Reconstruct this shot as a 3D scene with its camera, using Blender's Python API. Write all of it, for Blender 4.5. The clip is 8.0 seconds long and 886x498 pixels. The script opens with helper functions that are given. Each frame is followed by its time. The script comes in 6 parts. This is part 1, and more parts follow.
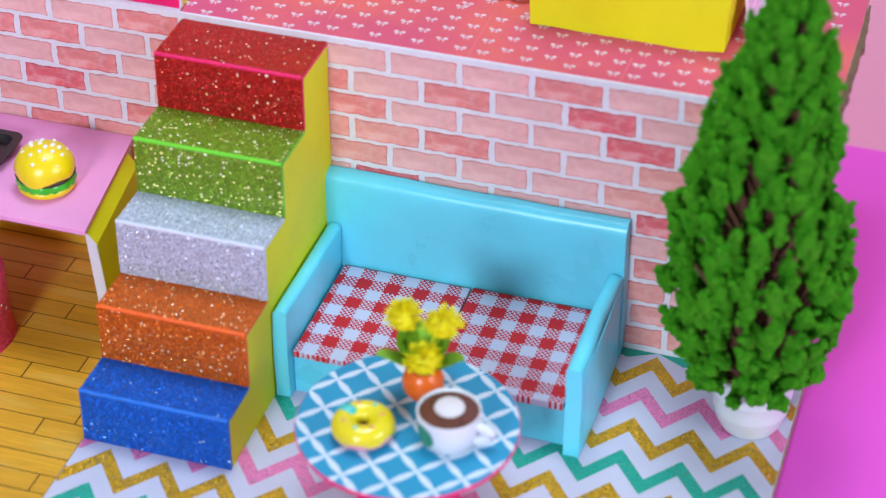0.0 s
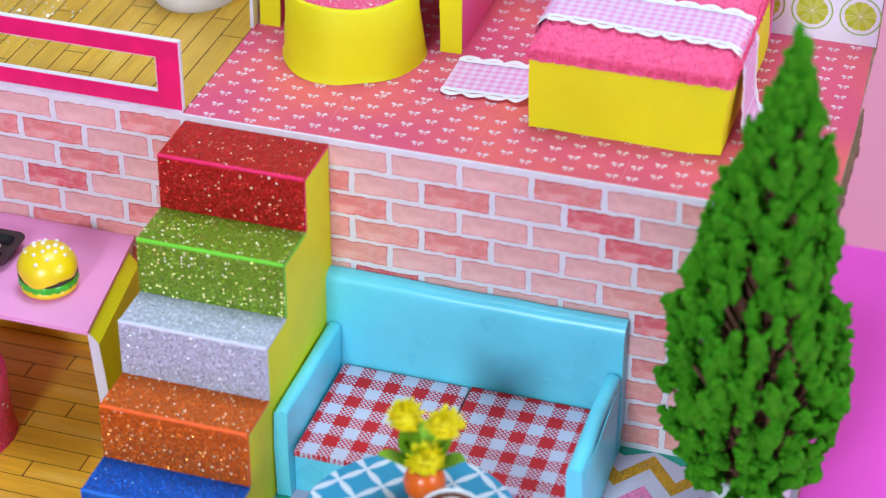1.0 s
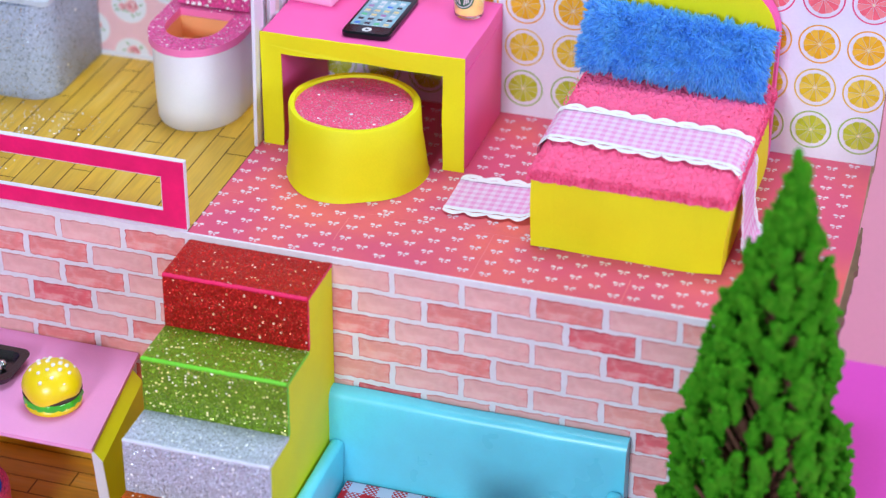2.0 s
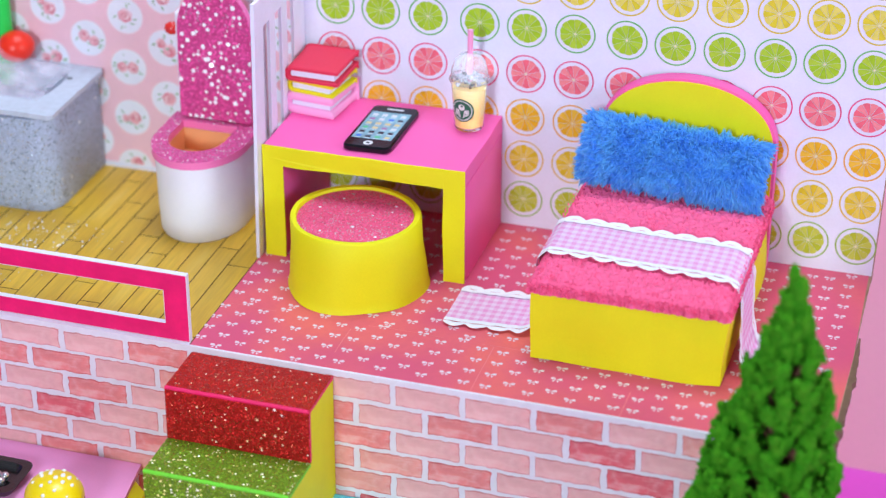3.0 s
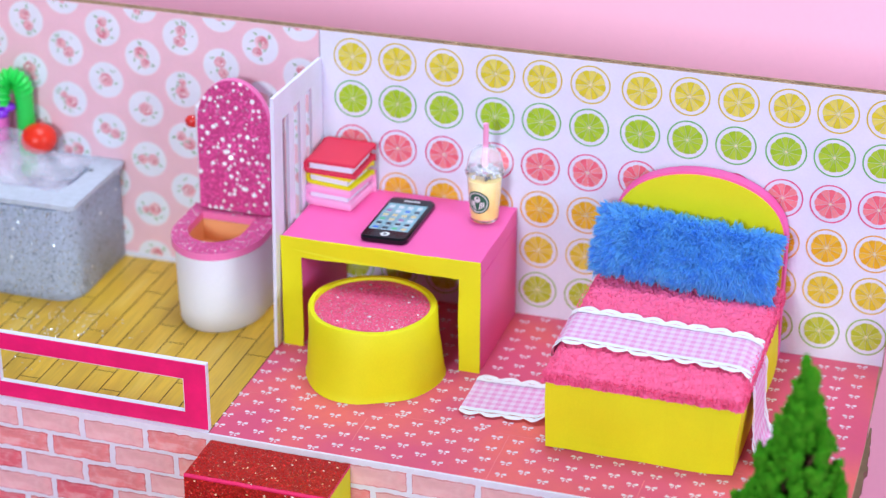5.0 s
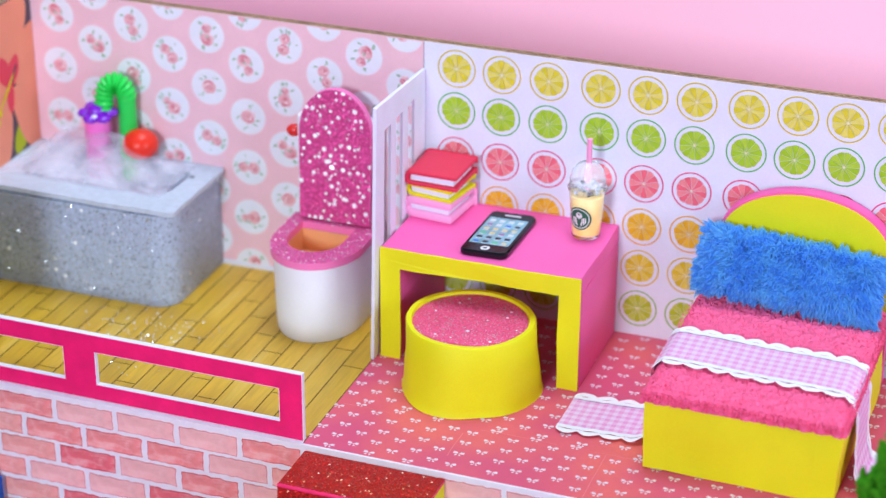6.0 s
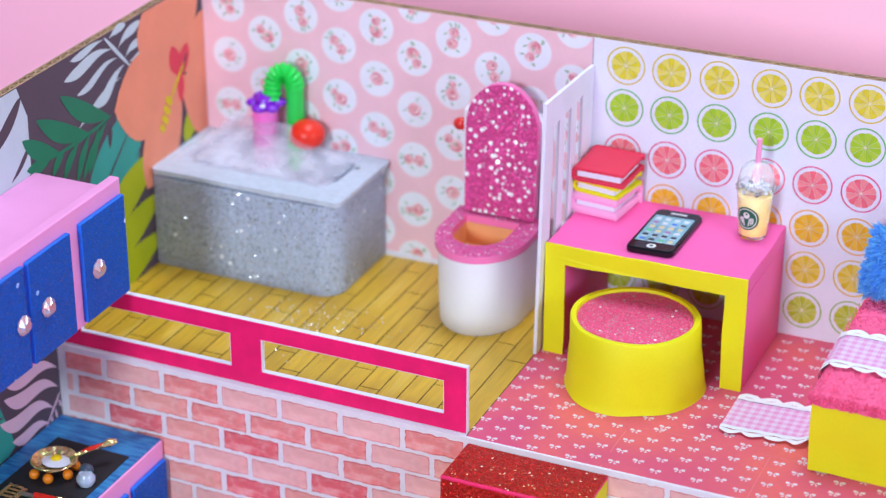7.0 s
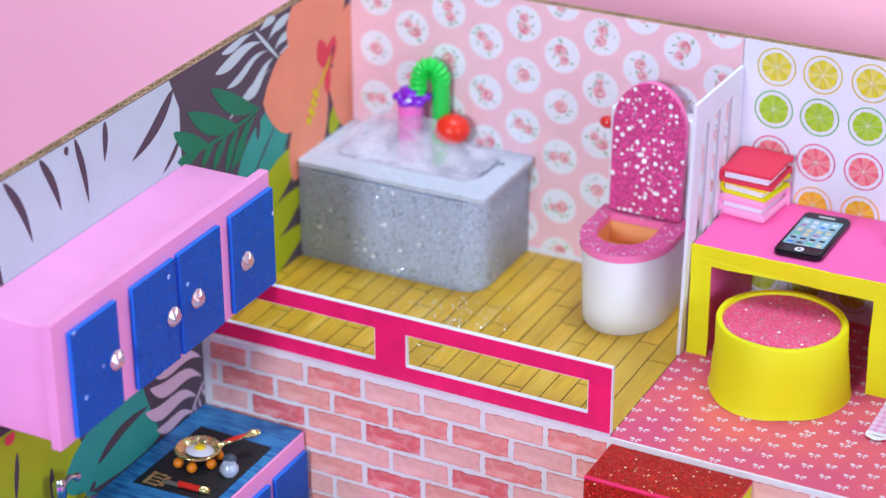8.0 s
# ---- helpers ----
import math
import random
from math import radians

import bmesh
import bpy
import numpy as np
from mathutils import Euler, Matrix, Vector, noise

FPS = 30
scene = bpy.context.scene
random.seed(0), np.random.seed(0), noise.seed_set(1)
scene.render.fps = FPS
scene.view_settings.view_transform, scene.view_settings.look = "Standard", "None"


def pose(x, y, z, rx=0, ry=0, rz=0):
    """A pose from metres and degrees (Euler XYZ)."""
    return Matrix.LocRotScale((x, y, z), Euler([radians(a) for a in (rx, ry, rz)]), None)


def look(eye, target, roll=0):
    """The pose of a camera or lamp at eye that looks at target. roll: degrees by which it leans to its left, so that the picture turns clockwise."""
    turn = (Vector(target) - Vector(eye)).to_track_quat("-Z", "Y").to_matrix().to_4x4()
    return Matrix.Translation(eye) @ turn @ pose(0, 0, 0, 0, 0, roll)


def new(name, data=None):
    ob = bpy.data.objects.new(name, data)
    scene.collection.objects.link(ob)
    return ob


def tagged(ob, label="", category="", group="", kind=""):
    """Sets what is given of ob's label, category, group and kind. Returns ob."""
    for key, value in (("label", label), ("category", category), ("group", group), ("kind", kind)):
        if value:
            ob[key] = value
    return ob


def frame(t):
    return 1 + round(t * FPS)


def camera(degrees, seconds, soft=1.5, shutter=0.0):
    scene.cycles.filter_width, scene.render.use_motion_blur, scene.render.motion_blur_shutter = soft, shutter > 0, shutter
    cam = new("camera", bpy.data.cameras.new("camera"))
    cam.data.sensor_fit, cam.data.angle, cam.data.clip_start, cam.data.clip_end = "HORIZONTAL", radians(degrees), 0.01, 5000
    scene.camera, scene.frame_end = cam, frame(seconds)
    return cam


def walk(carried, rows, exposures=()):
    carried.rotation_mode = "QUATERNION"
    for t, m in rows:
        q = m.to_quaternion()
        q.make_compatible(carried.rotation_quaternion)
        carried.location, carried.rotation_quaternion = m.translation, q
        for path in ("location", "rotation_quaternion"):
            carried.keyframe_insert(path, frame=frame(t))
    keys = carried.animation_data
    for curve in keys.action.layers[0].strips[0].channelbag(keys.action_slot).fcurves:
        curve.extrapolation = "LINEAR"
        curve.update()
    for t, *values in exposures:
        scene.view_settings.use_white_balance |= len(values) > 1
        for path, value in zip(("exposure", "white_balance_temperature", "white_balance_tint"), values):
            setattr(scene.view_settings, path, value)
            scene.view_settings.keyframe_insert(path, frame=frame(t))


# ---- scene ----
cam = camera(23.315, 8.0, soft=1.3)
PATH = [
    (0.0, pose(0.5130, -0.6633, 0.5367, 54.031, 0.098, 17.631)),
    (0.5, pose(0.5095, -0.6665, 0.5429, 55.125, -0.073, 17.391)),
    (1.0, pose(0.5065, -0.6683, 0.5461, 56.284, -0.227, 17.204)),
    (1.5, pose(0.5042, -0.6688, 0.5511, 57.605, -0.257, 17.059)),
    (1.7, pose(0.5055, -0.6692, 0.5530, 58.146, -0.305, 17.222)),
    (2.8, pose(0.5030, -0.6689, 0.5676, 60.599, -0.133, 16.987)),
    (3.0, pose(0.5064, -0.6697, 0.5685, 61.188, -0.119, 17.199)),
    (3.5, pose(0.5075, -0.6695, 0.5749, 62.203, -0.042, 17.241)),
    (4.0, pose(0.5068, -0.6740, 0.5732, 63.389, -0.043, 17.107)),
    (4.2, pose(0.5054, -0.6752, 0.5738, 63.386, -0.085, 17.019)),
    (5.3, pose(0.5072, -0.6825, 0.5745, 63.796, -0.245, 18.017)),
    (5.5, pose(0.5043, -0.6774, 0.5717, 63.926, -0.377, 18.572)),
    (6.0, pose(0.5011, -0.6765, 0.5694, 64.072, -0.345, 20.267)),
    (6.5, pose(0.4945, -0.6790, 0.5717, 63.870, -0.151, 21.937)),
    (7.0, pose(0.4862, -0.6839, 0.5705, 63.889, -0.104, 23.899)),
    (7.5, pose(0.4769, -0.6884, 0.5729, 63.710, -0.212, 25.506)),
    (8.0, pose(0.4722, -0.6875, 0.5758, 63.445, 0.161, 27.100)),
]
walk(cam, PATH)
cam.data.dof.use_dof = True
cam.data.dof.focus_distance = 0.868
cam.data.dof.aperture_fstop = 7.0

# ---- light ----
world = bpy.data.worlds.new("world")
scene.world = world
world.use_nodes = True
world.node_tree.nodes["Background"].inputs[0].default_value = (0.74, 0.865, 1.0, 1)
world.node_tree.nodes["Background"].inputs[1].default_value = 0.36
scene.view_settings.exposure = 0.0


def area_lamp(name, eye, target, size, watts, colour):
    data = bpy.data.lights.new(name, "AREA")
    data.shape, data.size, data.size_y = "RECTANGLE", size, size
    data.energy, data.color = watts, colour
    lamp = new(name, data)
    lamp.matrix_world = look(eye, target)
    return lamp


area_lamp("softbox_key", (0.21, -1.90, 0.90), (0.25, 0.0, 0.10), 0.34, 25.3, (0.75, 0.87, 1.01))
area_lamp("softbox_side", (1.85, -0.55, 0.75), (0.25, 0.0, 0.10), 0.6, 13.5, (0.75, 0.87, 1.01))
# added fill from above, no known source: brightens the backdrop and upper rooms
area_lamp("softbox_top", (0.26, 0.2, 1.45), (0.22, 0.18, 0.10), 0.5, 11.5, (0.75, 0.87, 1.01))

# ---- helpers for building; all sizes here in centimetres ----
S = 0.01
H = 12.18      # upper floor
D = 13.78      # upper back wall
XS = 19.4      # seam of the upper rooms
W = 44.8       # right end of the house
TOP = 24.6     # top of the walls
rnd = random.Random(7)


def srgb(r, g, b):
    f = lambda c: c / 255 / 12.92 if c <= 10 else ((c / 255 + 0.055) / 1.055) ** 2.4
    return (f(r), f(g), f(b), 1)


def shade(c, k):
    return (min(c[0] * k, 1), min(c[1] * k, 1), min(c[2] * k, 1), 1)


class Tree:
    """A small wrapper that writes node trees."""

    def __init__(self, name):
        self.m = bpy.data.materials.new(name)
        self.m.use_nodes = True
        self.t = self.m.node_tree
        self.p = self.t.nodes["Principled BSDF"]
        self.tc = self.t.nodes.new("ShaderNodeTexCoord").outputs["Object"]

    def put(self, sock, v):
        if isinstance(v, (int, float, tuple, list)):
            sock.default_value = v
        else:
            self.t.links.new(v, sock)

    def node(self, kind, **ins):
        n = self.t.nodes.new(kind)
        for k, v in ins.items():
            self.put(n.inputs[k.replace("_", " ")], v)
        return n

    def math(self, op, a, b=0.0, c=0.0):
        n = self.t.nodes.new("ShaderNodeMath")
        n.operation = op
        for s, v in zip(n.inputs, (a, b, c)):
            self.put(s, v)
        return n.outputs[0]

    def mix(self, f, a, b):
        n = self.t.nodes.new("ShaderNodeMix")
        n.data_type = "RGBA"
        self.put(n.inputs[0], f), self.put(n.inputs[6], a), self.put(n.inputs[7], b)
        return n.outputs[2]

    def noise(self, scale, detail=3, vec=None):
        n = self.node("ShaderNodeTexNoise", Scale=scale, Detail=detail)
        self.put(n.inputs["Vector"], vec or self.tc)
        return n.outputs[0]

    def ramp(self, v, lo, hi):
        n = self.t.nodes.new("ShaderNodeMapRange")
        for s, x in zip(n.inputs, (v, lo, hi, 0.0, 1.0)):
            self.put(s, x)
        return n.outputs[0]

    def sep(self):
        n = self.node("ShaderNodeSeparateXYZ", Vector=self.tc)
        return n.outputs

    def bump(self, height, strength, dist=0.0005):
        n = self.node("ShaderNodeBump", Strength=strength, Distance=dist, Height=height)
        self.put(self.p.inputs["Normal"], n.outputs[0])

    def done(self, colour, rough=0.6, metal=0.0, spec=0.4):
        self.put(self.p.inputs["Base Color"], colour)
        self.put(self.p.inputs["Roughness"], rough)
        self.put(self.p.inputs["Metallic"], metal)
        self.put(self.p.inputs["Specular IOR Level"], spec)
        return self.m


def plain(name, c, rough=0.6, var=0.12, scale=60, fine=900, bump=0.15, metal=0.0, spec=0.4, fuzz=0.0):
    """Paper, card, foam or paint: soft blotches, fine grain and a little relief."""
    t = Tree(name)
    a = t.noise(scale, 4)
    b = t.noise(fine, 2)
    col = t.mix(t.ramp(a, 0.3, 0.7), shade(c, 1 - var), shade(c, 1 + var * 0.6))
    col = t.mix(t.math("MULTIPLY", t.ramp(b, 0.35, 0.75), 0.25), col, shade(c, 0.85))
    t.bump(b, bump, 0.0003)
    if fuzz:
        t.p.inputs["Sheen Weight"].default_value = fuzz
        t.p.inputs["Sheen Roughness"].default_value = 0.6
        t.p.inputs["Sheen Tint"].default_value = c
    r = t.math("MULTIPLY_ADD", a, 0.15, rough - 0.08)
    return t.done(col, r, metal, spec)


def glitter(name, c, dense=0.5, size=2300, sparkle=0.8, white=0.1, metal=0.6, contrast=1.0, tint=(0.95, 0.95, 0.95, 1), star_rough=0.2, spec=0.2, grain=0.4, star_metal=0.75, glint=0.0, glint_size=460, glint_tint=(1.0, 1.0, 1.0, 1), speck=0.0):
    """Glitter foam: small metal flakes that lie at all angles in a coloured binder, with fewer large bright ones, and
    round white glints painted into the colour on top.
    """
    t = Tree(name)
    v = t.node("ShaderNodeTexVoronoi", Scale=size, Vector=t.tc)
    rgb = t.node("ShaderNodeSeparateColor", Color=v.outputs["Color"]).outputs
    big = t.node("ShaderNodeTexVoronoi", Scale=size * grain, Vector=t.tc)
    bgb = t.node("ShaderNodeSeparateColor", Color=big.outputs["Color"]).outputs
    geo = t.t.nodes.new("ShaderNodeNewGeometry").outputs["Normal"]

    def tilted(colour, amount):
        a = t.t.nodes.new("ShaderNodeVectorMath")
        a.operation = "SUBTRACT"
        t.put(a.inputs[0], colour)
        a.inputs[1].default_value = (0.5, 0.5, 0.5)
        b = t.t.nodes.new("ShaderNodeVectorMath")
        b.operation = "MULTIPLY_ADD"
        t.put(b.inputs[0], a.outputs[0])
        b.inputs[1].default_value = (amount, amount, amount)
        t.put(b.inputs[2], geo)
        n = t.t.nodes.new("ShaderNodeVectorMath")
        n.operation = "NORMALIZE"
        t.put(n.inputs[0], b.outputs[0])
        return n.outputs[0]

    def blend(f, a, b):
        n = t.t.nodes.new("ShaderNodeMix")
        n.data_type = "VECTOR"
        t.put(n.inputs[0], f), t.put(n.inputs[4], a), t.put(n.inputs[5], b)
        return n.outputs[1]

    flake = t.math("GREATER_THAN", rgb[0], 1 - dense)
    star = t.math("GREATER_THAN", bgb[1], sparkle)
    spot = t.math("LESS_THAN", big.outputs["Distance"], 0.42)
    star = t.math("MULTIPLY", star, spot)
    tone = t.mix(rgb[2], shade(c, 1 - 0.5 * contrast), shade(c, 1 + 0.5 * contrast))
    col = t.mix(flake, shade(c, 0.85), tone)
    if speck:
        col = t.mix(t.math("MULTIPLY", t.math("GREATER_THAN", bgb[2], 1 - speck), 0.7), col, shade(c, 0.3))
    col = t.mix(t.math("MULTIPLY", star, white), col, tint)
    nrm = blend(star, tilted(v.outputs["Color"], 1.1 * contrast), tilted(big.outputs["Color"], 1.3))
    m = t.math("MAXIMUM", t.math("MULTIPLY", flake, metal), t.math("MULTIPLY", star, star_metal))
    base = t.math("MULTIPLY_ADD", flake, -0.15, 0.55)
    rough = t.math("ADD", t.math("MULTIPLY", base, t.math("SUBTRACT", 1.0, star)), t.math("MULTIPLY", star, star_rough))
    # sparkle painted in: white non-metal dots in place of lamp reflections
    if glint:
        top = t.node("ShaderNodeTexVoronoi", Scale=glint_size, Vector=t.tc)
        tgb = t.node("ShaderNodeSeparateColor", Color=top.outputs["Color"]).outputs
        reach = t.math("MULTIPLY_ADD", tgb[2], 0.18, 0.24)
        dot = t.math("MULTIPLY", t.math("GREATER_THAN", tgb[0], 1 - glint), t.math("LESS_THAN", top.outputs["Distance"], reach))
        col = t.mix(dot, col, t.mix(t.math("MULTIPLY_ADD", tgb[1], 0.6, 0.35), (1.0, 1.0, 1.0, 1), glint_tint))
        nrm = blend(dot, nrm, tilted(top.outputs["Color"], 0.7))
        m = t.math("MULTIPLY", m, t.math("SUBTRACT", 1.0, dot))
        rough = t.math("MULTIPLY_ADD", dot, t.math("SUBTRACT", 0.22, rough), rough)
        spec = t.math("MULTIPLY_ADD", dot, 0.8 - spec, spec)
    t.put(t.p.inputs["Normal"], nrm)
    return t.done(col, rough, m, spec)


def place(p):
    return Vector(p) * S


def thing(name, base, label, category, group="", kind=""):
    ob = new(name)
    ob.empty_display_size = 0.01
    ob.location = place(base)
    return tagged(ob, label, category, group, kind)


def origin_of(ob):
    v = Vector((0, 0, 0))
    while ob:
        v += ob.location
        ob = ob.parent
    return v


def mesh_of(name, bm, mats, base, smooth=False):
    """Turns a bmesh in centimetres into a mesh about base (metres)."""
    for v in bm.verts:
        v.co = v.co * S - base
    bmesh.ops.recalc_face_normals(bm, faces=bm.faces)
    if smooth:
        for f in bm.faces:
            f.smooth = True
        for e in bm.edges:
            if len(e.link_faces) == 2 and e.calc_face_angle(0) > 0.7:
                e.smooth = False
    me = bpy.data.meshes.new(name)
    bm.to_mesh(me)
    bm.free()
    for m in (mats if isinstance(mats, (list, tuple)) else [mats]):
        me.materials.append(m)
    return me


def part(name, bm, mats, parent, label="", smooth=False):
    base = origin_of(parent)
    ob = new(name, mesh_of(name, bm, mats, base, smooth))
    ob.parent = parent
    return tagged(ob, label)


def solo(name, bm, mats, base, label, category, group="", kind="", smooth=False):
    ob = new(name, mesh_of(name, bm, mats, place(base), smooth))
    ob.location = place(base)
    return tagged(ob, label, category, group, kind)


def piece(name, me, parent, p):
    """A repeated piece on shared mesh data, at p (centimetres)."""
    ob = new(name, me)
    ob.parent = parent
    ob.location = place(p) - origin_of(parent)
    return ob


def quad_fill(bm, pts, mi=0):
    f = bm.faces.new([bm.verts.new(p) for p in pts])
    f.material_index = mi
    return f


def box(x0, x1, y0, y1, z0, z1, bevel=0.0, bm=None, seg=2, mi=0):
    bm = bm or bmesh.new()
    r = bmesh.ops.create_cube(bm, size=1)
    for v in r["verts"]:
        v.co = ((x0 + x1) / 2 + v.co.x * (x1 - x0), (y0 + y1) / 2 + v.co.y * (y1 - y0), (z0 + z1) / 2 + v.co.z * (z1 - z0))
    fs = {f for v in r["verts"] for f in v.link_faces}
    for f in fs:
        f.material_index = mi
    if bevel:
        es = list({e for v in r["verts"] for e in v.link_edges})
        bmesh.ops.bevel(bm, geom=es, offset=bevel, segments=seg, profile=0.5, affect="EDGES")
    return bm


def prism(poly, axis, a, b, bm=None, mi=0, side=None):
    """A polygon (two coordinates) drawn out along an axis from a to b."""
    bm = bm or bmesh.new()

    def at(p, d):
        return {"x": (d, p[0], p[1]), "y": (p[0], d, p[1]), "z": (p[0], p[1], d)}[axis]
    lo = [bm.verts.new(at(p, a)) for p in poly]
    hi = [bm.verts.new(at(p, b)) for p in poly]
    n = len(poly)
    bm.faces.new(lo).material_index = mi
    bm.faces.new(hi).material_index = mi
    for i in range(n):
        bm.faces.new((lo[i], lo[(i + 1) % n], hi[(i + 1) % n], hi[i])).material_index = mi if side is None else side
    return bm


def lathe(profile, c=(0, 0), n=40, bm=None, mi=0, sx=1.0, sy=1.0):
    """Turns a profile of (radius, height) about an upright axis."""
    bm = bm or bmesh.new()
    rings = []
    for r, z in profile:
        if r < 1e-4:
            rings.append([bm.verts.new((c[0], c[1], z))])
        else:
            rings.append([bm.verts.new((c[0] + sx * r * math.cos(2 * math.pi * i / n), c[1] + sy * r * math.sin(2 * math.pi * i / n), z)) for i in range(n)])
    for a, b in zip(rings, rings[1:]):
        for i in range(n):
            j = (i + 1) % n
            if len(a) == 1 and len(b) > 1:
                f = bm.faces.new((a[0], b[i], b[j]))
            elif len(b) == 1 and len(a) > 1:
                f = bm.faces.new((a[i], a[j], b[0]))
            elif len(a) > 1:
                f = bm.faces.new((a[i], a[j], b[j], b[i]))
            else:
                continue
            f.material_index = mi
    return bm


def tube(path, radii, n=10, bm=None, mi=0, caps=True):
    bm = bm or bmesh.new()
    path = [Vector(p) for p in path]
    if not isinstance(radii, (list, tuple)):
        radii = [radii] * len(path)
    rings = []
    for i, (p, r) in enumerate(zip(path, radii)):
        d = (path[min(i + 1, len(path) - 1)] - path[max(i - 1, 0)]).normalized()
        u = d.cross(Vector((0.3, 0.2, 1)) if abs(d.z) < 0.9 else Vector((1, 0.1, 0))).normalized()
        w = d.cross(u)
        rings.append([bm.verts.new(p + r * (math.cos(2 * math.pi * k / n) * u + math.sin(2 * math.pi * k / n) * w)) for k in range(n)])
    for a, b in zip(rings, rings[1:]):
        for k in range(n):
            bm.faces.new((a[k], a[(k + 1) % n], b[(k + 1) % n], b[k])).material_index = mi
    if caps:
        bm.faces.new(rings[0]).material_index = mi
        bm.faces.new(rings[-1]).material_index = mi
    return bm


def ball(c, r, sub=2, bm=None, mi=0, squash=(1, 1, 1), jitter=0.0):
    bm = bm or bmesh.new()
    vs = bmesh.ops.create_icosphere(bm, subdivisions=sub, radius=1)["verts"]
    for v in vs:
        k = 1 + jitter * (rnd.random() - 0.5)
        v.co = Vector((c[0] + v.co.x * r * squash[0] * k, c[1] + v.co.y * r * squash[1] * k, c[2] + v.co.z * r * squash[2] * k))
    for f in {f for v in vs for f in v.link_faces}:
        f.material_index = mi
    return bm


def disc(c, r, axis="y", n=40, bm=None, mi=0, wob=0.0, seed=0):
    """A flat round print that faces along an axis."""
    bm = bm or bmesh.new()
    rr = random.Random(seed)
    vs = []
    for i in range(n):
        a = 2 * math.pi * i / n
        k = r * (1 + wob * (rr.random() - 0.5))
        u, w = k * math.cos(a), k * math.sin(a)
        vs.append(bm.verts.new({"y": (c[0] + u, c[1], c[2] + w), "x": (c[0], c[1] + u, c[2] + w), "z": (c[0] + u, c[1] + w, c[2])}[axis]))
    bm.faces.new(vs).material_index = mi
    return bm


def ringed_disc(c, r, rings=5, n=28):
    """A disc that can be bent: thin rings round a small middle."""
    bm = disc(c, r / rings, "y", n)
    for k in range(1, rings):
        annulus(c, r * k / rings, r * (k + 1) / rings, "y", n, bm)
    return bm


def annulus(c, r0, r1, axis="y", n=40, bm=None, mi=0):
    bm = bm or bmesh.new()
    rings = []
    for r in (r0, r1):
        ring = []
        for i in range(n):
            u, w = r * math.cos(2 * math.pi * i / n), r * math.sin(2 * math.pi * i / n)
            ring.append(bm.verts.new({"y": (c[0] + u, c[1], c[2] + w), "z": (c[0] + u, c[1] + w, c[2]), "x": (c[0], c[1] + u, c[2] + w)}[axis]))
        rings.append(ring)
    for i in range(n):
        j = (i + 1) % n
        bm.faces.new((rings[0][i], rings[0][j], rings[1][j], rings[1][i])).material_index = mi
    return bm


def leaf(a, b, width, depth, bend=0.0, bm=None, mi=0, n=16, blunt=0.75, wave=0.0):
    """A flat leaf print on the west wall from a to b (y, z), at a depth in front of it."""
    bm = bm or bmesh.new()
    a, b = Vector(a), Vector(b)
    d = b - a
    s = Vector((-d.y, d.x)).normalized()
    up, lo = [], []
    for i in range(n + 1):
        u = i / n
        p = a + d * u + s * (bend * math.sin(math.pi * u) + wave * math.sin(2 * math.pi * u))
        w = width * 0.5 * math.sin(math.pi * u ** blunt) ** 0.8
        up.append(p + s * w)
        lo.append(p - s * w)
    pts = up + lo[-2:0:-1]
    f = bm.faces.new([bm.verts.new((depth, p.x, p.y)) for p in pts])
    f.material_index = mi
    return bm


def wobble(bm, amount, scale=0.5, cuts=0, seed=0.0):
    """Hand-cut unevenness: long edges are divided and all corners shifted a little."""
    if cuts:
        bmesh.ops.subdivide_edges(bm, edges=[e for e in bm.edges if e.calc_length() > 1.2], cuts=cuts, use_grid_fill=True)
    for v in bm.verts:
        v.co += noise.noise_vector(v.co * scale + Vector((seed, seed * 0.7, 0))) * amount
    return bm


def strands(spots, length, width, droop=0.3, seed=3, spread=0.5, steps=2):
    """Short soft pile: thin tapered blades that grow from (place, normal) spots."""
    rr = random.Random(seed)
    verts, faces = [], []
    for p, nrm in spots:
        nrm = Vector(nrm).normalized()
        d = (nrm + spread * Vector((rr.gauss(0, 1), rr.gauss(0, 1), rr.gauss(0, 1)))).normalized()
        side = d.cross(Vector((rr.gauss(0, 1), rr.gauss(0, 1), rr.gauss(0, 1)))).normalized()
        ln = length * (0.6 + 0.7 * rr.random())
        q = Vector(p)
        base = len(verts)
        for i in range(steps):
            w = width * (1 - 0.35 * i / steps)
            verts += [q - side * w, q + side * w]
            q = q + d * ln / steps
            d = (d + Vector((0, 0, -droop))).normalized()
        verts.append(q)
        for i in range(steps - 1):
            k = base + 2 * i
            faces.append((k, k + 1, k + 3, k + 2))
        k = base + 2 * (steps - 1)
        faces.append((k, k + 1, k + 2))
    return verts, faces


def raw(name, verts, faces, mat, parent, label="", smooth=True):
    base = origin_of(parent)
    me = bpy.data.meshes.new(name)
    me.from_pydata([tuple(Vector(v) * S - base) for v in verts], [], faces)
    me.materials.append(mat)
    if smooth:
        me.polygons.foreach_set("use_smooth", [True] * len(me.polygons))
    ob = new(name, me)
    ob.parent = parent
    return tagged(ob, label)


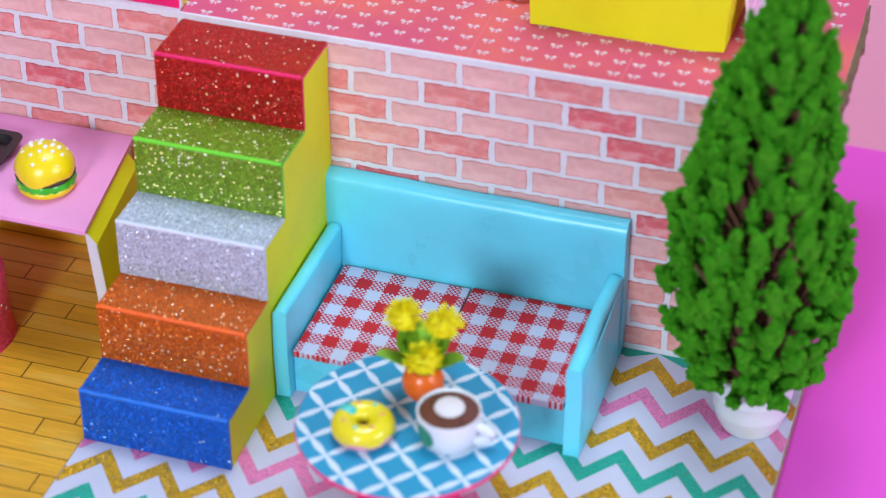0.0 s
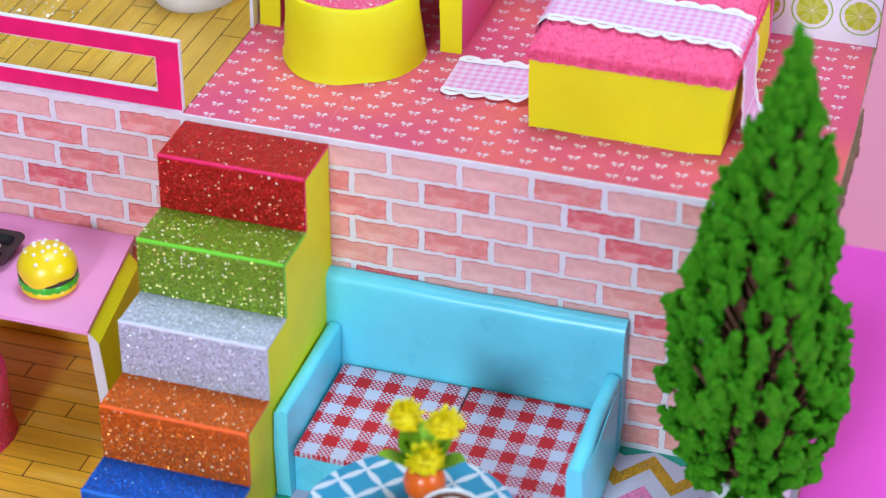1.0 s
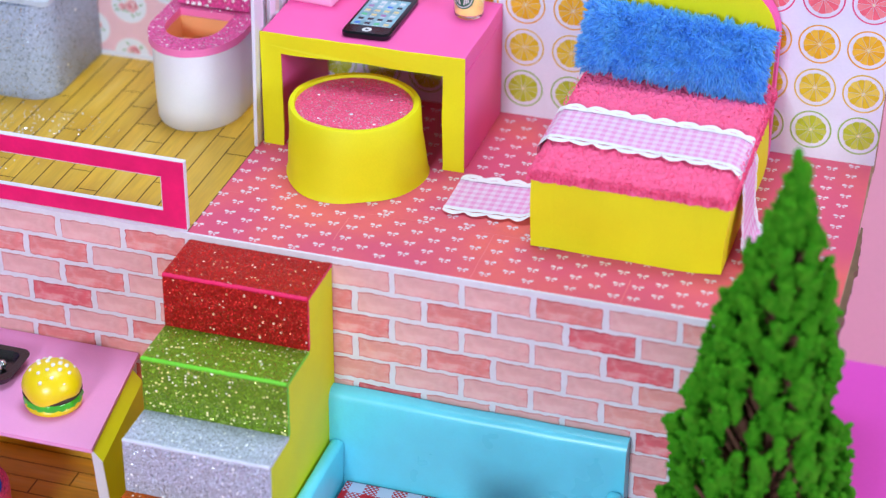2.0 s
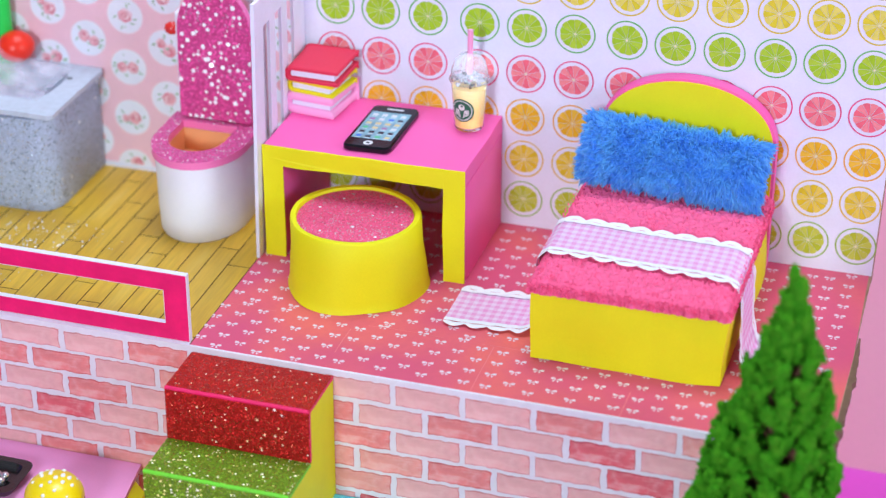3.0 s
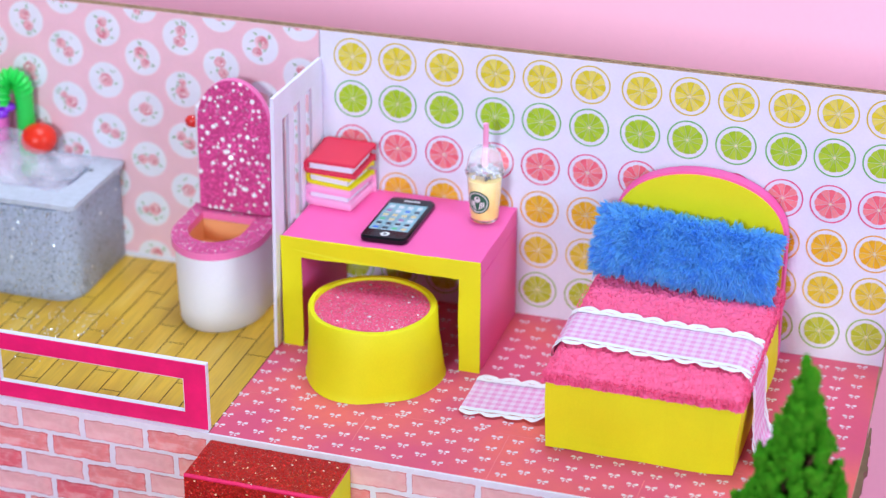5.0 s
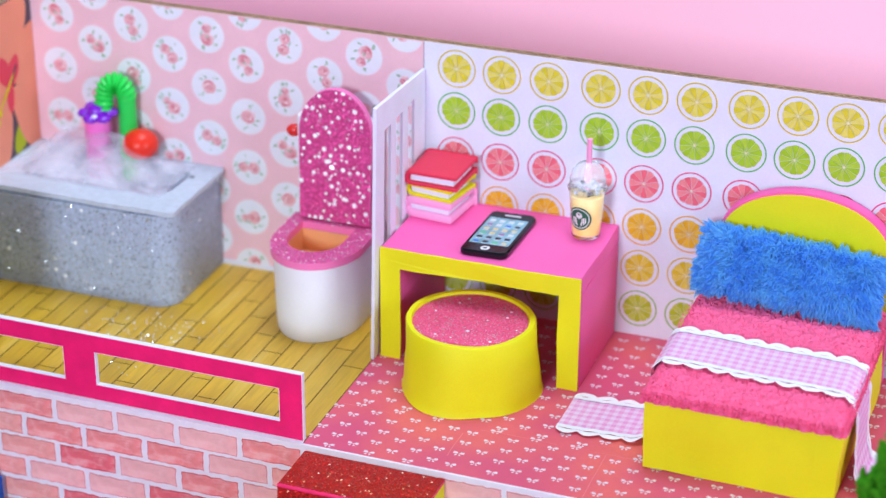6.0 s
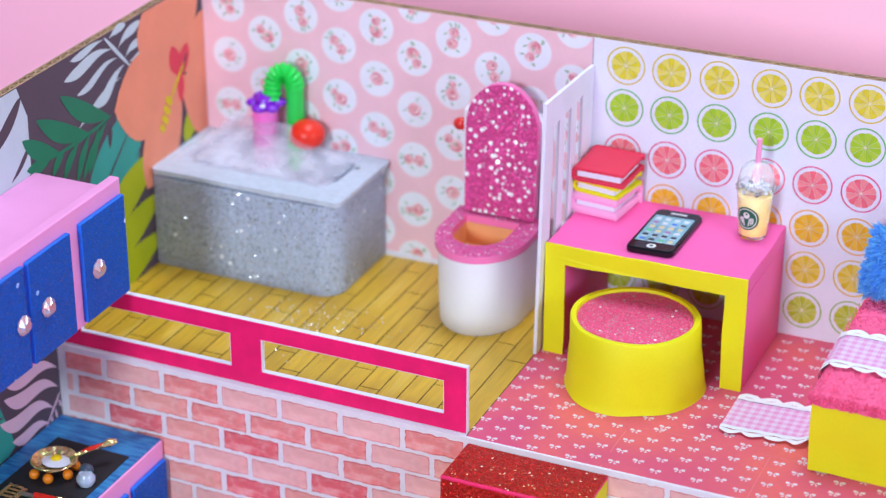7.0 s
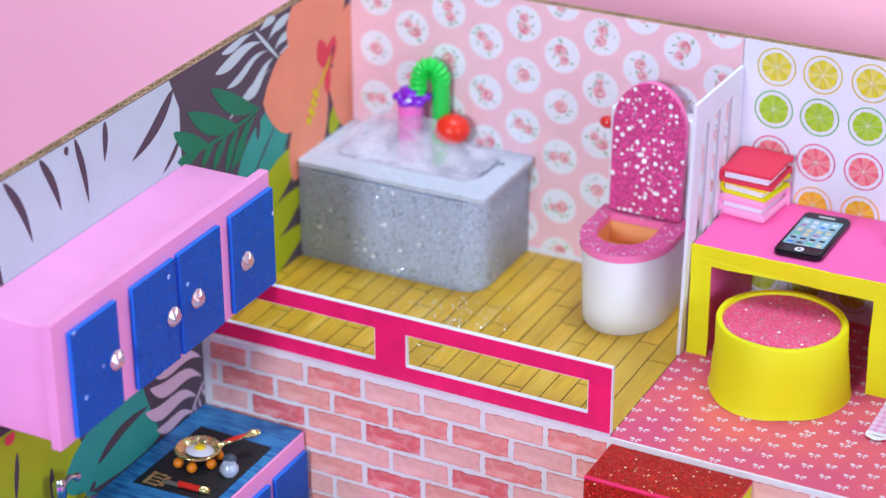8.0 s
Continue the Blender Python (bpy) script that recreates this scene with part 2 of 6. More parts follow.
# ---- materials ----
WHITE = plain("white_paper", srgb(232, 233, 248), 0.55, 0.05)
CARD = plain("white_card", srgb(234, 234, 250), 0.6, 0.05)
KRAFT = plain("brown_cardboard", srgb(178, 146, 116), 0.85, 0.3, 120, 600, 0.6)
KRAFT_DARK = plain("brown_cardboard_flute", srgb(124, 97, 75), 0.9, 0.3, 120, 600, 0.6)
YELLOW = plain("yellow_foam", srgb(236, 228, 12), 0.6, 0.05, 40, 1500, 0.2)
OLIVE = plain("olive_yellow_foam", srgb(232, 226, 22), 0.6, 0.07, 40, 1500, 0.2)
PINK = plain("bright_pink_foam", srgb(255, 102, 178), 0.55, 0.05, 40, 1500, 0.2)
HOT = plain("hot_pink_paint", srgb(242, 16, 104), 0.5, 0.14, 90, 700, 0.25)
BABY = plain("baby_pink_foam", srgb(243, 160, 214), 0.55, 0.05, 40, 1500, 0.2)
AQUA = plain("aqua_paper", srgb(106, 222, 245), 0.3, 0.14, 28, 900, 0.1, spec=0.6)
COTTON = plain("white_cotton", srgb(230, 228, 244), 0.95, 0.05, 200, 900, 0.5)


def brick_print(name, c):
    t = Tree(name)
    info = t.t.nodes.new("ShaderNodeObjectInfo")
    a = t.noise(75, 5)
    b = t.noise(260, 4)
    w = t.noise(120, 3)
    col = t.mix(t.ramp(a, 0.36, 0.66), shade(c, 0.82), shade(c, 1.14))
    mp = t.node("ShaderNodeMapping", Vector=t.tc)
    mp.inputs["Scale"].default_value = (70, 70, 260)
    wash = t.noise(1.0, 5, mp.outputs[0])
    col = t.mix(t.math("MULTIPLY", t.ramp(w, 0.52, 0.72), 0.34), col, srgb(222, 84, 92))
    col = t.mix(t.math("MULTIPLY", t.ramp(wash, 0.5, 0.66), 0.5), col, srgb(250, 206, 200))
    col = t.mix(t.math("MULTIPLY", t.ramp(b, 0.5, 0.75), 0.3), col, srgb(250, 214, 210))
    col = t.mix(t.math("MULTIPLY", info.outputs["Random"], 0.25), col, shade(c, 0.78))
    t.bump(b, 0.1, 0.0002)
    return t.done(col, 0.6)


BRICKS = [brick_print("brick_print_pale", srgb(246, 182, 178)), brick_print("brick_print_salmon", srgb(245, 164, 154)),
          brick_print("brick_print_rose", srgb(240, 140, 136)), brick_print("brick_print_red", srgb(236, 108, 116))]
RIMS = [brick_print("brick_rim_pale", srgb(226, 148, 146)), brick_print("brick_rim_salmon", srgb(222, 128, 122)),
        brick_print("brick_rim_rose", srgb(216, 102, 102)), brick_print("brick_rim_red", srgb(206, 72, 84))]
MORTAR = plain("mortar_print", srgb(232, 226, 232), 0.6, 0.06, 150, 900, 0.1)


def carpet_print():
    t = Tree("pink_print_paper")
    a = t.noise(14, 2)
    b = t.noise(500, 2)
    col = t.mix(t.ramp(a, 0.48, 0.72), srgb(216, 82, 120), srgb(238, 110, 100))
    col = t.mix(t.math("MULTIPLY", t.ramp(b, 0.4, 0.8), 0.2), col, srgb(200, 80, 110))
    t.bump(b, 0.08, 0.0002)
    return t.done(col, 0.5)


CARPET = carpet_print()
ROSE_BG = plain("rose_paper", srgb(246, 198, 209), 0.6, 0.05)


def plank_print(name, c, along):
    """Printed wood: long streaks along the plank, warmer patches, a tone for each plank."""
    t = Tree(name)
    mp = t.node("ShaderNodeMapping", Vector=t.tc)
    mp.inputs["Scale"].default_value = (60, 900, 60) if along == "x" else (900, 60, 60)
    info = t.t.nodes.new("ShaderNodeObjectInfo").outputs["Random"]
    a = t.noise(1.0, 4, mp.outputs[0])
    b = t.noise(45, 3)
    col = t.mix(t.ramp(a, 0.3, 0.72), shade(c, 0.82), shade(c, 1.12))
    col = t.mix(t.math("MULTIPLY", t.ramp(b, 0.45, 0.75), 0.4), col, srgb(222, 156, 46))
    mp2 = t.node("ShaderNodeMapping", Vector=t.tc)
    mp2.inputs["Scale"].default_value = (22, 110, 22) if along == "x" else (110, 22, 22)
    d = t.noise(1.0, 3, mp2.outputs[0])
    col = t.mix(t.math("MULTIPLY", t.ramp(d, 0.52, 0.75), 0.45), col, srgb(170, 116, 26))
    col = t.mix(t.math("MULTIPLY", t.ramp(d, 0.46, 0.28), 0.4), col, srgb(238, 208, 116))
    col = t.mix(t.math("MULTIPLY", info, 0.45), col, shade(c, 0.72))
    return t.done(col, t.math("MULTIPLY_ADD", a, 0.2, 0.28), 0.0, 0.5)


PLANK_UP = plank_print("printed_plank_upper", srgb(224, 178, 50), "y")
PLANK_LOW = plank_print("printed_plank_lower", srgb(226, 168, 40), "x")
GROOVE = plain("printed_joint", srgb(66, 46, 14), 0.7)

# ---- ground and backdrop ----
def ground_and_backdrop():
    bm = bmesh.new()
    n = 40
    for i in range(n):
        for j in range(n):
            x0, x1 = -80 + 210 * i / n, -80 + 210 * (i + 1) / n
            y0, y1 = -95 + 114 * j / n, -95 + 114 * (j + 1) / n
            quad_fill(bm, [(x0, y0, -0.42), (x1, y0, -0.42), (x1, y1, -0.42), (x0, y1, -0.42)])
    bmesh.ops.remove_doubles(bm, verts=bm.verts, dist=0.01)
    solo("ground", bm, plain("magenta_sheet", srgb(232, 84, 206), 0.6, 0.06, 8, 600, 0.1), (0, 0, -0.42),
         "magenta pink sheet that covers the table under the dollhouse", "ground", kind="structure")
    bm = bmesh.new()
    nx, nz = 90, 30
    grid = []
    for i in range(nx + 1):
        row = []
        for j in range(nz + 1):
            x = -90 + 230 * i / nx
            z = -0.5 + 75 * j / nz
            y = 18.2 + 0.5 * z + 1.2 * math.sin(x * 0.05 + 0.03 * z) * min(1, z / 30) + 0.5 * math.sin(z * 0.16 + 0.03 * x) * min(1, z / 20) + 0.8 * math.sin(0.12 * x + 0.1 * z) * min(1, z / 25)
            row.append(bm.verts.new((x, y, z)))
        grid.append(row)
    for i in range(nx):
        for j in range(nz):
            bm.faces.new((grid[i][j], grid[i + 1][j], grid[i + 1][j + 1], grid[i][j + 1]))
    solo("backdrop", bm, plain("pink_backdrop_sheet", srgb(255, 182, 205), 0.5, 0.05, 5, 600, 0.05), (0, 18.6, -0.42),
         "plain light pink backdrop sheet with soft folds", "backdrop", kind="structure", smooth=True)


ground_and_backdrop()


# ---- the cardboard shell ----
def flute(p0, p1, out, height, parent, name="flute"):
    """The wavy core of corrugated card along an edge from p0 to p1, between two liners; out: across the card."""
    p0, p1, out = Vector(p0), Vector(p1), Vector(out)
    d = p1 - p0
    n = int(d.length / 0.07)
    up = Vector(height)
    verts, faces = [], []
    for i in range(n + 1):
        u = i / n
        k = math.sin(2 * math.pi * d.length * u / 0.62) + 0.15 * rnd.uniform(-1, 1)
        q = p0 + d * u + out * (0.5 + 0.42 * k)
        t = 0.035
        for s in (-t, t):
            for e in (0.0, 1.0):
                verts.append(q + out.normalized() * s + up * (e * (1 + 0.15 * rnd.uniform(-1, 1))))
    for i in range(n):
        a, b = 4 * i, 4 * i + 4
        faces += [(a + 1, a + 3, b + 3, b + 1), (a, a + 1, b + 1, b), (a + 2, b + 2, b + 3, a + 3)]
    return raw(name, verts, faces, KRAFT, parent, smooth=False)


def shell():
    # north wall: two liners, hollow core and wavy filling at its top
    wall = thing("wall_north", (22, D, 0), "back wall of corrugated cardboard with printed paper front", "wall", kind="structure")
    part("liner", prism([(-0.37, 0), (42.8, 0), (42.8, H - 0.36), (W - 0.1, H - 0.36), (W + 0.25, TOP), (-0.37, TOP)], "y", D, D + 0.07), KRAFT, wall)
    part("liner", prism([(-0.37, 0), (42.8, 0), (42.8, H - 0.36), (W - 0.1, H - 0.36), (W + 0.25, TOP), (-0.37, TOP)], "y", D + 0.33, D + 0.4), KRAFT, wall)
    part("core", prism([(-0.37, 0), (42.78, 0), (42.78, H - 0.36), (W - 0.12, H - 0.36), (W + 0.22, TOP - 0.07), (-0.37, TOP - 0.07)], "y", D + 0.07, D + 0.33), KRAFT_DARK, wall)
    flute((0, D + 0.07, TOP - 0.12), (W + 0.2, D + 0.07, TOP - 0.12), (0, 0.26, 0), (0, 0, 0.11), wall)
    # west wall
    west = thing("wall_west", (0, -3, 0), "side wall of corrugated cardboard with a leaf print", "wall", kind="structure")
    for x0, x1 in ((-0.07, -0.002), (-0.4, -0.33)):
        part("liner", box(x0, x1, -21, D, 0, TOP), KRAFT, west)
    part("core", box(-0.33, -0.07, -20.9, D, 0, TOP - 0.07), KRAFT_DARK, west)
    flute((-0.07, D, TOP - 0.12), (-0.07, -21, TOP - 0.12), (-0.26, 0, 0), (0, 0, 0.11), west)
    # lower floor slab
    low = thing("floor_lower", (22, -10, -0.35), "lower floor board of corrugated cardboard covered with printed paper", "floor", kind="structure")
    part("board", box(-0.4, 45.0, -22, 0.0, -0.4, -0.03), KRAFT, low, "raw brown corrugated cardboard edge")
    flute((45.0, -22, -0.36), (45.0, 0, -0.36), (0, 0, 0.3), (0.05, 0, 0), low)
    # upper floor slab
    upp = thing("floor_upper", (22, 7, H - 0.3), "upper floor board of corrugated cardboard covered with printed paper", "floor", kind="structure")
    part("board", prism([(0, 0.02), (44.9, 0.02), (44.86, 7), (44.6, D), (0, D)], "z", H - 0.35, H - 0.02), KRAFT, upp, "raw brown corrugated cardboard edge")
    flute((44.9, 0, H - 0.34), (44.62, D, H - 0.34), (0, 0, 0.3), (0.06, 0, 0), upp)
    # torn board edge on the right side
    bm = bmesh.new()
    last = None
    for k in range(81):
        y = 0.03 + 8.6 * k / 80
        fade = min(1.0, (80 - k) / 25)
        x = 44.93 + fade * (0.17 + 0.16 * noise.noise(Vector((y * 2.1, 0, 0))) + 0.08 * noise.noise(Vector((y * 7.0, 3, 0))))
        lo = H - 0.34 - 0.12 * fade * abs(noise.noise(Vector((y * 3.0, 7, 0))))
        now = [bm.verts.new((44.885 - 0.004 * y, y, H - 0.04)), bm.verts.new((x, y, H - 0.06)), bm.verts.new((x, y, lo)), bm.verts.new((44.885 - 0.004 * y, y, lo))]
        if last:
            for q in range(4):
                bm.faces.new((last[q], last[(q + 1) % 4], now[(q + 1) % 4], now[q]))
        last = now
    part("torn_edge", bm, KRAFT_DARK, upp, "torn brown cardboard edge")
    # house's right end below the upper floor
    part("side_panel", prism([(44.3, 0.32), (44.62, 0.32), (43.05, D), (42.75, D)], "z", 0, H - 0.36), KRAFT, upp, "rough raw cardboard side panel")
    return wall, west, low, upp


wall_n, wall_w, floor_low, floor_up = shell()


def brick_wall():
    wall = thing("wall_middle", (22, 0, 0), "low wall covered with paper printed with pink bricks", "wall", kind="structure")
    part("wall_board", box(0, 44.75, -0.02, 0.30, -0.02, H - 0.36), KRAFT, wall)
    part("paper", box(0.0, 44.8, -0.05, -0.02, -0.02, H + 0.0), MORTAR, wall, "white mortar ground of the brick print")
    # outlines of the bricks, uneven as if painted
    kinds = []
    for k in range(6):
        for m in range(4):
            rr = random.Random(100 * k + m)
            w, h = 2.6 / 2, 0.88 / 2
            pts = []
            for i in range(14):
                pts.append((-w + 2 * w * i / 13 + rr.uniform(-0.02, 0.02), -h + rr.uniform(-0.035, 0.035)))
            for i in range(5):
                pts.append((w + rr.uniform(-0.04, 0.02), -h + 2 * h * (i + 0.5) / 5))
            for i in range(14):
                pts.append((w - 2 * w * i / 13 + rr.uniform(-0.02, 0.02), h + rr.uniform(-0.035, 0.035)))
            for i in range(5):
                pts.append((-w - rr.uniform(-0.04, 0.02), h - 2 * h * (i + 0.5) / 5))
            bm = prism(pts, "y", -0.012, 0.012, None, 1)
            quad_fill(bm, [(a * 0.975 + rr.uniform(-0.012, 0.012), -0.0145, b * 0.9 + rr.uniform(-0.015, 0.015)) for a, b in pts])
            kinds.append((m, mesh_of("brick", bm, [BRICKS[m], RIMS[m]], Vector((0, 0, 0)))))
    by = {m: [me for mm, me in kinds if mm == m] for m in range(4)}
    rr = random.Random(21)
    # bricks that stand out in the print: row and place along it
    tone = {(0, 3): 2, (1, 2): 2, (1, 4): 3, (2, 4): 3, (3, 2): 2, (4, 4): 1, (5, 5): 3, (5, 1): 3, (3, 0): 1, (4, 0): 1, (1, 0): 2, (0, -9): 2, (0, -7): 2, (1, -8): 2, (1, -6): 2, (2, -8): 3,
            (2, -6): 3, (1, -4): 2, (3, -4): 3, (7, 5): 2, (0, 1): 0, (0, 2): 0, (0, 4): 0, (1, 1): 0, (1, 3): 0, (2, 1): 0, (2, 2): 0, (2, 3): 0, (3, 3): 0, (3, 4): 0, (4, 1): 0, (4, 2): 0, (4, 3): 0}
    for row in range(12):
        z = 11.48 - 1.075 * row
        first = 27.98 if row % 2 == 0 else 26.45
        for i in range(-11, 7):
            x0, x1 = first + 2.84 * (i - 1) + 0.16, first + 2.84 * i - 0.16
            if x1 < 0.7 or x0 > 44.2 or z < 0.3:
                continue
            m = tone.get((row, i), rr.choice((0, 0, 0, 1, 1, 2)) if rr.random() > 0.05 else 3)
            if x0 < 0.45 or x1 > 44.6:
                x0, x1 = max(x0, 0.45), min(x1, 44.6)
                me = mesh_of("brick", prism([(x0 - 0.01, -0.4), (x1 - 0.02, -0.42), (x1, 0.41), (x0, 0.4)], "y", -0.012, 0.012), BRICKS[m], Vector((0, 0, 0)))
                piece("brick", me, wall, (0, -0.06, z))
                continue
            piece("brick", rr.choice(by[m]), wall, ((x0 + x1) / 2, -0.06, z + rr.uniform(-0.03, 0.03)))
    return wall


brick_wall()


def fruit_wall():
    paper = part("fruit_wallpaper", prism([(XS, H), (W - 0.12, H), (W + 0.23, TOP - 0.02), (XS, TOP - 0.02)], "y", D - 0.03, D - 0.003), WHITE, wall_n,
                 "white paper printed with rows of citrus slices")
    rows = [((220, 196, 48), (222, 208, 44), (232, 220, 100)), ((108, 188, 96), (164, 204, 28), (178, 212, 52)), ((230, 76, 130), (242, 108, 124), (246, 142, 146)),
            ((238, 170, 44), (236, 178, 22), (243, 194, 56)), ((226, 190, 60), (224, 194, 38), (234, 208, 84)), ((150, 190, 80), (182, 194, 44), (198, 206, 80))]
    meshes = []
    for k, (ring, flesh, pale) in enumerate(rows):
        bm = bmesh.new()
        annulus((0, 0, 0), 0.81, 0.87, "y", 44, bm, 0)
        n = 12
        for i in range(n):
            a0, a1 = 2 * math.pi * (i + 0.02) / n, 2 * math.pi * (i + 0.98) / n
            pts = [(0.03 * math.cos((a0 + a1) / 2), -0.003, 0.03 * math.sin((a0 + a1) / 2))]
            for q in range(5):
                a = a0 + (a1 - a0) * q / 4
                r = 0.64 + 0.02 * math.sin(math.pi * q / 4) + 0.012 * math.sin(5 * a + k)
                pts.append((r * math.cos(a), -0.003, r * math.sin(a)))
            quad_fill(bm, pts, 1 + i % 2)
        disc((0, -0.006, 0), 0.05, "y", 10, bm, 3, 0.5, k)
        mats = [plain("citrus_rind_print", srgb(*ring), 0.55, 0.05), plain("citrus_flesh_print", srgb(*flesh), 0.55, 0.1, 300),
                plain("citrus_pale_flesh_print", srgb(*pale), 0.55, 0.1, 300), plain("citrus_core_print", srgb(246, 236, 196), 0.55, 0.04)]
        meshes.append(mesh_of("citrus_slice", bm, mats, Vector((0, 0, 0))))
    xs = (20.9, 22.95, 25.07, 27.36, 29.42, 31.51, 33.72, 35.75, 37.8, 39.9, 41.9, 43.9)
    zs = (23.52, 21.57, 19.47, 17.44, 15.46, 13.5)
    for i, x in enumerate(xs):
        for k, z in enumerate(zs):
            ob = piece("citrus_slice", meshes[k], paper, (x, D - 0.045, z))
            ob.rotation_euler = (0, 0.7 * (i * 7 + k * 3), 0)
    part("seam", box(XS - 0.04, XS + 0.01, D - 0.035, D - 0.004, 23.4, TOP), plain("paper_seam", srgb(170, 160, 170)), wall_n)


fruit_wall()


def rose_wall():
    paper = part("rose_wallpaper", box(0.0, XS - 0.04, D - 0.03, D - 0.003, H, TOP - 0.02), ROSE_BG, wall_n,
                 "pink paper printed with white dots and roses")
    mats = [plain("dot_print", srgb(238, 238, 248), 0.55, 0.04), plain("rose_print", srgb(240, 178, 186), 0.55, 0.2, 500),
            plain("rose_core_print", srgb(224, 120, 138), 0.55, 0.2, 500), plain("leaf_print", srgb(172, 196, 168), 0.55, 0.2, 500),
            plain("dot_halo_print", srgb(250, 216, 222), 0.55, 0.04)]
    meshes = []

    def crescent(bm, c, r, a0, a1, thick, e, mi):
        pts_o, pts_i = [], []
        for k in range(8):
            u = k / 7
            a = a0 + (a1 - a0) * u
            w = thick * math.sin(math.pi * u)
            pts_o.append((c[0] + (r + w / 2) * math.cos(a), e, c[1] + (r + w / 2) * math.sin(a)))
            pts_i.append((c[0] + (r - w / 2) * math.cos(a), e, c[1] + (r - w / 2) * math.sin(a)))
        quad_fill(bm, pts_o + pts_i[-2:0:-1], mi)

    for v in range(4):
        rr = random.Random(50 + v)
        bm = bmesh.new()
        annulus((0, 0.002, 0), 0.84, 0.9, "y", 40, bm, 4)
        disc((0, 0, 0), 0.85, "y", 40, bm, 0)
        spots = ([(-0.1, 0.18, 0.3), (0.12, -0.28, 0.22)], [(0.0, 0.0, 0.32)], [(-0.2, -0.08, 0.26), (0.24, 0.16, 0.24)], [(0.08, -0.1, 0.3), (-0.28, 0.2, 0.17)])[v]
        e = -0.003
        for q, (x, z, r) in enumerate(spots):
            r *= 1.08
            for k in range(4):
                a = rr.uniform(0, 6.28)
                x1, z1 = x + (r + 0.15) * math.cos(a), z + (r + 0.15) * math.sin(a)
                c, sn = math.cos(a + 0.5) * 0.15, math.sin(a + 0.5) * 0.15
                e -= 0.0008
                quad_fill(bm, [(x1 - c, e, z1 - sn), (x1 + sn * 0.35, e, z1 - c * 0.35), (x1 + c, e, z1 + sn), (x1 - sn * 0.35, e, z1 + c * 0.35)], 3)
            e -= 0.0012
            disc((x, e, z), r, "y", 16, bm, 1, 0.22, v * 9 + q)
            for k in range(5):
                e -= 0.0009
                a = rr.uniform(0, 6.28)
                crescent(bm, (x, z), r * (0.85, 0.7, 0.5, 0.35, 0.2)[k], a, a + rr.uniform(1.8, 3.2), r * 0.3, e, 2 if k % 2 else 4)
            e -= 0.001
            disc((x, e, z), r * 0.16, "y", 8, bm, 2, 0.3, v)
        for k in range(4):
            a, d = rr.uniform(0, 6.28), rr.uniform(0.5, 0.68)
            x1, z1 = d * math.cos(a), d * math.sin(a)
            e2 = -0.0022 + 0.0003 * k
            quad_fill(bm, [(x1 - 0.08, e2, z1), (x1, e2, z1 - 0.03), (x1 + 0.08, e2, z1 + 0.02), (x1, e2, z1 + 0.035)], 3)
        meshes.append(mesh_of("rose_dot", bm, mats, Vector((0, 0, 0))))
    for i in range(10):
        x = 1.4 + 1.9 * i
        for k in range(6):
            z = (23.5 if i % 2 == 0 else 24.82) - 2.5 * k
            if z < 12.2:
                continue
            turn = 0.9 * (i + 2 * k)
            me = meshes[(i * 3 + k * 5) % 4]
            if z > 23.7 or z < 13.0:
                # cut by the edge of the sheet
                bm = bmesh.new()
                bm.from_mesh(me)
                bm.transform(Matrix.Rotation(turn, 4, "Y"))
                edge, way = (TOP - 0.05 - z, 1) if z > 23.7 else (H + 0.25 - z, -1)
                bmesh.ops.bisect_plane(bm, geom=bm.verts[:] + bm.edges[:] + bm.faces[:], plane_co=(0, 0, edge * S), plane_no=(0, 0, way), clear_outer=True)
                me = bpy.data.meshes.new("rose_dot")
                bm.to_mesh(me)
                bm.free()
                for m in mats:
                    me.materials.append(m)
                turn = 0.0
            ob = piece("rose_dot", me, paper, (x, D - 0.045, z))
            ob.rotation_euler = (0, turn, 0)


rose_wall()
part("skirting", wobble(box(0.3, XS - 0.2, D - 0.07, D - 0.032, H, H + 0.24), 0.02, 0.6, 12), WHITE, wall_n, "white paper strip at the foot of the wall")


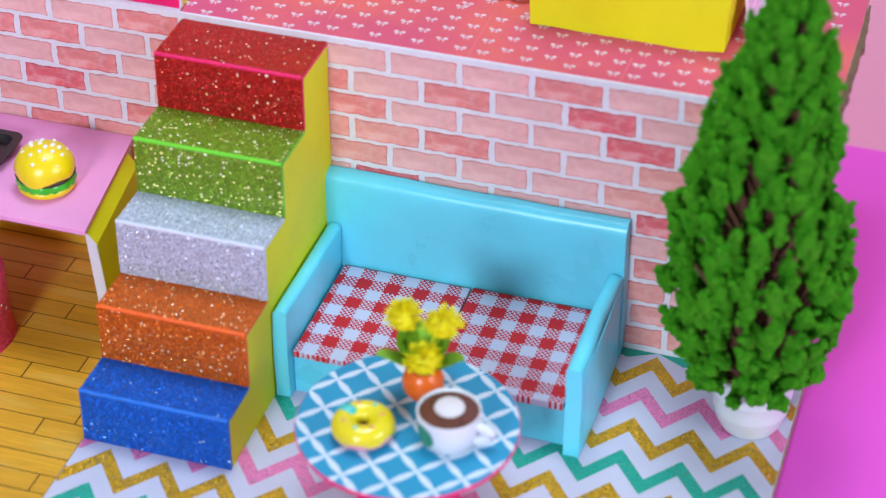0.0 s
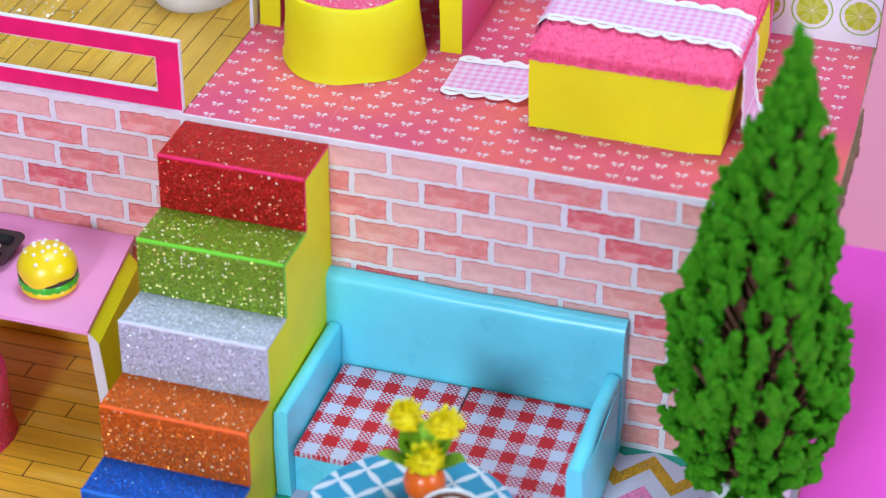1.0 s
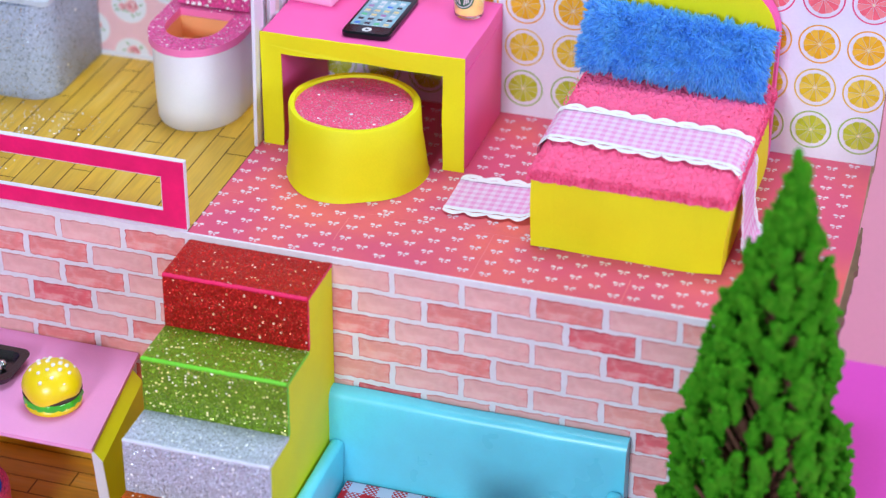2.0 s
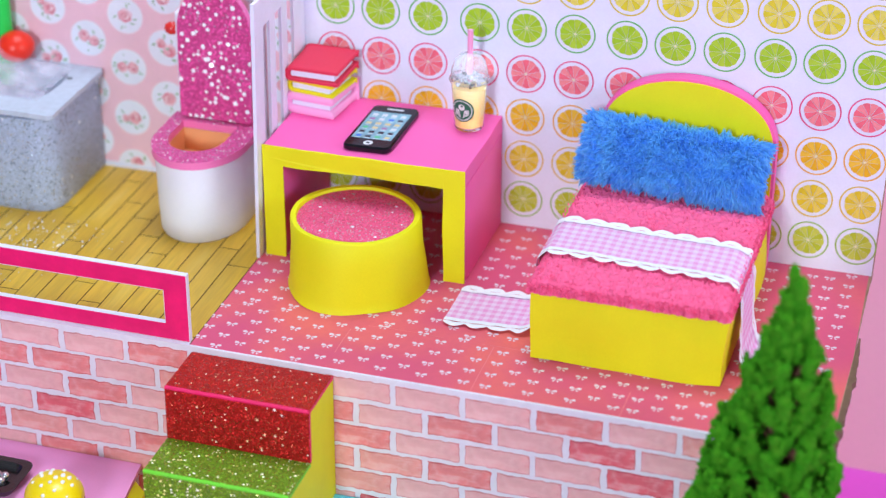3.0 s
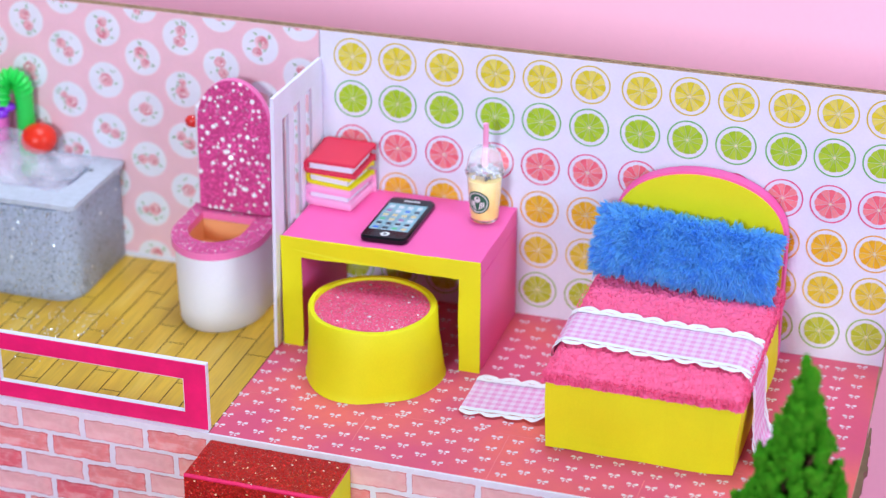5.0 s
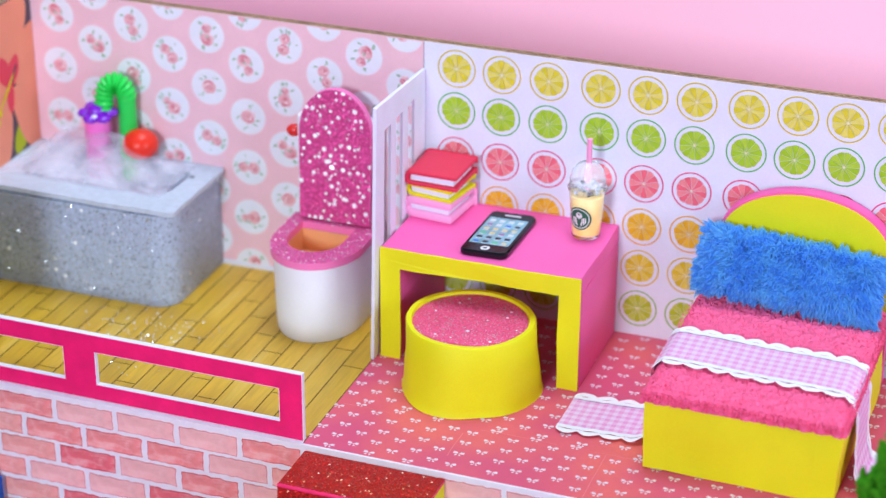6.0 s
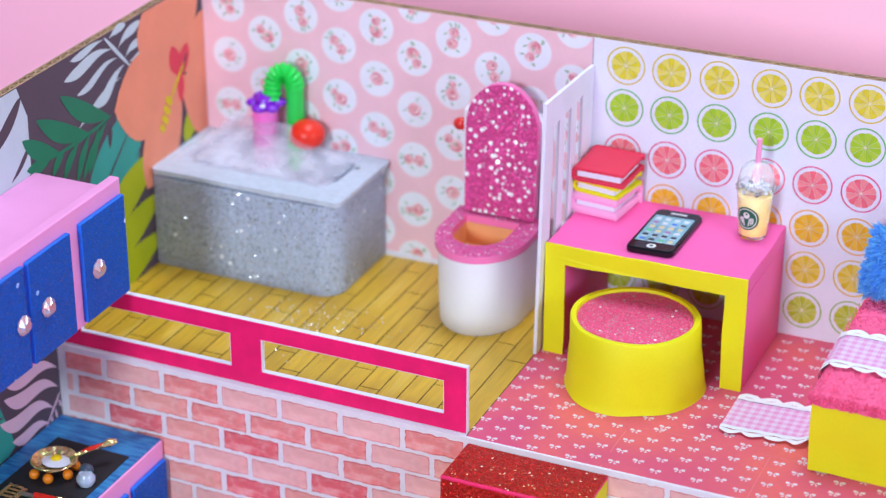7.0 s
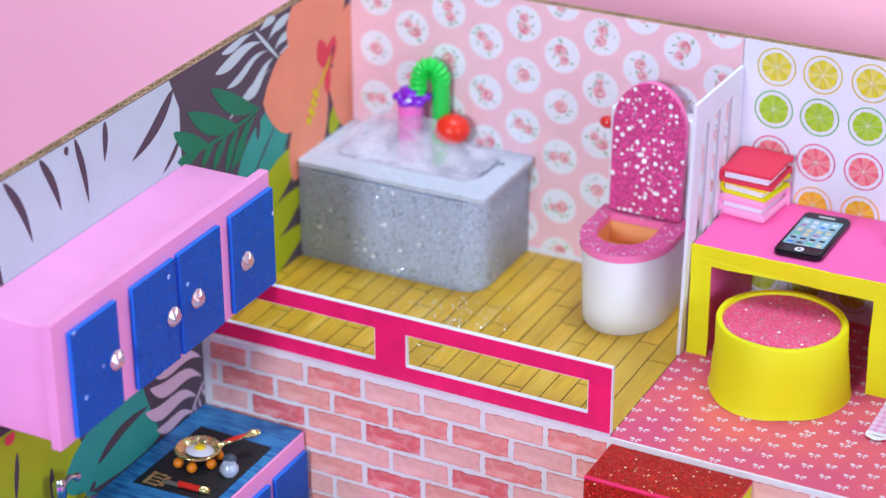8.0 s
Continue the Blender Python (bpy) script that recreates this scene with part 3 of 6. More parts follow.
def leaf_wall():
    paper = part("leaf_wallpaper", box(-0.002, 0.02, -21, D - 0.04, 0, TOP - 0.02), plain("dark_plum_print", srgb(84, 70, 84), 0.6, 0.08), wall_w,
                 "paper printed with tropical leaves and a coral hibiscus")
    pale = plain("pale_leaf_print", srgb(194, 212, 220), 0.6, 0.06)
    pink = plain("pale_pink_leaf_print", srgb(226, 190, 214), 0.6, 0.06)
    green = plain("green_leaf_print", srgb(22, 122, 88), 0.6, 0.1)
    teal = plain("teal_leaf_print", srgb(52, 158, 148), 0.6, 0.08)
    lime = plain("lime_leaf_print", srgb(172, 182, 20), 0.6, 0.08)
    coral = plain("coral_petal_print", srgb(240, 148, 116), 0.6, 0.06)
    red = plain("red_print", srgb(232, 66, 84), 0.6, 0.08)
    gold = plain("gold_print", srgb(226, 196, 24), 0.6, 0.08)
    dark = plain("dark_slit_print", srgb(80, 66, 78), 0.6, 0.08)

    def put(name, bm, m):
        return part(name, bm, m, paper)

    # large pale leaf with dark slits
    put("pale_leaf", prism([(-21, 15), (-21, TOP - 0.05), (-1.3, TOP - 0.05), (-1.0, 23.8), (-0.7, 23.1), (-0.75, 21.6), (-0.75, 20.6), (-6, 17), (-12, 15)], "x", 0.02, 0.026), pale)
    for a, b, w, bend in (((-5.85, 24.5), (-6.05, 22.8), 0.36, 0.05), ((-7.85, 24.55), (-7.25, 21.5), 0.36, 0.1), ((-10.1, 24.55), (-9.0, 21.9), 0.4, 0.15), ((-8.45, 24.4), (-8.35, 24.0), 0.3, 0.0),
                          ((-12.3, 24.5), (-10.9, 21.4), 0.4, 0.2), ((-1.05, 24.1), (-4.25, 22.1), 0.62, 0.25), ((-14.4, 24), (-12.8, 20), 0.5, 0.2), ((-0.75, 21.85), (-2.2, 20.7), 0.28, 0.1)):
        put("leaf_slit", leaf(a, b, w, 0.029, bend), dark)
    # feathered pale leaf
    put("leaf_stem", leaf((5.3, 24.5), (7.5, 22.25), 0.2, 0.034), pale)
    depth = 0.027
    for a, b, w, bend, wave in (((5.3, 24.4), (2.65, 24.32), 0.38, 0.0, -0.05), ((5.95, 23.75), (2.1, 23.6), 0.6, -0.16, -0.1), ((6.4, 23.2), (2.95, 22.65), 0.4, -0.1, -0.14), ((6.85, 22.75), (4.25, 21.6), 0.62, 0.05, -0.12), ((6.6, 22.25), (2.93, 21.15), 0.24, -0.22, -0.05), ((7.3, 22.3), (5.9, 20.4), 0.5, 0.1, 0.0),
                                ((5.7, 24.3), (7.1, 24.5), 0.42, 0.1, 0.0), ((6.35, 23.6), (8.3, 24.3), 0.5, 0.12, 0.05), ((6.9, 23.0), (8.35, 23.5), 0.42, 0.1, 0.05), ((7.2, 22.7), (8.8, 22.55), 0.4, 0.1, 0.0)):
        depth += 0.0006
        put("feather_blade", leaf(a, b, w, depth, bend, blunt=1.5, wave=wave), pale)
    # teal leaf
    put("teal_leaf", leaf((3.6, 15.6), (8.2, 20.9), 3.7, 0.024, 0.2), teal)
    put("leaf_slit", leaf((4.6, 17.7), (6.95, 19.7), 0.14, 0.032), dark)
    put("leaf_slit", leaf((7.2, 18.0), (8.8, 19.35), 0.1, 0.032), dark)
    put("leaf_slit", leaf((5.35, 20.4), (5.2, 19.3), 0.34, 0.0325), dark)
    # green frond
    put("leaf_stem", leaf((5.6, 20.8), (-0.6, 20.75), 0.2, 0.0425, 0.15), green)
    depth = 0.0355
    for a, b, w, bend in (((5.45, 20.75), (1.7, 23.1), 0.88, 0.25), ((3.75, 20.6), (-0.15, 22.7), 0.9, 0.25), ((1.3, 20.7), (-1.25, 22.2), 0.82, 0.2), ((0.7, 20.7), (-1.1, 20.8), 0.6, 0.1),
                          ((5.1, 20.7), (2.9, 18.7), 0.5, -0.15), ((4.4, 20.7), (3.4, 18.8), 0.48, 0.1), ((3.7, 20.65), (2.5, 18.8), 0.5, -0.1), ((2.8, 20.6), (1.5, 19.3), 0.5, -0.1), ((1.8, 20.7), (0.7, 19.8), 0.46, -0.1)):
        depth += 0.0006
        put("frond_leaf", leaf(a, b, w, depth, bend, blunt=1.1), green)
    # hibiscus
    for k, (a, b, w) in enumerate((((11.2, 20.3), (10.4, 25.9), 5.4), ((11.9, 20.7), (5.75, 20.9), 4.2), ((11.6, 20.6), (8.0, 16.2), 3.2), ((11.2, 20.4), (15.6, 17.4), 3.8), ((11.0, 21.0), (15.6, 21.6), 3.2))):
        bm = leaf(a, b, w, 0.036 + 0.003 * k, 0.1, blunt=1.35)
        for v in bm.verts:
            v.co.y, v.co.z = min(v.co.y, D - 0.05), min(v.co.z, TOP - 0.05)
        put("petal", bm, coral)
    for k, (a, b, w) in enumerate((((11.4, 20.5), (10.75, 22.2), 0.95), ((11.5, 20.4), (12.15, 21.95), 0.95), ((11.3, 21.4), (11.4, 19.2), 0.62))):
        put("flower_heart", leaf(a, b, w, 0.052 + 0.002 * k, 0.05, blunt=1.2), red)
    put("leaf_slit", leaf((12.1, 21.5), (11.5, 20.6), 0.18, 0.059), dark)
    put("pistil", leaf((11.85, 21.15), (10.1, 19.4), 0.2, 0.06), gold)
    for i in range(11):
        put("pollen", disc((0.062 + 0.001 * i, 10.35 - 0.07 * i + 0.2 * (i % 3 - 1), 19.85 - 0.13 * i), 0.17, "x", 12), gold)
    # lime leaves low beside the tub
    for a, b, w in (((4.4, 15.6), (9.4, 17.9), 1.9), ((4.4, 13.9), (9.4, 15.6), 1.7), ((4.4, 12.4), (9.4, 13.6), 1.6), ((11.5, 17.2), (13.6, 19.2), 1.2)):
        depth += 0.0006
        put("lime_leaf", leaf(a, b, w, depth, 0.1), lime)
    # below the wall cabinet
    put("teal_leaf", prism([(-10.7, 10.2), (-9.7, 11.2), (-8.0, 12.1), (-6.0, 12.4), (-4.75, 12.1), (-4.5, 11.3), (-4.25, 10.6), (-3.95, 9.9), (-3.68, 9.0), (-4.2, 8.74), (-6.5, 8.74), (-8.8, 9.0), (-10.0, 9.5)], "x", 0.024, 0.03), teal)
    put("leaf_slit", leaf((-8.2, 9.95), (-4.3, 10.75), 0.5, 0.036, 0.3), dark)
    for a, b, w, wave in (((-0.1, 12.9), (-4.0, 14.2), 0.7, -0.2), ((-0.1, 12.0), (-4.0, 13.1), 0.75, -0.2), ((-0.2, 11.05), (-4.2, 12.35), 0.75, -0.22), ((-0.25, 10.1), (-4.2, 11.5), 0.78, -0.24), ((-0.72, 9.3), (-4.65, 10.55), 0.78, -0.26), ((-1.1, 8.72), (-3.9, 9.28), 0.62, -0.14)):
        depth += 0.0006
        put("feather_blade", leaf(a, b, w, depth, -0.05, blunt=1.35, wave=wave), pink)
    put("leaf_stem", leaf((-0.12, 9.85), (-1.5, 8.55), 0.16, 0.052), pink)
    for a, b in (((-0.3, 9.5), (-0.12, 9.0)), ((-0.6, 9.15), (-0.5, 8.6)), ((-0.9, 8.95), (-0.95, 8.6))):
        depth += 0.0006
        put("feather_blade", leaf(a, b, 0.14, depth), pink)
    put("lime_leaf", prism([(-21, 6), (-21, 14.8), (-13, 14.4), (-9.2, 11.9), (-8.6, 9.6), (-12, 6)], "x", 0.02, 0.026), lime)
    put("leaf_slit", leaf((-13.1, 13.3), (-13.5, 11.0), 0.28, 0.034), dark)
    put("leaf_slit", leaf((-11.15, 11.5), (-11.25, 9.6), 0.3, 0.034), dark)
    put("leaf_slit", leaf((-8.4, 9.3), (-9.0, 8.8), 0.3, 0.038), dark)
    put("red_spot", disc((0.034, -13.45, 14.1), 0.28, "x", 10, None, 0, 0.5, 2), red)
    put("leaf_slit", leaf((-15.8, 13.6), (-15.0, 10.4), 0.3, 0.034), dark)


leaf_wall()


def floors():
    # upper wood paper
    base = part("wood_paper", box(0.02, XS, 0.06, D - 0.03, H - 0.02, H - 0.008), GROOVE, floor_up, "paper printed with yellow wooden planks")
    rr = random.Random(5)
    pw = 0.937
    for i in range(-1, 22):
        x0 = max(18.4 - pw * 19 + pw * i, 0.04)
        x1 = min(18.4 - pw * 18 + pw * i - 0.055, XS - 0.03)
        if x1 > 19.2:
            x1 = XS - 0.03
        if x1 - x0 < 0.1:
            continue
        y = (4.7, 3.42, 2.0, 0.65)[i % 4] - 5.95
        while y < D:
            y0, y1 = max(y, 0.08), min(y + 5.95 - 0.055, D - 0.05)
            y += 5.95
            if y1 - y0 < 0.1:
                continue
            part("plank", box(x0, x1, y0, y1, H - 0.008, H), PLANK_UP, base)
    # lower wood paper
    base = part("wood_paper", box(0.03, 19.5, -22, -0.06, -0.03, -0.012), GROOVE, floor_low, "paper printed with golden wooden planks")
    pw = 0.985
    for i in range(23):
        y1 = -0.2 - pw * i
        y0 = max(y1 - pw + 0.055, -21.95)
        x = (15.6, 14.22, 12.75, 11.5)[i % 4] - 18.3
        while x < 19.5:
            x0, x1 = max(x, 0.05), min(x + 6.1 - 0.06, 19.48)
            x += 6.1
            if x1 - x0 < 0.1:
                continue
            part("plank", box(x0, x1, y0, y1, -0.012, 0.0), PLANK_LOW, base)
    part("paper_lip", box(5.5, 19.4, -0.16, -0.1, 0.0, 0.42, 0.02), PLANK_LOW, floor_low, "wood print folded up the foot of the wall")
    # upper carpet paper with bows
    carpet = part("bow_paper", prism([(XS + 0.01, 0.06), (44.86, 0.06), (44.84, 7), (44.58, D - 0.03), (XS + 0.01, D - 0.03)], "z", H - 0.02, H - 0.004), CARPET, floor_up,
                  "coral pink paper printed with small white bows")
    verts, faces, spots = [], [], []
    # sheets of seven columns, laid in two rows; alternate columns are shifted by half a step and the print doubles where the rows meet
    front = ((19.56, 3.34), (25.5, 3.24), (31.5, 3.18), (37.36, 3.16), (43.25, 3.14))
    back = ((19.73, 4.56), (25.65, 4.42), (31.58, 4.33), (37.22, 4.42), (43.03, 4.46))
    for sheets, lo, hi in ((front, 0.25, 3.85), (back, 3.8, D - 0.25)):
        for x0, y0 in sheets:
            for i in range(7):
                for j in range(-4, 12):
                    x, y = x0 + 0.85 * i, y0 - 0.44 * (i % 2) + 0.86 * j
                    if lo < y < hi and XS + 0.1 < x < W - 0.1:
                        spots.append((x + rr.uniform(-0.02, 0.02), y + rr.uniform(-0.02, 0.02), rr.uniform(-0.06, 0.06), 0.001))
    for x, y, t, sink in spots:
        c, s = math.cos(t), math.sin(t)
        for poly in (((0, 0.02), (0.13, 0.15), (0.27, 0.16), (0.3, 0.0), (0.2, -0.04)), ((0, 0.02), (-0.13, 0.15), (-0.27, 0.16), (-0.3, 0.0), (-0.2, -0.04)), ((0.02, 0.0), (0.2, -0.17), (0.08, -0.22)), ((-0.02, 0.0), (-0.2, -0.17), (-0.08, -0.22))):
            k = len(verts)
            verts += [(x + 0.8 * (c * u - s * w), y + 0.8 * (s * u + c * w), H - sink) for u, w in poly]
            faces.append(tuple(range(k, k + len(poly))))
    seam = plain("paper_seam", srgb(236, 128, 136), 0.6, 0.1)
    for x in (25.13, 31.05, 36.98):
        part("sheet_seam", wobble(box(x - 0.015, x + 0.015, 0.1, 3.5, H - 0.004, H - 0.002), 0.03, 0.8, 9), seam, carpet)
    part("sheet_seam", wobble(box(XS + 0.4, 44.0, 3.52, 3.545, H - 0.004, H - 0.002), 0.1, 0.3, 20), seam, carpet)
    tagged(raw("bow_prints", verts, faces, plain("bow_print", srgb(228, 208, 220), 0.55, 0.08, 300), carpet, smooth=False), kind="stuff")
    part("paper_edge", box(0.02, XS - 0.02, 0.062, 0.19, H - 0.01, H + 0.012), WHITE, floor_up, "white cut paper edge")
    part("paper_edge", box(0.02, 44.88, -0.01, 0.06, H - 0.3, H - 0.002), WHITE, floor_up, "white cut paper edge")
    # chevron paper
    base = part("chevron_paper", box(19.5, 45.0, -22, -0.06, -0.03, -0.006), plain("chevron_white", srgb(200, 199, 219), 0.55, 0.05), floor_low,
                "white paper printed with glittery zigzag stripes")
    mats = [glitter("gold_zigzag_print", srgb(210, 160, 40), 0.6, 2600, 0.8, 0.4, 0.4, 1.0, (1.0, 0.9, 0.6, 1), 0.25), glitter("pink_zigzag_print", srgb(238, 132, 182), 0.4, 2600, 0.9, 0.5, 0.2, 0.6, star_rough=0.25),
            glitter("teal_zigzag_print", srgb(46, 172, 150), 0.4, 2600, 0.93, 0.4, 0.2, 0.6, star_rough=0.25)]
    order = (0, 1, 0, 2)
    for k in range(-1, 12):
        bm = bmesh.new()
        y = -0.3 - 1.93 * k
        xs = [39.15 + 1.15 * i for i in range(-18, 7)]
        for i in range(len(xs) - 1):
            ya, yb = (y, y - 1.42) if (i - 18) % 2 == 0 else (y - 1.42, y)
            x0, x1 = xs[i], xs[i + 1]
            if x1 < 19.6 or x0 > 44.95:
                continue
            if x0 < 19.52:
                ya, x0 = ya + (yb - ya) * (19.52 - x0) / (x1 - x0), 19.52
            if x1 > 44.98:
                yb, x1 = ya + (yb - ya) * (44.98 - x0) / (x1 - x0), 44.98
            lim = lambda q: min(max(q, -21.9), -0.08)
            quad_fill(bm, [(x0, lim(ya - 0.85), 0), (x1, lim(yb - 0.85), 0), (x1, lim(yb), 0), (x0, lim(ya), 0)])
        part("zigzag_stripe", bm, mats[order[k % 4]], base)


floors()


# ---- upper rooms ----
def railing():
    t = thing("railing", (9.7, 0.27, H), "low hot pink card railing with white cut edges", "railing")

    def frame_bm(y0, y1, g):
        bm = bmesh.new()
        x0, x1, z0, z1 = 0.05, 19.37, H + 0.01, 15.25
        xs = [x0, 1.2 - g, 8.57 + g, 10.07 - g, 18.33 + g, x1]
        z_lo, z_hi = 12.93 + g, 14.42 - g
        for a, b, c, d in ((x0, x1, z0, z_lo), (x0, x1, z_hi, z1), (xs[0], xs[1], z_lo, z_hi), (xs[2], xs[3], z_lo, z_hi), (xs[4], xs[5], z_lo, z_hi)):
            box(a, b, y0, y1, c, d, 0, bm)
        return bm
    part("card_core", frame_bm(0.2, 0.42, 0.0), CARD, t, "white card core")
    bm = bmesh.new()
    x0, x1, z0, z1 = 0.07, 19.34, H + 0.03, 15.21
    for a, b, c, d in ((x0, x1, z0, 12.9), (x0, x1, 14.45, z1), (x0, 1.17, 12.9, 14.45), (8.6, 10.04, 12.9, 14.45), (18.36, x1, 12.9, 14.45)):
        box(a, b, 0.185, 0.2, c, d, 0, bm)
    part("painted_face", bm, HOT, t, "hot pink painted face")


railing()


def divider():
    t = thing("divider_screen", (XS, 10.6, H), "white slatted card screen between the two rooms", "room divider")
    y0, y1, z0 = 7.5, D - 0.06, H
    top = lambda y: 23.85 - 0.5 * (y - y0) / (y1 - y0)
    x0, x1 = XS - 0.08, XS + 0.08
    posts = [(y0, 8.55), (9.35, 10.0), (10.8, 11.5), (12.3, y1)]
    for a, b in posts:
        part("post", box(x0, x1, a, b, z0 + 1.4, 22.5, 0.03), CARD, t)
    part("rail", box(x0, x1, y0, y1, z0, z0 + 1.4, 0.03), CARD, t)
    part("rail", prism([(y0, 22.5), (y1, 22.5), (y1, top(y1)), (y0, top(y0))], "x", x0, x1), CARD, t)
    # the screen leans: its free top corner stands off to the bedroom
    for ob in t.children:
        for v in ob.data.vertices:
            v.co.x += 0.018 * v.co.z * (1 - (v.co.y + (10.6 - y0) * S) / ((y1 - y0) * S))


divider()


def fluff(c, size, parent, mat, seed, label):
    """A soft mound with loose fibres."""
    rr = random.Random(seed)
    bm = bmesh.new()
    n = 44
    height = lambda u, v: size[2] * max(0.0, 1 - (abs(u) ** 4 + abs(v) ** 4)) ** 0.5 * (0.55 + 0.5 * noise.noise(Vector((u * 2.2 + seed, v * 1.8, 0))) + 0.12 * noise.noise(Vector((u * 5, v * 4, seed))))
    g = [[bm.verts.new((c[0] + size[0] * (2 * i / n - 1), c[1] + size[1] * (2 * j / n - 1), c[2] + height(2 * i / n - 1, 2 * j / n - 1))) for j in range(n + 1)] for i in range(n + 1)]
    for i in range(n):
        for j in range(n):
            bm.faces.new((g[i][j], g[i + 1][j], g[i + 1][j + 1], g[i][j + 1]))
    core = part("cotton_mound", bm, mat, parent, label, smooth=True)
    spots = []
    for _ in range(3000):
        u, v = rr.uniform(-1, 1), rr.uniform(-1, 1)
        spots.append(((c[0] + size[0] * u, c[1] + size[1] * v, c[2] + height(u, v)), (rr.gauss(0, 1), rr.gauss(0, 1), 0.6)))
    v, f = strands(spots, 0.45, 0.01, -0.05, seed=seed, spread=0.5, steps=4)
    raw("cotton_wisp", v, f, mat, core)


def rounded_poly(x0, x1, y0, y1, r, n=6):
    pts = []
    for cx, cy, a0 in ((x1 - r, y0 + r, -90), (x1 - r, y1 - r, 0), (x0 + r, y1 - r, 90), (x0 + r, y0 + r, 180)):
        for i in range(n + 1):
            a = radians(a0 + 90 * i / n)
            pts.append((cx + r * math.cos(a), cy + r * math.sin(a)))
    return pts


def loft(polys, bm=None, mi=0, cap_lo=False, cap_hi=False):
    """Walls between outlines given as ((x, y) list, z)."""
    bm = bm or bmesh.new()
    rings = [[bm.verts.new((p[0], p[1], z)) for p in poly] for poly, z in polys]
    n = len(rings[0])
    for a, b in zip(rings, rings[1:]):
        for i in range(n):
            bm.faces.new((a[i], a[(i + 1) % n], b[(i + 1) % n], b[i])).material_index = mi
    if cap_lo:
        bm.faces.new(rings[0]).material_index = mi
    if cap_hi:
        bm.faces.new(rings[-1]).material_index = mi
    return bm


def bathtub():
    t = thing("bathtub", (4.8, 11.2, H), "silver glitter bathtub with a white rim, filled with white fluff", "bathtub")
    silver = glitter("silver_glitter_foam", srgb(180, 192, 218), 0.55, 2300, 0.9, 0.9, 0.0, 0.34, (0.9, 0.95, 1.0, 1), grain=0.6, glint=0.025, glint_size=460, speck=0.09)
    def o(g):
        r = 1.15
        bend = [(9.38 + g - r + r * math.sin(radians(9 * k)), 8.5 - g + r - r * math.cos(radians(9 * k))) for k in range(11)]
        return [(0.08, 8.5 - g)] + bend + [(9.38 + g, 13.7), (0.08, 13.7)]
    part("tub_body", loft([(o(-0.05), H), (o(0.0), H + 0.2), (o(0.0), 16.7), (o(-0.14), 16.74), (o(-0.14), 16.92)], cap_lo=True), silver, t, "silver glitter foam sides", smooth=True)
    out = rounded_poly(0.02, 9.68, 8.32, 13.72, 0.3)
    inn = rounded_poly(0.95, 8.55, 9.75, 13.05, 1.0)
    bm = loft([(inn, 14.0), (inn, 17.12), (out, 17.12), (out, 16.9), (inn, 16.89)])
    wobble(bm, 0.05, 0.7, 5, 8.0)
    part("rim", bm, plain("rim_foam", srgb(198, 206, 222), 0.6, 0.1, 300, 1200, 0.4), t, "pale grey-white foam rim")
    part("basin_floor", prism(inn, "z", 13.9, 14.0), silver, t)
    # flat dark discs: the shade inside two small holes, put into the colour
    for p in ((1.5, 9.9), (8.7, 12.2)):
        part("rim_hole", disc((p[0], p[1], 17.13), 0.13, "z", 14), plain("hole_shade", srgb(96, 100, 110)), t)
    fluff((4.75, 11.4, 15.9), (3.8, 1.66, 0.45), t, COTTON, 4, "soft white cotton like steam")
    hz = Tree("thin_cotton_haze")
    al = hz.math("MULTIPLY", hz.ramp(hz.noise(70, 3), 0.25, 0.75), 0.5)
    hz.put(hz.p.inputs["Alpha"], al)
    haze = hz.done(srgb(240, 236, 250), 1.0, 0.0, 0.0)
    for q in range(3):
        bm = bmesh.new()
        nx, ny = 40, 22
        rows = []
        for i in range(nx + 1):
            row = []
            for j in range(ny + 1):
                u, v = 2 * i / nx - 1, 2 * j / ny - 1
                x, y = 4.35 + (4.05 - 0.4 * q) * u, 11.5 + (1.95 - 0.2 * q) * v
                lift = (0.14 + 0.42 * q * (1 if v < 0 else 1 + 2.2 * v)) * max(0.0, 1 - u * u) ** 0.7 * max(0.0, 1 - v * v) ** 0.7
                lift *= 0.75 + 0.9 * noise.noise(Vector((x * 0.55, y * 0.6, q * 0.25))) + 0.5 * max(0.0, min(1.0, (5.5 - x) / 2.5)) - 0.15
                row.append(bm.verts.new((x, min(y, 13.65), 17.16 + 0.012 * q + max(lift, 0.0))))
            rows.append(row)
        for i in range(nx):
            for j in range(ny):
                bm.faces.new((rows[i][j], rows[i + 1][j], rows[i + 1][j + 1], rows[i][j + 1]))
        part("cotton_veil", bm, haze, t, "thin misty cotton fibres", smooth=True)
    # bendy green spout with a purple flower
    g = plain("green_plastic", srgb(40, 214, 84), 0.35, 0.05)
    spout = thing("toy_shower", (4.7, 13.0, 16.6), "green bendy plastic shower with a purple flower head over the bathtub", "toy shower")
    path = [(5.1, 13.1, 16.0), (5.1, 13.1, 18.5), (5.1, 13.1, 20.25)]
    part("pipe", tube(path, 0.42, 16), g, spout, smooth=True)
    pts, rad = [], []
    for i in range(73):
        a = math.pi * min(i / 60, 1.0)
        pts.append((4.67 + 0.43 * math.cos(a), 13.1 - 0.65 * i / 72, 20.25 + 0.72 * math.sin(a) - 0.045 * max(0, i - 60)))
        rad.append(0.42 + 0.06 * math.cos(i * 2 * math.pi / 6))
    part("bellows", tube(pts, rad, 18), g, spout, "ribbed green elbow", smooth=True)
    bm = bmesh.new()
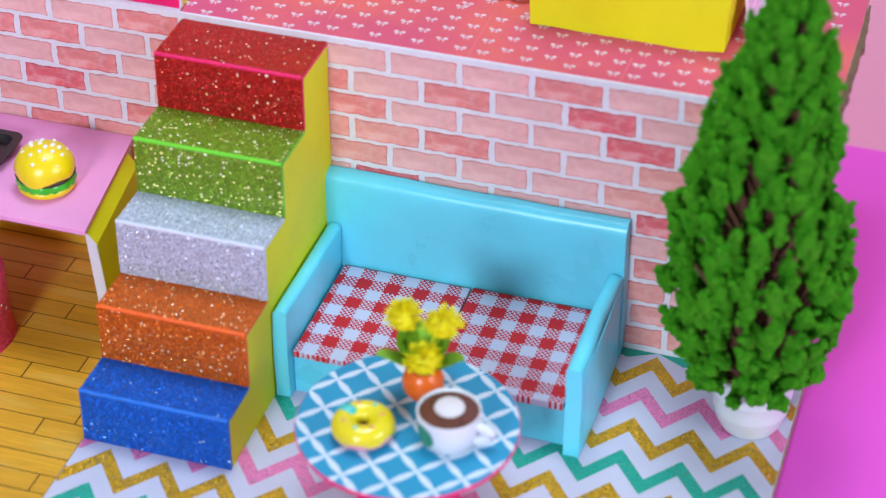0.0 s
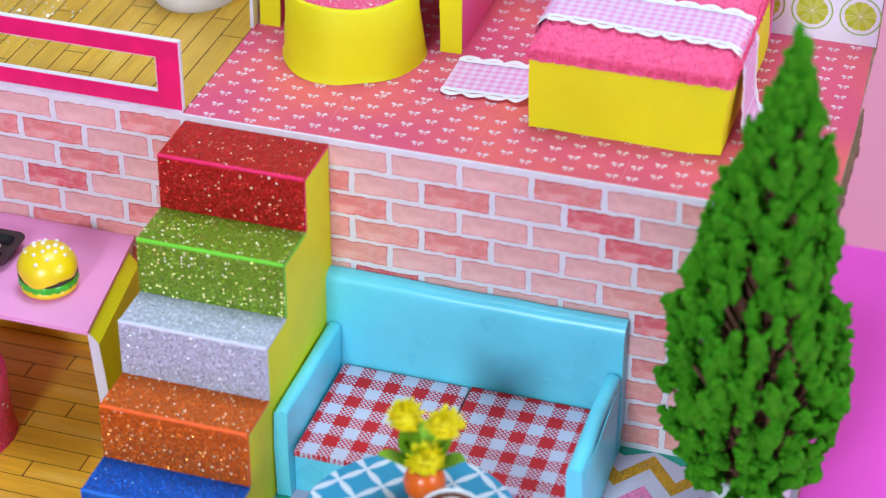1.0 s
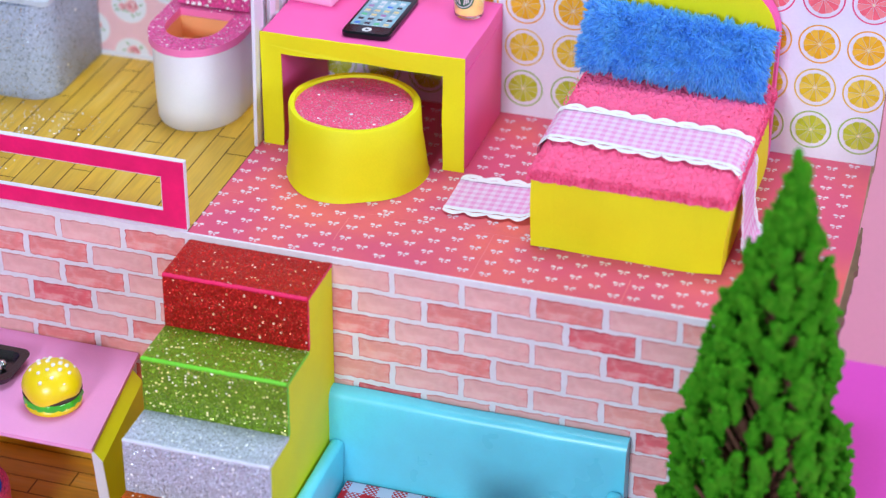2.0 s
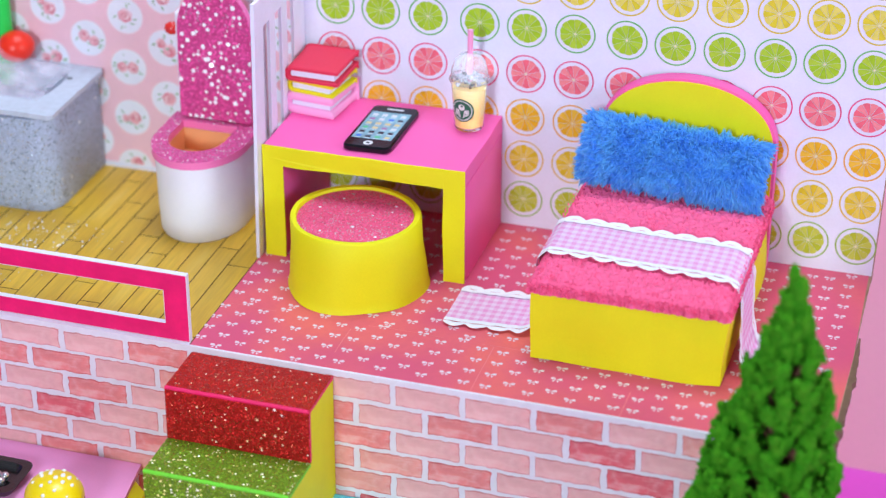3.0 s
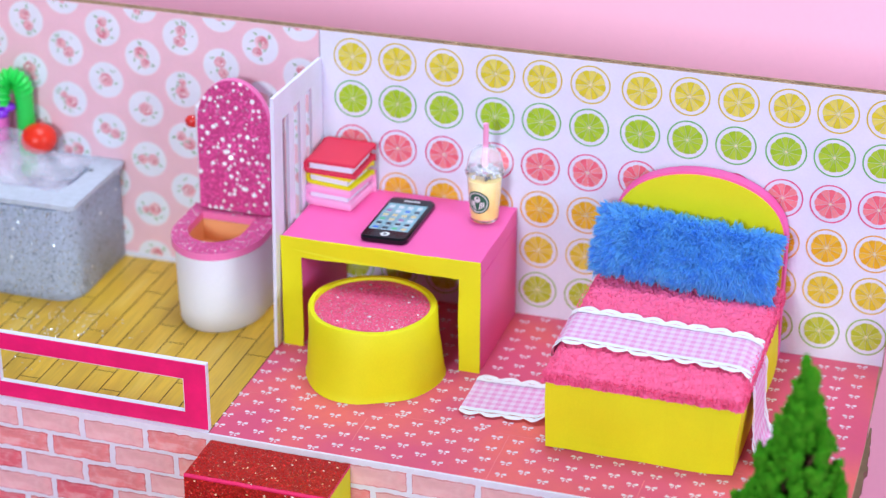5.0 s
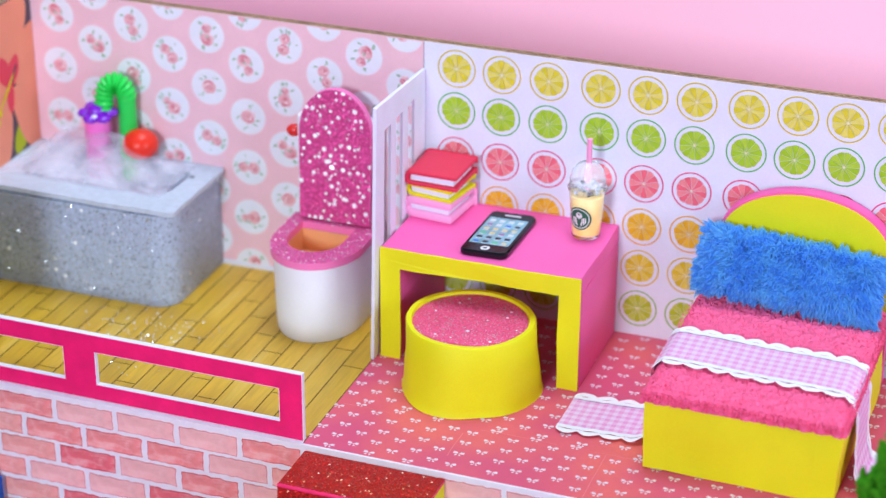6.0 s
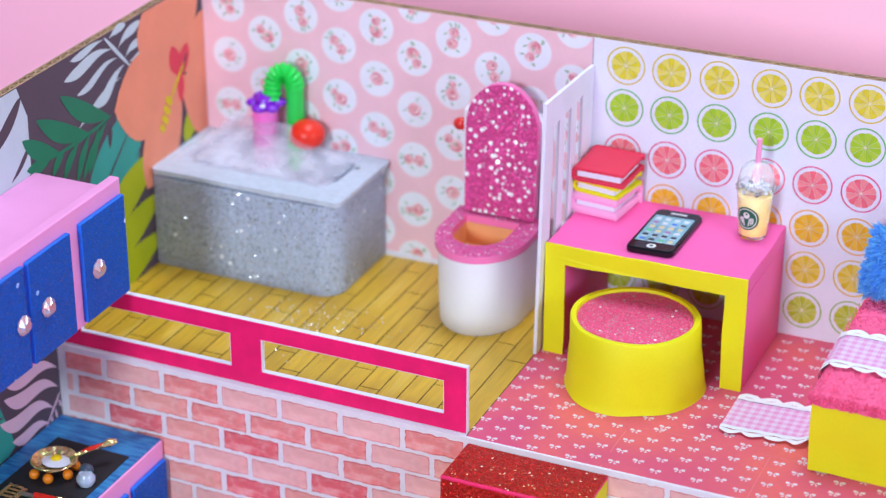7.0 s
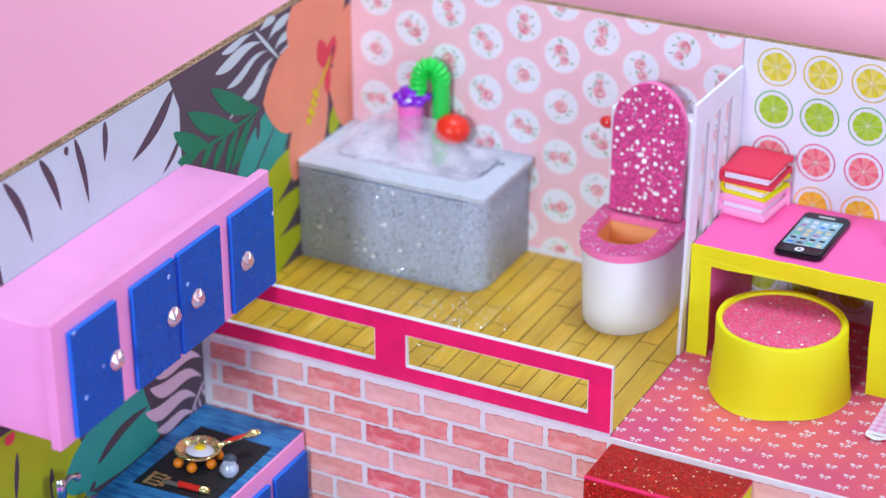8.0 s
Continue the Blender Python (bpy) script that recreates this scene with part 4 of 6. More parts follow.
    for i in range(6):
        a = 2 * math.pi * i / 6 + 0.3
        ball((4.0 + 0.6 * math.cos(a), 12.35 + 0.46 * math.sin(a), 19.55 + 0.17 * math.sin(a)), 0.38, 2, bm, 0, (1, 1, 0.55))
    ball((4.0, 12.35, 19.65), 0.55, 2, bm, 0, (1, 1, 0.8))
    part("flower_head", bm, plain("purple_plastic", srgb(128, 18, 200), 0.25, 0.05, spec=0.7), spout, "glossy purple flower", smooth=True)
    part("flower_centre", ball((4.08, 11.9, 19.5), 0.17, 2), WHITE, spout)
    solo("toy_bottle", lathe([(0, 16.0), (0.62, 16.0), (0.64, 18.8), (0.46, 19.2), (0.2, 19.3), (0, 19.3)], (3.65, 12.9), 20), plain("pink_plastic", srgb(255, 120, 206), 0.3, 0.04), (3.65, 12.9, 16.6),
         "small pink plastic bottle standing in the bathtub", "bottle", smooth=True)
    solo("toy_ball", ball((5.9, 12.7, 18.12), 0.84, 3, None, 0, (1, 1, 0.85)), plain("red_plastic", srgb(238, 48, 26), 0.35, 0.05), (5.85, 12.7, 17.3),
         "red plastic ball lying on the bathtub fluff", "ball", smooth=True)


bathtub()


def toilet():
    t = thing("toilet", (16.0, 10.6, H), "white toilet with a pink glitter seat and raised lid", "toilet")
    white = plain("white_foam", srgb(242, 242, 254), 0.5, 0.04, 40, 1500, 0.12)

    def dshape(cx, cy, rx, front, back, n=36):
        pts = []
        for i in range(n + 1):
            a = math.pi + math.pi * i / n
            pts.append((cx + rx * math.cos(a), cy + front * math.sin(a)))
        return pts + [(cx + rx, cy + back), (cx - rx, cy + back)]
    part("bowl", loft([(dshape(15.9, 10.3, 1.88, 2.42, 2.4), H), (dshape(15.9, 10.3, 1.92, 2.5, 2.4), H + 0.12), (dshape(15.88, 10.3, 1.95, 2.52, 2.4), H + 1.2), (dshape(15.85, 10.3, 1.98, 2.5, 2.4), 15.75)], cap_lo=True), white, t, smooth=True)
    hole = dshape(15.66, 10.3, 1.28, 1.42, 1.4)
    part("bowl_inside", loft([(hole, 14.7), (hole, 15.75)], cap_lo=True), plain("peach_foam", srgb(244, 176, 120), 0.6, 0.05), t, "peach inside of the bowl")
    seat = loft([(hole, 15.76), (hole, 16.1), (dshape(15.82, 10.3, 2.1, 2.56, 2.2), 16.1), (dshape(15.82, 10.3, 2.1, 2.56, 2.2), 15.76)])
    for f in seat.faces:
        f.material_index = 0 if abs(f.calc_center_median().z - 16.1) < 0.02 else 1
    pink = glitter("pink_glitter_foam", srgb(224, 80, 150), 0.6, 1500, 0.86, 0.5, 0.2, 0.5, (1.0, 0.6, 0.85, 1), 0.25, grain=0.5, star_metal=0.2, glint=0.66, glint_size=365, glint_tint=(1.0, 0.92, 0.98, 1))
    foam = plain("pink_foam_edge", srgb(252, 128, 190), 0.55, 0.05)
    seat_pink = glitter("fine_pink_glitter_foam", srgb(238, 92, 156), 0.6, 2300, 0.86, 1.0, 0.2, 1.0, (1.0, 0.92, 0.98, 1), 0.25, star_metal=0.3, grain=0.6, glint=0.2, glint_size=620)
    part("seat", seat, [seat_pink, foam], t, "pink glitter foam seat")
    # raised lid, a rounded board that leans back a little
    n = 28
    pts = [(14.15, 16.2)] + [(15.83 + 1.72 * math.cos(math.pi - math.pi * i / n), 20.25 + 2.1 * math.sin(math.pi - math.pi * i / n)) for i in range(n + 1)] + [(17.5, 16.2)]
    bm = prism(pts, "y", 11.95, 12.3, None, 0, 1)
    for v in bm.verts:
        v.co.y += (v.co.z - 16.2) * 0.05
    part("lid", bm, [pink, foam], t, "raised pink glitter lid")
    part("tank", box(13.74, 17.6, 12.72, 13.7, H, 20.75, 0.12), white, t)
    part("flush_button", ball((13.5, 13.0, 19.85), 0.3, 2, None, 0, (1.2, 1, 1)), plain("red_bead", srgb(226, 40, 36), 0.25, 0.05, spec=0.7), t, "red bead button", smooth=True)


toilet()


def desk():
    t = thing("desk", (24, 10.9, H), "pink foam desk with bright yellow front edges", "desk")
    x0, x1, y0, y1, z1 = 19.62, 28.44, 8.02, D - 0.08, 17.38
    part("tabletop", wobble(box(x0, x1, y0 + 0.03, y1, z1 - 0.8, z1, 0.05), 0.04, 0.5, 5, 2.0), PINK, t)
    part("leg", box(x0, x0 + 0.85, y0 + 0.03, y1, H, z1 - 0.8, 0.02), PINK, t)
    part("leg", box(x1 - 0.9, x1, y0 + 0.03, y1, H, z1 - 0.8, 0.02), PINK, t)
    prof = [(x0 - 0.02, H), (x0 + 0.88, H), (x0 + 0.9, z1 - 0.85), (x1 - 0.92, z1 - 0.85), (x1 - 0.9, H), (x1 + 0.02, H), (x1 + 0.02, z1 + 0.01), (x0 - 0.02, z1 + 0.01)]
    part("front_edging", wobble(prism(prof, "y", y0 - 0.05, y0 + 0.01), 0.06, 0.6, 9, 2.0), YELLOW, t, "bright yellow foam edging")


desk()


def book(label, x, y, z, w, d, h, turn, c, colour):
    ob = thing("book", (x, y, z), label, "book", "stack of toy books")
    m = Matrix.Rotation(radians(turn), 4, "Z")

    def turned(bm):
        for v in bm.verts:
            v.co = Vector((x, y, z)) + m @ v.co
        return bm
    # cover: rounded spine at the front, two boards
    n = 10
    outer = [(d / 2, 0.0)] + [(-d / 2 + h / 2 - h / 2 * math.sin(math.pi * i / n), h / 2 - h / 2 * math.cos(math.pi * i / n)) for i in range(n + 1)] + [(d / 2, h)]
    hi = h / 2 - c
    inner = [(d / 2, h - c)] + [(-d / 2 + h / 2 - hi * math.sin(math.pi - math.pi * i / n), h / 2 + hi * math.cos(math.pi * i / n)) for i in range(n + 1)] + [(d / 2, c)]
    bm = prism([(-a, b) for a, b in outer + inner], "y", -w / 2, w / 2)
    bm.normal_update()
    rim = [e for e in bm.edges if len(e.link_faces) == 2 and e.calc_face_angle() > 0.7]
    bmesh.ops.bevel(bm, geom=rim, offset=c * 0.32, segments=3, profile=0.5, affect="EDGES")
    part("cover", wobble(turned(bm), 0.05, 0.9, 0, z), colour, ob, smooth=True)
    bm = box(-d / 2 + 0.2, d / 2 - h / 2 + 0.1, -w / 2 + 0.14, w / 2 - 0.14, c + 0.005, h - c - 0.005)
    part("page_block", turned(bm), WHITE, ob, "white pages")


book("pink foam toy book under two others on the desk", 20.6, 12.36, 17.39, 2.4, 2.4, 1.0, 174, 0.38, plain("pale_pink_foam", srgb(255, 172, 218), 0.55, 0.06, 40, 1500, 0.3))
book("yellow foam toy book between two others", 20.72, 12.25, 18.38, 2.15, 2.2, 0.6, 172, 0.15, YELLOW)
book("red foam toy book on top of a stack", 20.75, 12.2, 18.99, 2.35, 2.45, 0.72, 178, 0.2, plain("red_foam", srgb(222, 46, 78), 0.55, 0.06))


def phone():
    t = thing("toy_phone", (24.0, 10.6, 17.39), "small black toy phone lying on the desk", "phone")
    cx, cy = 24.0, 10.6
    lean = lambda x, y: (x + 0.02 * (y - cy), y + 0.05 * (x - cx))

    def leaning(bm):
        for v in bm.verts:
            v.co.x, v.co.y = lean(v.co.x, v.co.y)
        return bm
    outline = lambda g: [lean(x, y) for x, y in rounded_poly(cx - 1.03 + g, cx + 1.03 - g, cy - 2.05 + g, cy + 2.05 - g, 0.32 - g)]
    part("case", loft([(outline(0.05), 17.39), (outline(0.0), 17.45), (outline(0.0), 17.6), (outline(0.06), 17.68)], cap_lo=True, cap_hi=True),
         plain("black_plastic", srgb(12, 12, 20), 0.16, 0.05, spec=0.35), t, smooth=False)
    part("screen", leaning(box(cx - 0.86, cx + 0.86, cy - 1.3, cy + 1.36, 17.68, 17.69)), plain("screen_print", srgb(132, 180, 196), 0.2, 0.35, 160, spec=0.6), t, "pale blue printed screen")
    cols = [srgb(206, 216, 224), srgb(70, 120, 214), srgb(44, 52, 66), srgb(90, 190, 140), srgb(214, 200, 150), srgb(160, 120, 170)]
    mats = [plain("icon_print", c, 0.25, 0.05) for c in cols]
    k = 0
    for i in range(4):
        for j in range(6):
            k = (k * 5 + i + 2 * j + 1) % 6
            x, y = cx - 0.78 + 0.41 * i, cy - 1.22 + 0.43 * j
            part("icon", leaning(box(x + 0.05, x + 0.28, y + 0.03, y + 0.22, 17.69, 17.694)), mats[k], t)
            part("icon_caption", leaning(box(x + 0.04, x + 0.28, y - 0.06, y - 0.02, 17.69, 17.693)), mats[0], t)
    part("home_button", leaning(disc((cx, cy - 1.68, 17.684), 0.2, "z", 20)), plain("button_print", srgb(226, 228, 232), 0.3, 0.03), t, "white round button")
    part("button_mark", leaning(box(cx - 0.07, cx + 0.07, cy - 1.75, cy - 1.61, 17.685, 17.688)), mats[2], t)
    part("speaker_bar", leaning(box(cx - 0.32, cx + 0.4, cy + 1.62, cy + 1.76, 17.682, 17.69)), plain("bar_print", srgb(200, 204, 210), 0.3, 0.03), t)


phone()


def drink():
    c = (27.38, 12.2)
    t = thing("drink_cup", (*c, 17.39), "clear cup of creamy drink with domed lid and pink straw", "drink")
    glass = Tree("clear_plastic")
    glass.p.inputs["Transmission Weight"].default_value = 1.0
    glass.p.inputs["IOR"].default_value = 1.3
    gm = glass.done((0.98, 0.98, 0.99, 1), 0.03, 0.0, 0.6)
    part("cup_wall", lathe([(0.0, 17.4), (0.55, 17.4), (0.62, 17.48), (0.78, 19.6), (0.75, 19.6), (0.59, 17.56), (0, 17.56)], c, 32), gm, t, "clear plastic wall", smooth=True).visible_shadow = False
    cream = Tree("cream_drink")
    z = cream.sep()[2]
    cream.p.inputs["Subsurface Weight"].default_value = 0.35
    cream.p.inputs["Subsurface Radius"].default_value = (0.004, 0.003, 0.0015)
    swirl = cream.math("ADD", cream.math("MULTIPLY", z, 40.0), cream.math("MULTIPLY", cream.noise(260, 4), 0.5))
    part("cream_filling", lathe([(0, 17.58), (0.57, 17.58), (0.72, 19.35), (0.4, 19.42), (0, 19.42)], c, 28), cream.done(cream.mix(cream.ramp(swirl, 0.25, 0.95), srgb(228, 172, 98), srgb(232, 206, 148)), 0.4), t, "cream-coloured drink", smooth=True)
    # crushed topping: light and dark lumps
    lumps = [plain("pale_lump", srgb(186, 186, 194), 0.25, 0.1, spec=0.7), plain("dark_lump", srgb(62, 58, 60), 0.25, 0.1, spec=0.7), plain("grey_lump", srgb(150, 150, 156), 0.25, 0.1, spec=0.7)]
    rr = random.Random(19)
    bm = bmesh.new()
    for k in range(46):
        a, u = 2.4 * k, 0.66 * math.sqrt((k + 0.5) / 46)
        ball((c[0] + u * math.cos(a), c[1] + u * math.sin(a), 19.5 + 0.32 * (1 - (u / 0.7) ** 2) + rr.uniform(-0.05, 0.08)), rr.uniform(0.09, 0.15), 1, bm, rr.choice((0, 0, 1, 2)), (1, 1, 0.7), 0.3)
    part("crushed_topping", bm, lumps, t, "crushed grey and white topping")
    cloudy = Tree("cloudy_plastic")
    cloudy.p.inputs["Transmission Weight"].default_value = 0.85
    cloudy.p.inputs["IOR"].default_value = 1.25
    cm = cloudy.done((0.94, 0.95, 0.98, 1), 0.14, 0.0, 0.7)
    part("dome_lid", lathe([(0.82, 19.62), (0.83, 19.74), (0.79, 19.8), (0.77, 20.05), (0.66, 20.45), (0.44, 20.72), (0.16, 20.82), (0.16, 20.78), (0.42, 20.68), (0.63, 20.42), (0.74, 20.04), (0.76, 19.78)], c, 32), cm, t, "clear domed lid", smooth=True).visible_shadow = False
    part("lid_ring", lathe([(0.78, 19.56), (0.85, 19.6), (0.86, 19.68), (0.79, 19.74), (0.78, 19.56)], c, 32), gm, t, smooth=True).visible_shadow = False
    part("straw", tube([(c[0], c[1], 19.5), (c[0] + 0.02, c[1], 20.6), (c[0] + 0.03, c[1], 21.86)], 0.12, 12), plain("pink_straw", srgb(252, 166, 206), 0.35, 0.05), t, "pink straw", smooth=True)

    def on_cup(bm, grow):
        for v in bm.verts:
            r = 0.62 + 0.16 * (v.co.z - 17.48) / 2.12 + grow
            a = v.co.x / r - 0.18
            v.co = Vector((c[0] + r * math.sin(a), c[1] - r * math.cos(a), v.co.z))
        return bm
    part("round_badge", on_cup(ringed_disc((0, 0, 18.45), 0.54), 0.012), plain("green_badge_print", srgb(34, 104, 74), 0.35, 0.05), t, "round green badge")
    bm = bmesh.new()
    annulus((0, 0, 18.45), 0.43, 0.47, "y", 24, bm)
    disc((0, 0, 18.6), 0.15, "y", 12, bm)
    quad_fill(bm, [(-0.12, 0, 18.12), (0.12, 0, 18.12), (0.17, 0, 18.48), (-0.17, 0, 18.48)])
    for sx in (-1, 1):
        for q in range(2):
            x, zz = sx * (0.2 + 0.08 * q), 18.19 + 0.05 * q
            quad_fill(bm, [(x - 0.03, 0, zz), (x + 0.03, 0, zz), (x + 0.035, 0, zz + 0.32 - 0.05 * q), (x - 0.025, 0, zz + 0.3 - 0.05 * q)])
    part("badge_shape", on_cup(bm, 0.02), plain("badge_white_print", srgb(226, 232, 226), 0.35, 0.05), t)


drink()


def stool(name, c, z0, z1, r0, r1, body, top, label, top_label):
    t = thing(name, (c[0], c[1], z0), label, "stool")
    bm = lathe([(0, z0), (r0 * 1.03, z0), (r0 * 1.01, z0 + 0.15), (r0, z0 + 0.4), (r0 * 0.985, z0 + (z1 - z0) * 0.35), (r1, z0 + (z1 - z0) * 0.6), (r1, z1 - 0.1), (r1 - 0.06, z1), (r1 - 0.26, z1), (r1 - 0.3, z1 - 0.15), (0, z1 - 0.16)], c, 72)
    # the foam wall is dented, more so towards its foot
    for v in bm.verts:
        k = (z1 - v.co.z) / (z1 - z0)
        d = Vector((v.co.x - c[0], v.co.y - c[1], 0))
        if d.length > r1 - 0.2:
            v.co += d.normalized() * (0.02 + 0.2 * k) * noise.noise(Vector((d.x * 0.5 + c[0], d.y * 0.5, v.co.z * 0.35)))
    part("stool_body", wobble(bm, 0.06, 0.45, 0, c[0]), body, t, smooth=True)
    part("stool_top", lathe([(r1 - 0.31, z1 - 0.14), (r1 - 0.5, z1 - 0.09), (0, z1 - 0.08)], c, 56), top, t, top_label, smooth=True)
    return t


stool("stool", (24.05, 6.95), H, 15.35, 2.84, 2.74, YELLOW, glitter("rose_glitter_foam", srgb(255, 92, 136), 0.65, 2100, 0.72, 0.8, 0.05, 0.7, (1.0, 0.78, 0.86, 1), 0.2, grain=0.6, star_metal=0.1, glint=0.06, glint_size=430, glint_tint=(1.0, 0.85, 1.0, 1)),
      "round yellow foam stool with rose glitter top under the desk", "rose pink glitter seat")


def gingham(name, c, period):
    """Woven pink and white checks."""
    t = Tree(name)
    geo = t.t.nodes.new("ShaderNodeUVMap")
    xyz = t.node("ShaderNodeSeparateXYZ", Vector=geo.outputs[0]).outputs
    u = t.math("FRACT", t.math("MULTIPLY", xyz[0], 1 / period))
    w = t.math("FRACT", t.math("MULTIPLY", xyz[1], 1 / period))
    su = t.math("GREATER_THAN", u, 0.5)
    sw = t.math("GREATER_THAN", w, 0.5)
    k = t.math("MULTIPLY", t.math("ADD", su, sw), 0.5)
    thread = t.math("MULTIPLY", t.math("ADD", t.math("SINE", t.math("MULTIPLY", xyz[0], 150.0)), t.math("SINE", t.math("MULTIPLY", xyz[1], 150.0))), 0.25)
    fray = t.math("MULTIPLY", t.math("SUBTRACT", t.noise(1500, 2), 0.5), 0.6)
    k = t.math("MULTIPLY", t.ramp(t.math("ADD", k, fray), 0.0, 1.0), 0.85)
    col = t.mix(k, srgb(246, 216, 242), c)
    col = t.mix(t.math("MULTIPLY", t.ramp(thread, 0.1, 1.2), 0.8), col, srgb(250, 240, 250))
    t.bump(thread, 0.5, 0.0005)
    return t.done(col, 0.85)


def bed():
    t = thing("bed", (36.4, 8.0, H), "yellow foam bed with a rounded pink and yellow headboard", "bed")
    x0, x1, y0, y1, z1 = 32.6, 40.32, 3.05, 12.6, 15.35
    bm = loft([([(x0 + 0.08, y0 + 0.02), (x1 - 0.08, y0 + 0.1), (x1, y1), (x0, y1)], H), ([(x0 - 0.02, y0), (x1 + 0.06, y0), (x1 + 0.02, y1), (x0, y1)], z1)], cap_lo=True, cap_hi=True)
    wobble(bm, 0.17, 0.35, 7, 11.0)
    part("bed_box", bm, YELLOW, t, "bright yellow foam sides")
    n = 32
    arch = lambda g: [(33.0 - g, H)] + [(36.6 + (3.62 + g) * math.cos(math.pi - math.pi * i / n), 17.6 + (2.78 + g) * abs(math.sin(math.pi - math.pi * i / n)) ** 0.85) for i in range(n + 1)] + [(40.2 + g, H)]
    part("headboard", prism(arch(0.12), "y", 13.0, 13.6), PINK, t, "pink headboard edge")
    part("headboard_face", prism(arch(0.0), "y", 12.92, 13.0), YELLOW, t, "yellow headboard face")
    # fleece blanket: thick top with a soft uneven pile
    fl = thing("blanket", (36.4, 7.8, z1), "hot pink fleece blanket covering the bed", "blanket")
    mat = plain("pink_fleece", srgb(255, 104, 152), 0.95, 0.1, 600, 1400, 0.6, fuzz=0.45)
    bm = bmesh.new()
    nx, ny = 110, 130
    rows = []
    for i in range(nx + 1):
        row = []
        for j in range(ny + 1):
            u, v = i / nx, j / ny
            x = x0 - 0.16 + (x1 - x0 + 0.32) * u
            y = y0 - 0.12 + (12.75 - y0 + 0.1) * v
            e = min(u, 1 - u) * (x1 - x0 + 0.3)
            f = v * (12.7 - y0)
            edge = min(e, f)
            z = z1 + 0.02 + 0.5 * (1 - math.exp(-edge / 0.18))
            p = Vector((x * 3.1, y * 3.1, 0))
            z += 0.06 * noise.noise(p) + 0.1 * abs(noise.noise(p * 1.7)) + 0.13 * noise.noise(p * 2.9)
            k = 0.06 if edge < 0.05 else 0.02
            row.append(bm.verts.new((x + k * noise.noise(p + Vector((9, 0, 0))) * 2, y + k * noise.noise(p + Vector((0, 9, 0))) * 2, z)))
        rows.append(row)
    for i in range(nx):
        for j in range(ny):
            bm.faces.new((rows[i][j], rows[i + 1][j], rows[i + 1][j + 1], rows[i][j + 1]))
    ring = [rows[i][0] for i in range(nx + 1)] + [rows[nx][j] for j in range(1, ny + 1)] + [rows[i][ny] for i in range(nx - 1, -1, -1)] + [rows[0][j] for j in range(ny - 1, 0, -1)]
    low = [bm.verts.new((v.co.x, v.co.y, z1 - 0.12 + 0.06 * rnd.random())) for v in ring]
    for i in range(len(ring)):
        j = (i + 1) % len(ring)
        bm.faces.new((ring[i], ring[j], low[j], low[i]))
    part("fleece", bm, mat, fl, smooth=True)
    rr = random.Random(8)
    spots = []
    for _ in range(3500):
        x, y = rr.uniform(x0 - 0.14, x1 + 0.14), rr.uniform(y0 - 0.1, 12.5)
        spots.append(((x, y, z1 + 0.48), (rr.gauss(0, 0.6), rr.gauss(0, 0.6), 1)))
    for _ in range(1600):
        spots.append(((rr.uniform(x0 - 0.1, x1 + 0.1), y0 - 0.12, rr.uniform(z1 - 0.05, z1 + 0.4)), (rr.gauss(0, 0.5), -1, rr.gauss(0, 0.5))))
        spots.append(((x1 + 0.16, rr.uniform(y0, 12.5), rr.uniform(z1 - 0.05, z1 + 0.4)), (1, rr.gauss(0, 0.5), rr.gauss(0, 0.5))))
    v, f = strands(spots, 0.1, 0.035, 0.3, seed=4, spread=0.6)
    raw("fleece_nap", v, f, mat, fl)
    # plush pillow leaning on the headboard
    pw = thing("pillow", (36.3, 11.6, z1 + 0.5), "fluffy bright blue plush pillow leaning on the headboard", "pillow")
    plush = Tree("blue_plush")
    lock = plush.t.nodes.new("ShaderNodeNewGeometry").outputs["Random Per Island"]
    col = plush.mix(plush.ramp(plush.noise(170, 3), 0.35, 0.65), srgb(112, 196, 255), srgb(150, 222, 255))
    col = plush.mix(plush.math("MULTIPLY", lock, 0.5), col, srgb(164, 224, 255))
    plush.p.inputs["Sheen Weight"].default_value = 0.9
    plush.p.inputs["Sheen Roughness"].default_value = 0.6
    plush.p.inputs["Sheen Tint"].default_value = srgb(120, 200, 255)
    blue = plush.done(col, 0.9, 0.0, 0.3)
    # fur lets light through
    soft = plush.node("ShaderNodeBsdfTranslucent", Color=col)
    both = plush.node("ShaderNodeMixShader")
    both.inputs[0].default_value = 0.6
    plush.t.links.new(plush.p.outputs[0], both.inputs[1])
    plush.t.links.new(soft.outputs[0], both.inputs[2])
    plush.t.links.new(both.outputs[0], plush.t.nodes["Material Output"].inputs["Surface"])
    m = Matrix.Translation((36.35, 11.75, 17.3)) @ Matrix.Rotation(radians(3), 4, "Y") @ Matrix.Rotation(radians(57), 4, "X")
    bm = bmesh.new()
    hx, hy, hz = 3.8, 1.38, 0.55
    vs = bmesh.ops.create_grid(bm, x_segments=40, y_segments=18, size=1)["verts"]
    for vv in vs:
        a, b = vv.co.x, vv.co.y
        vv.co = Vector((a * hx, b * hy, hz * ((1 - abs(a) ** 6) * (1 - abs(b) ** 4)) ** 0.5))
    spots = []
    swell = lambda a, b: hz * ((1 - abs(a) ** 6) * (1 - abs(b) ** 4)) ** 0.5
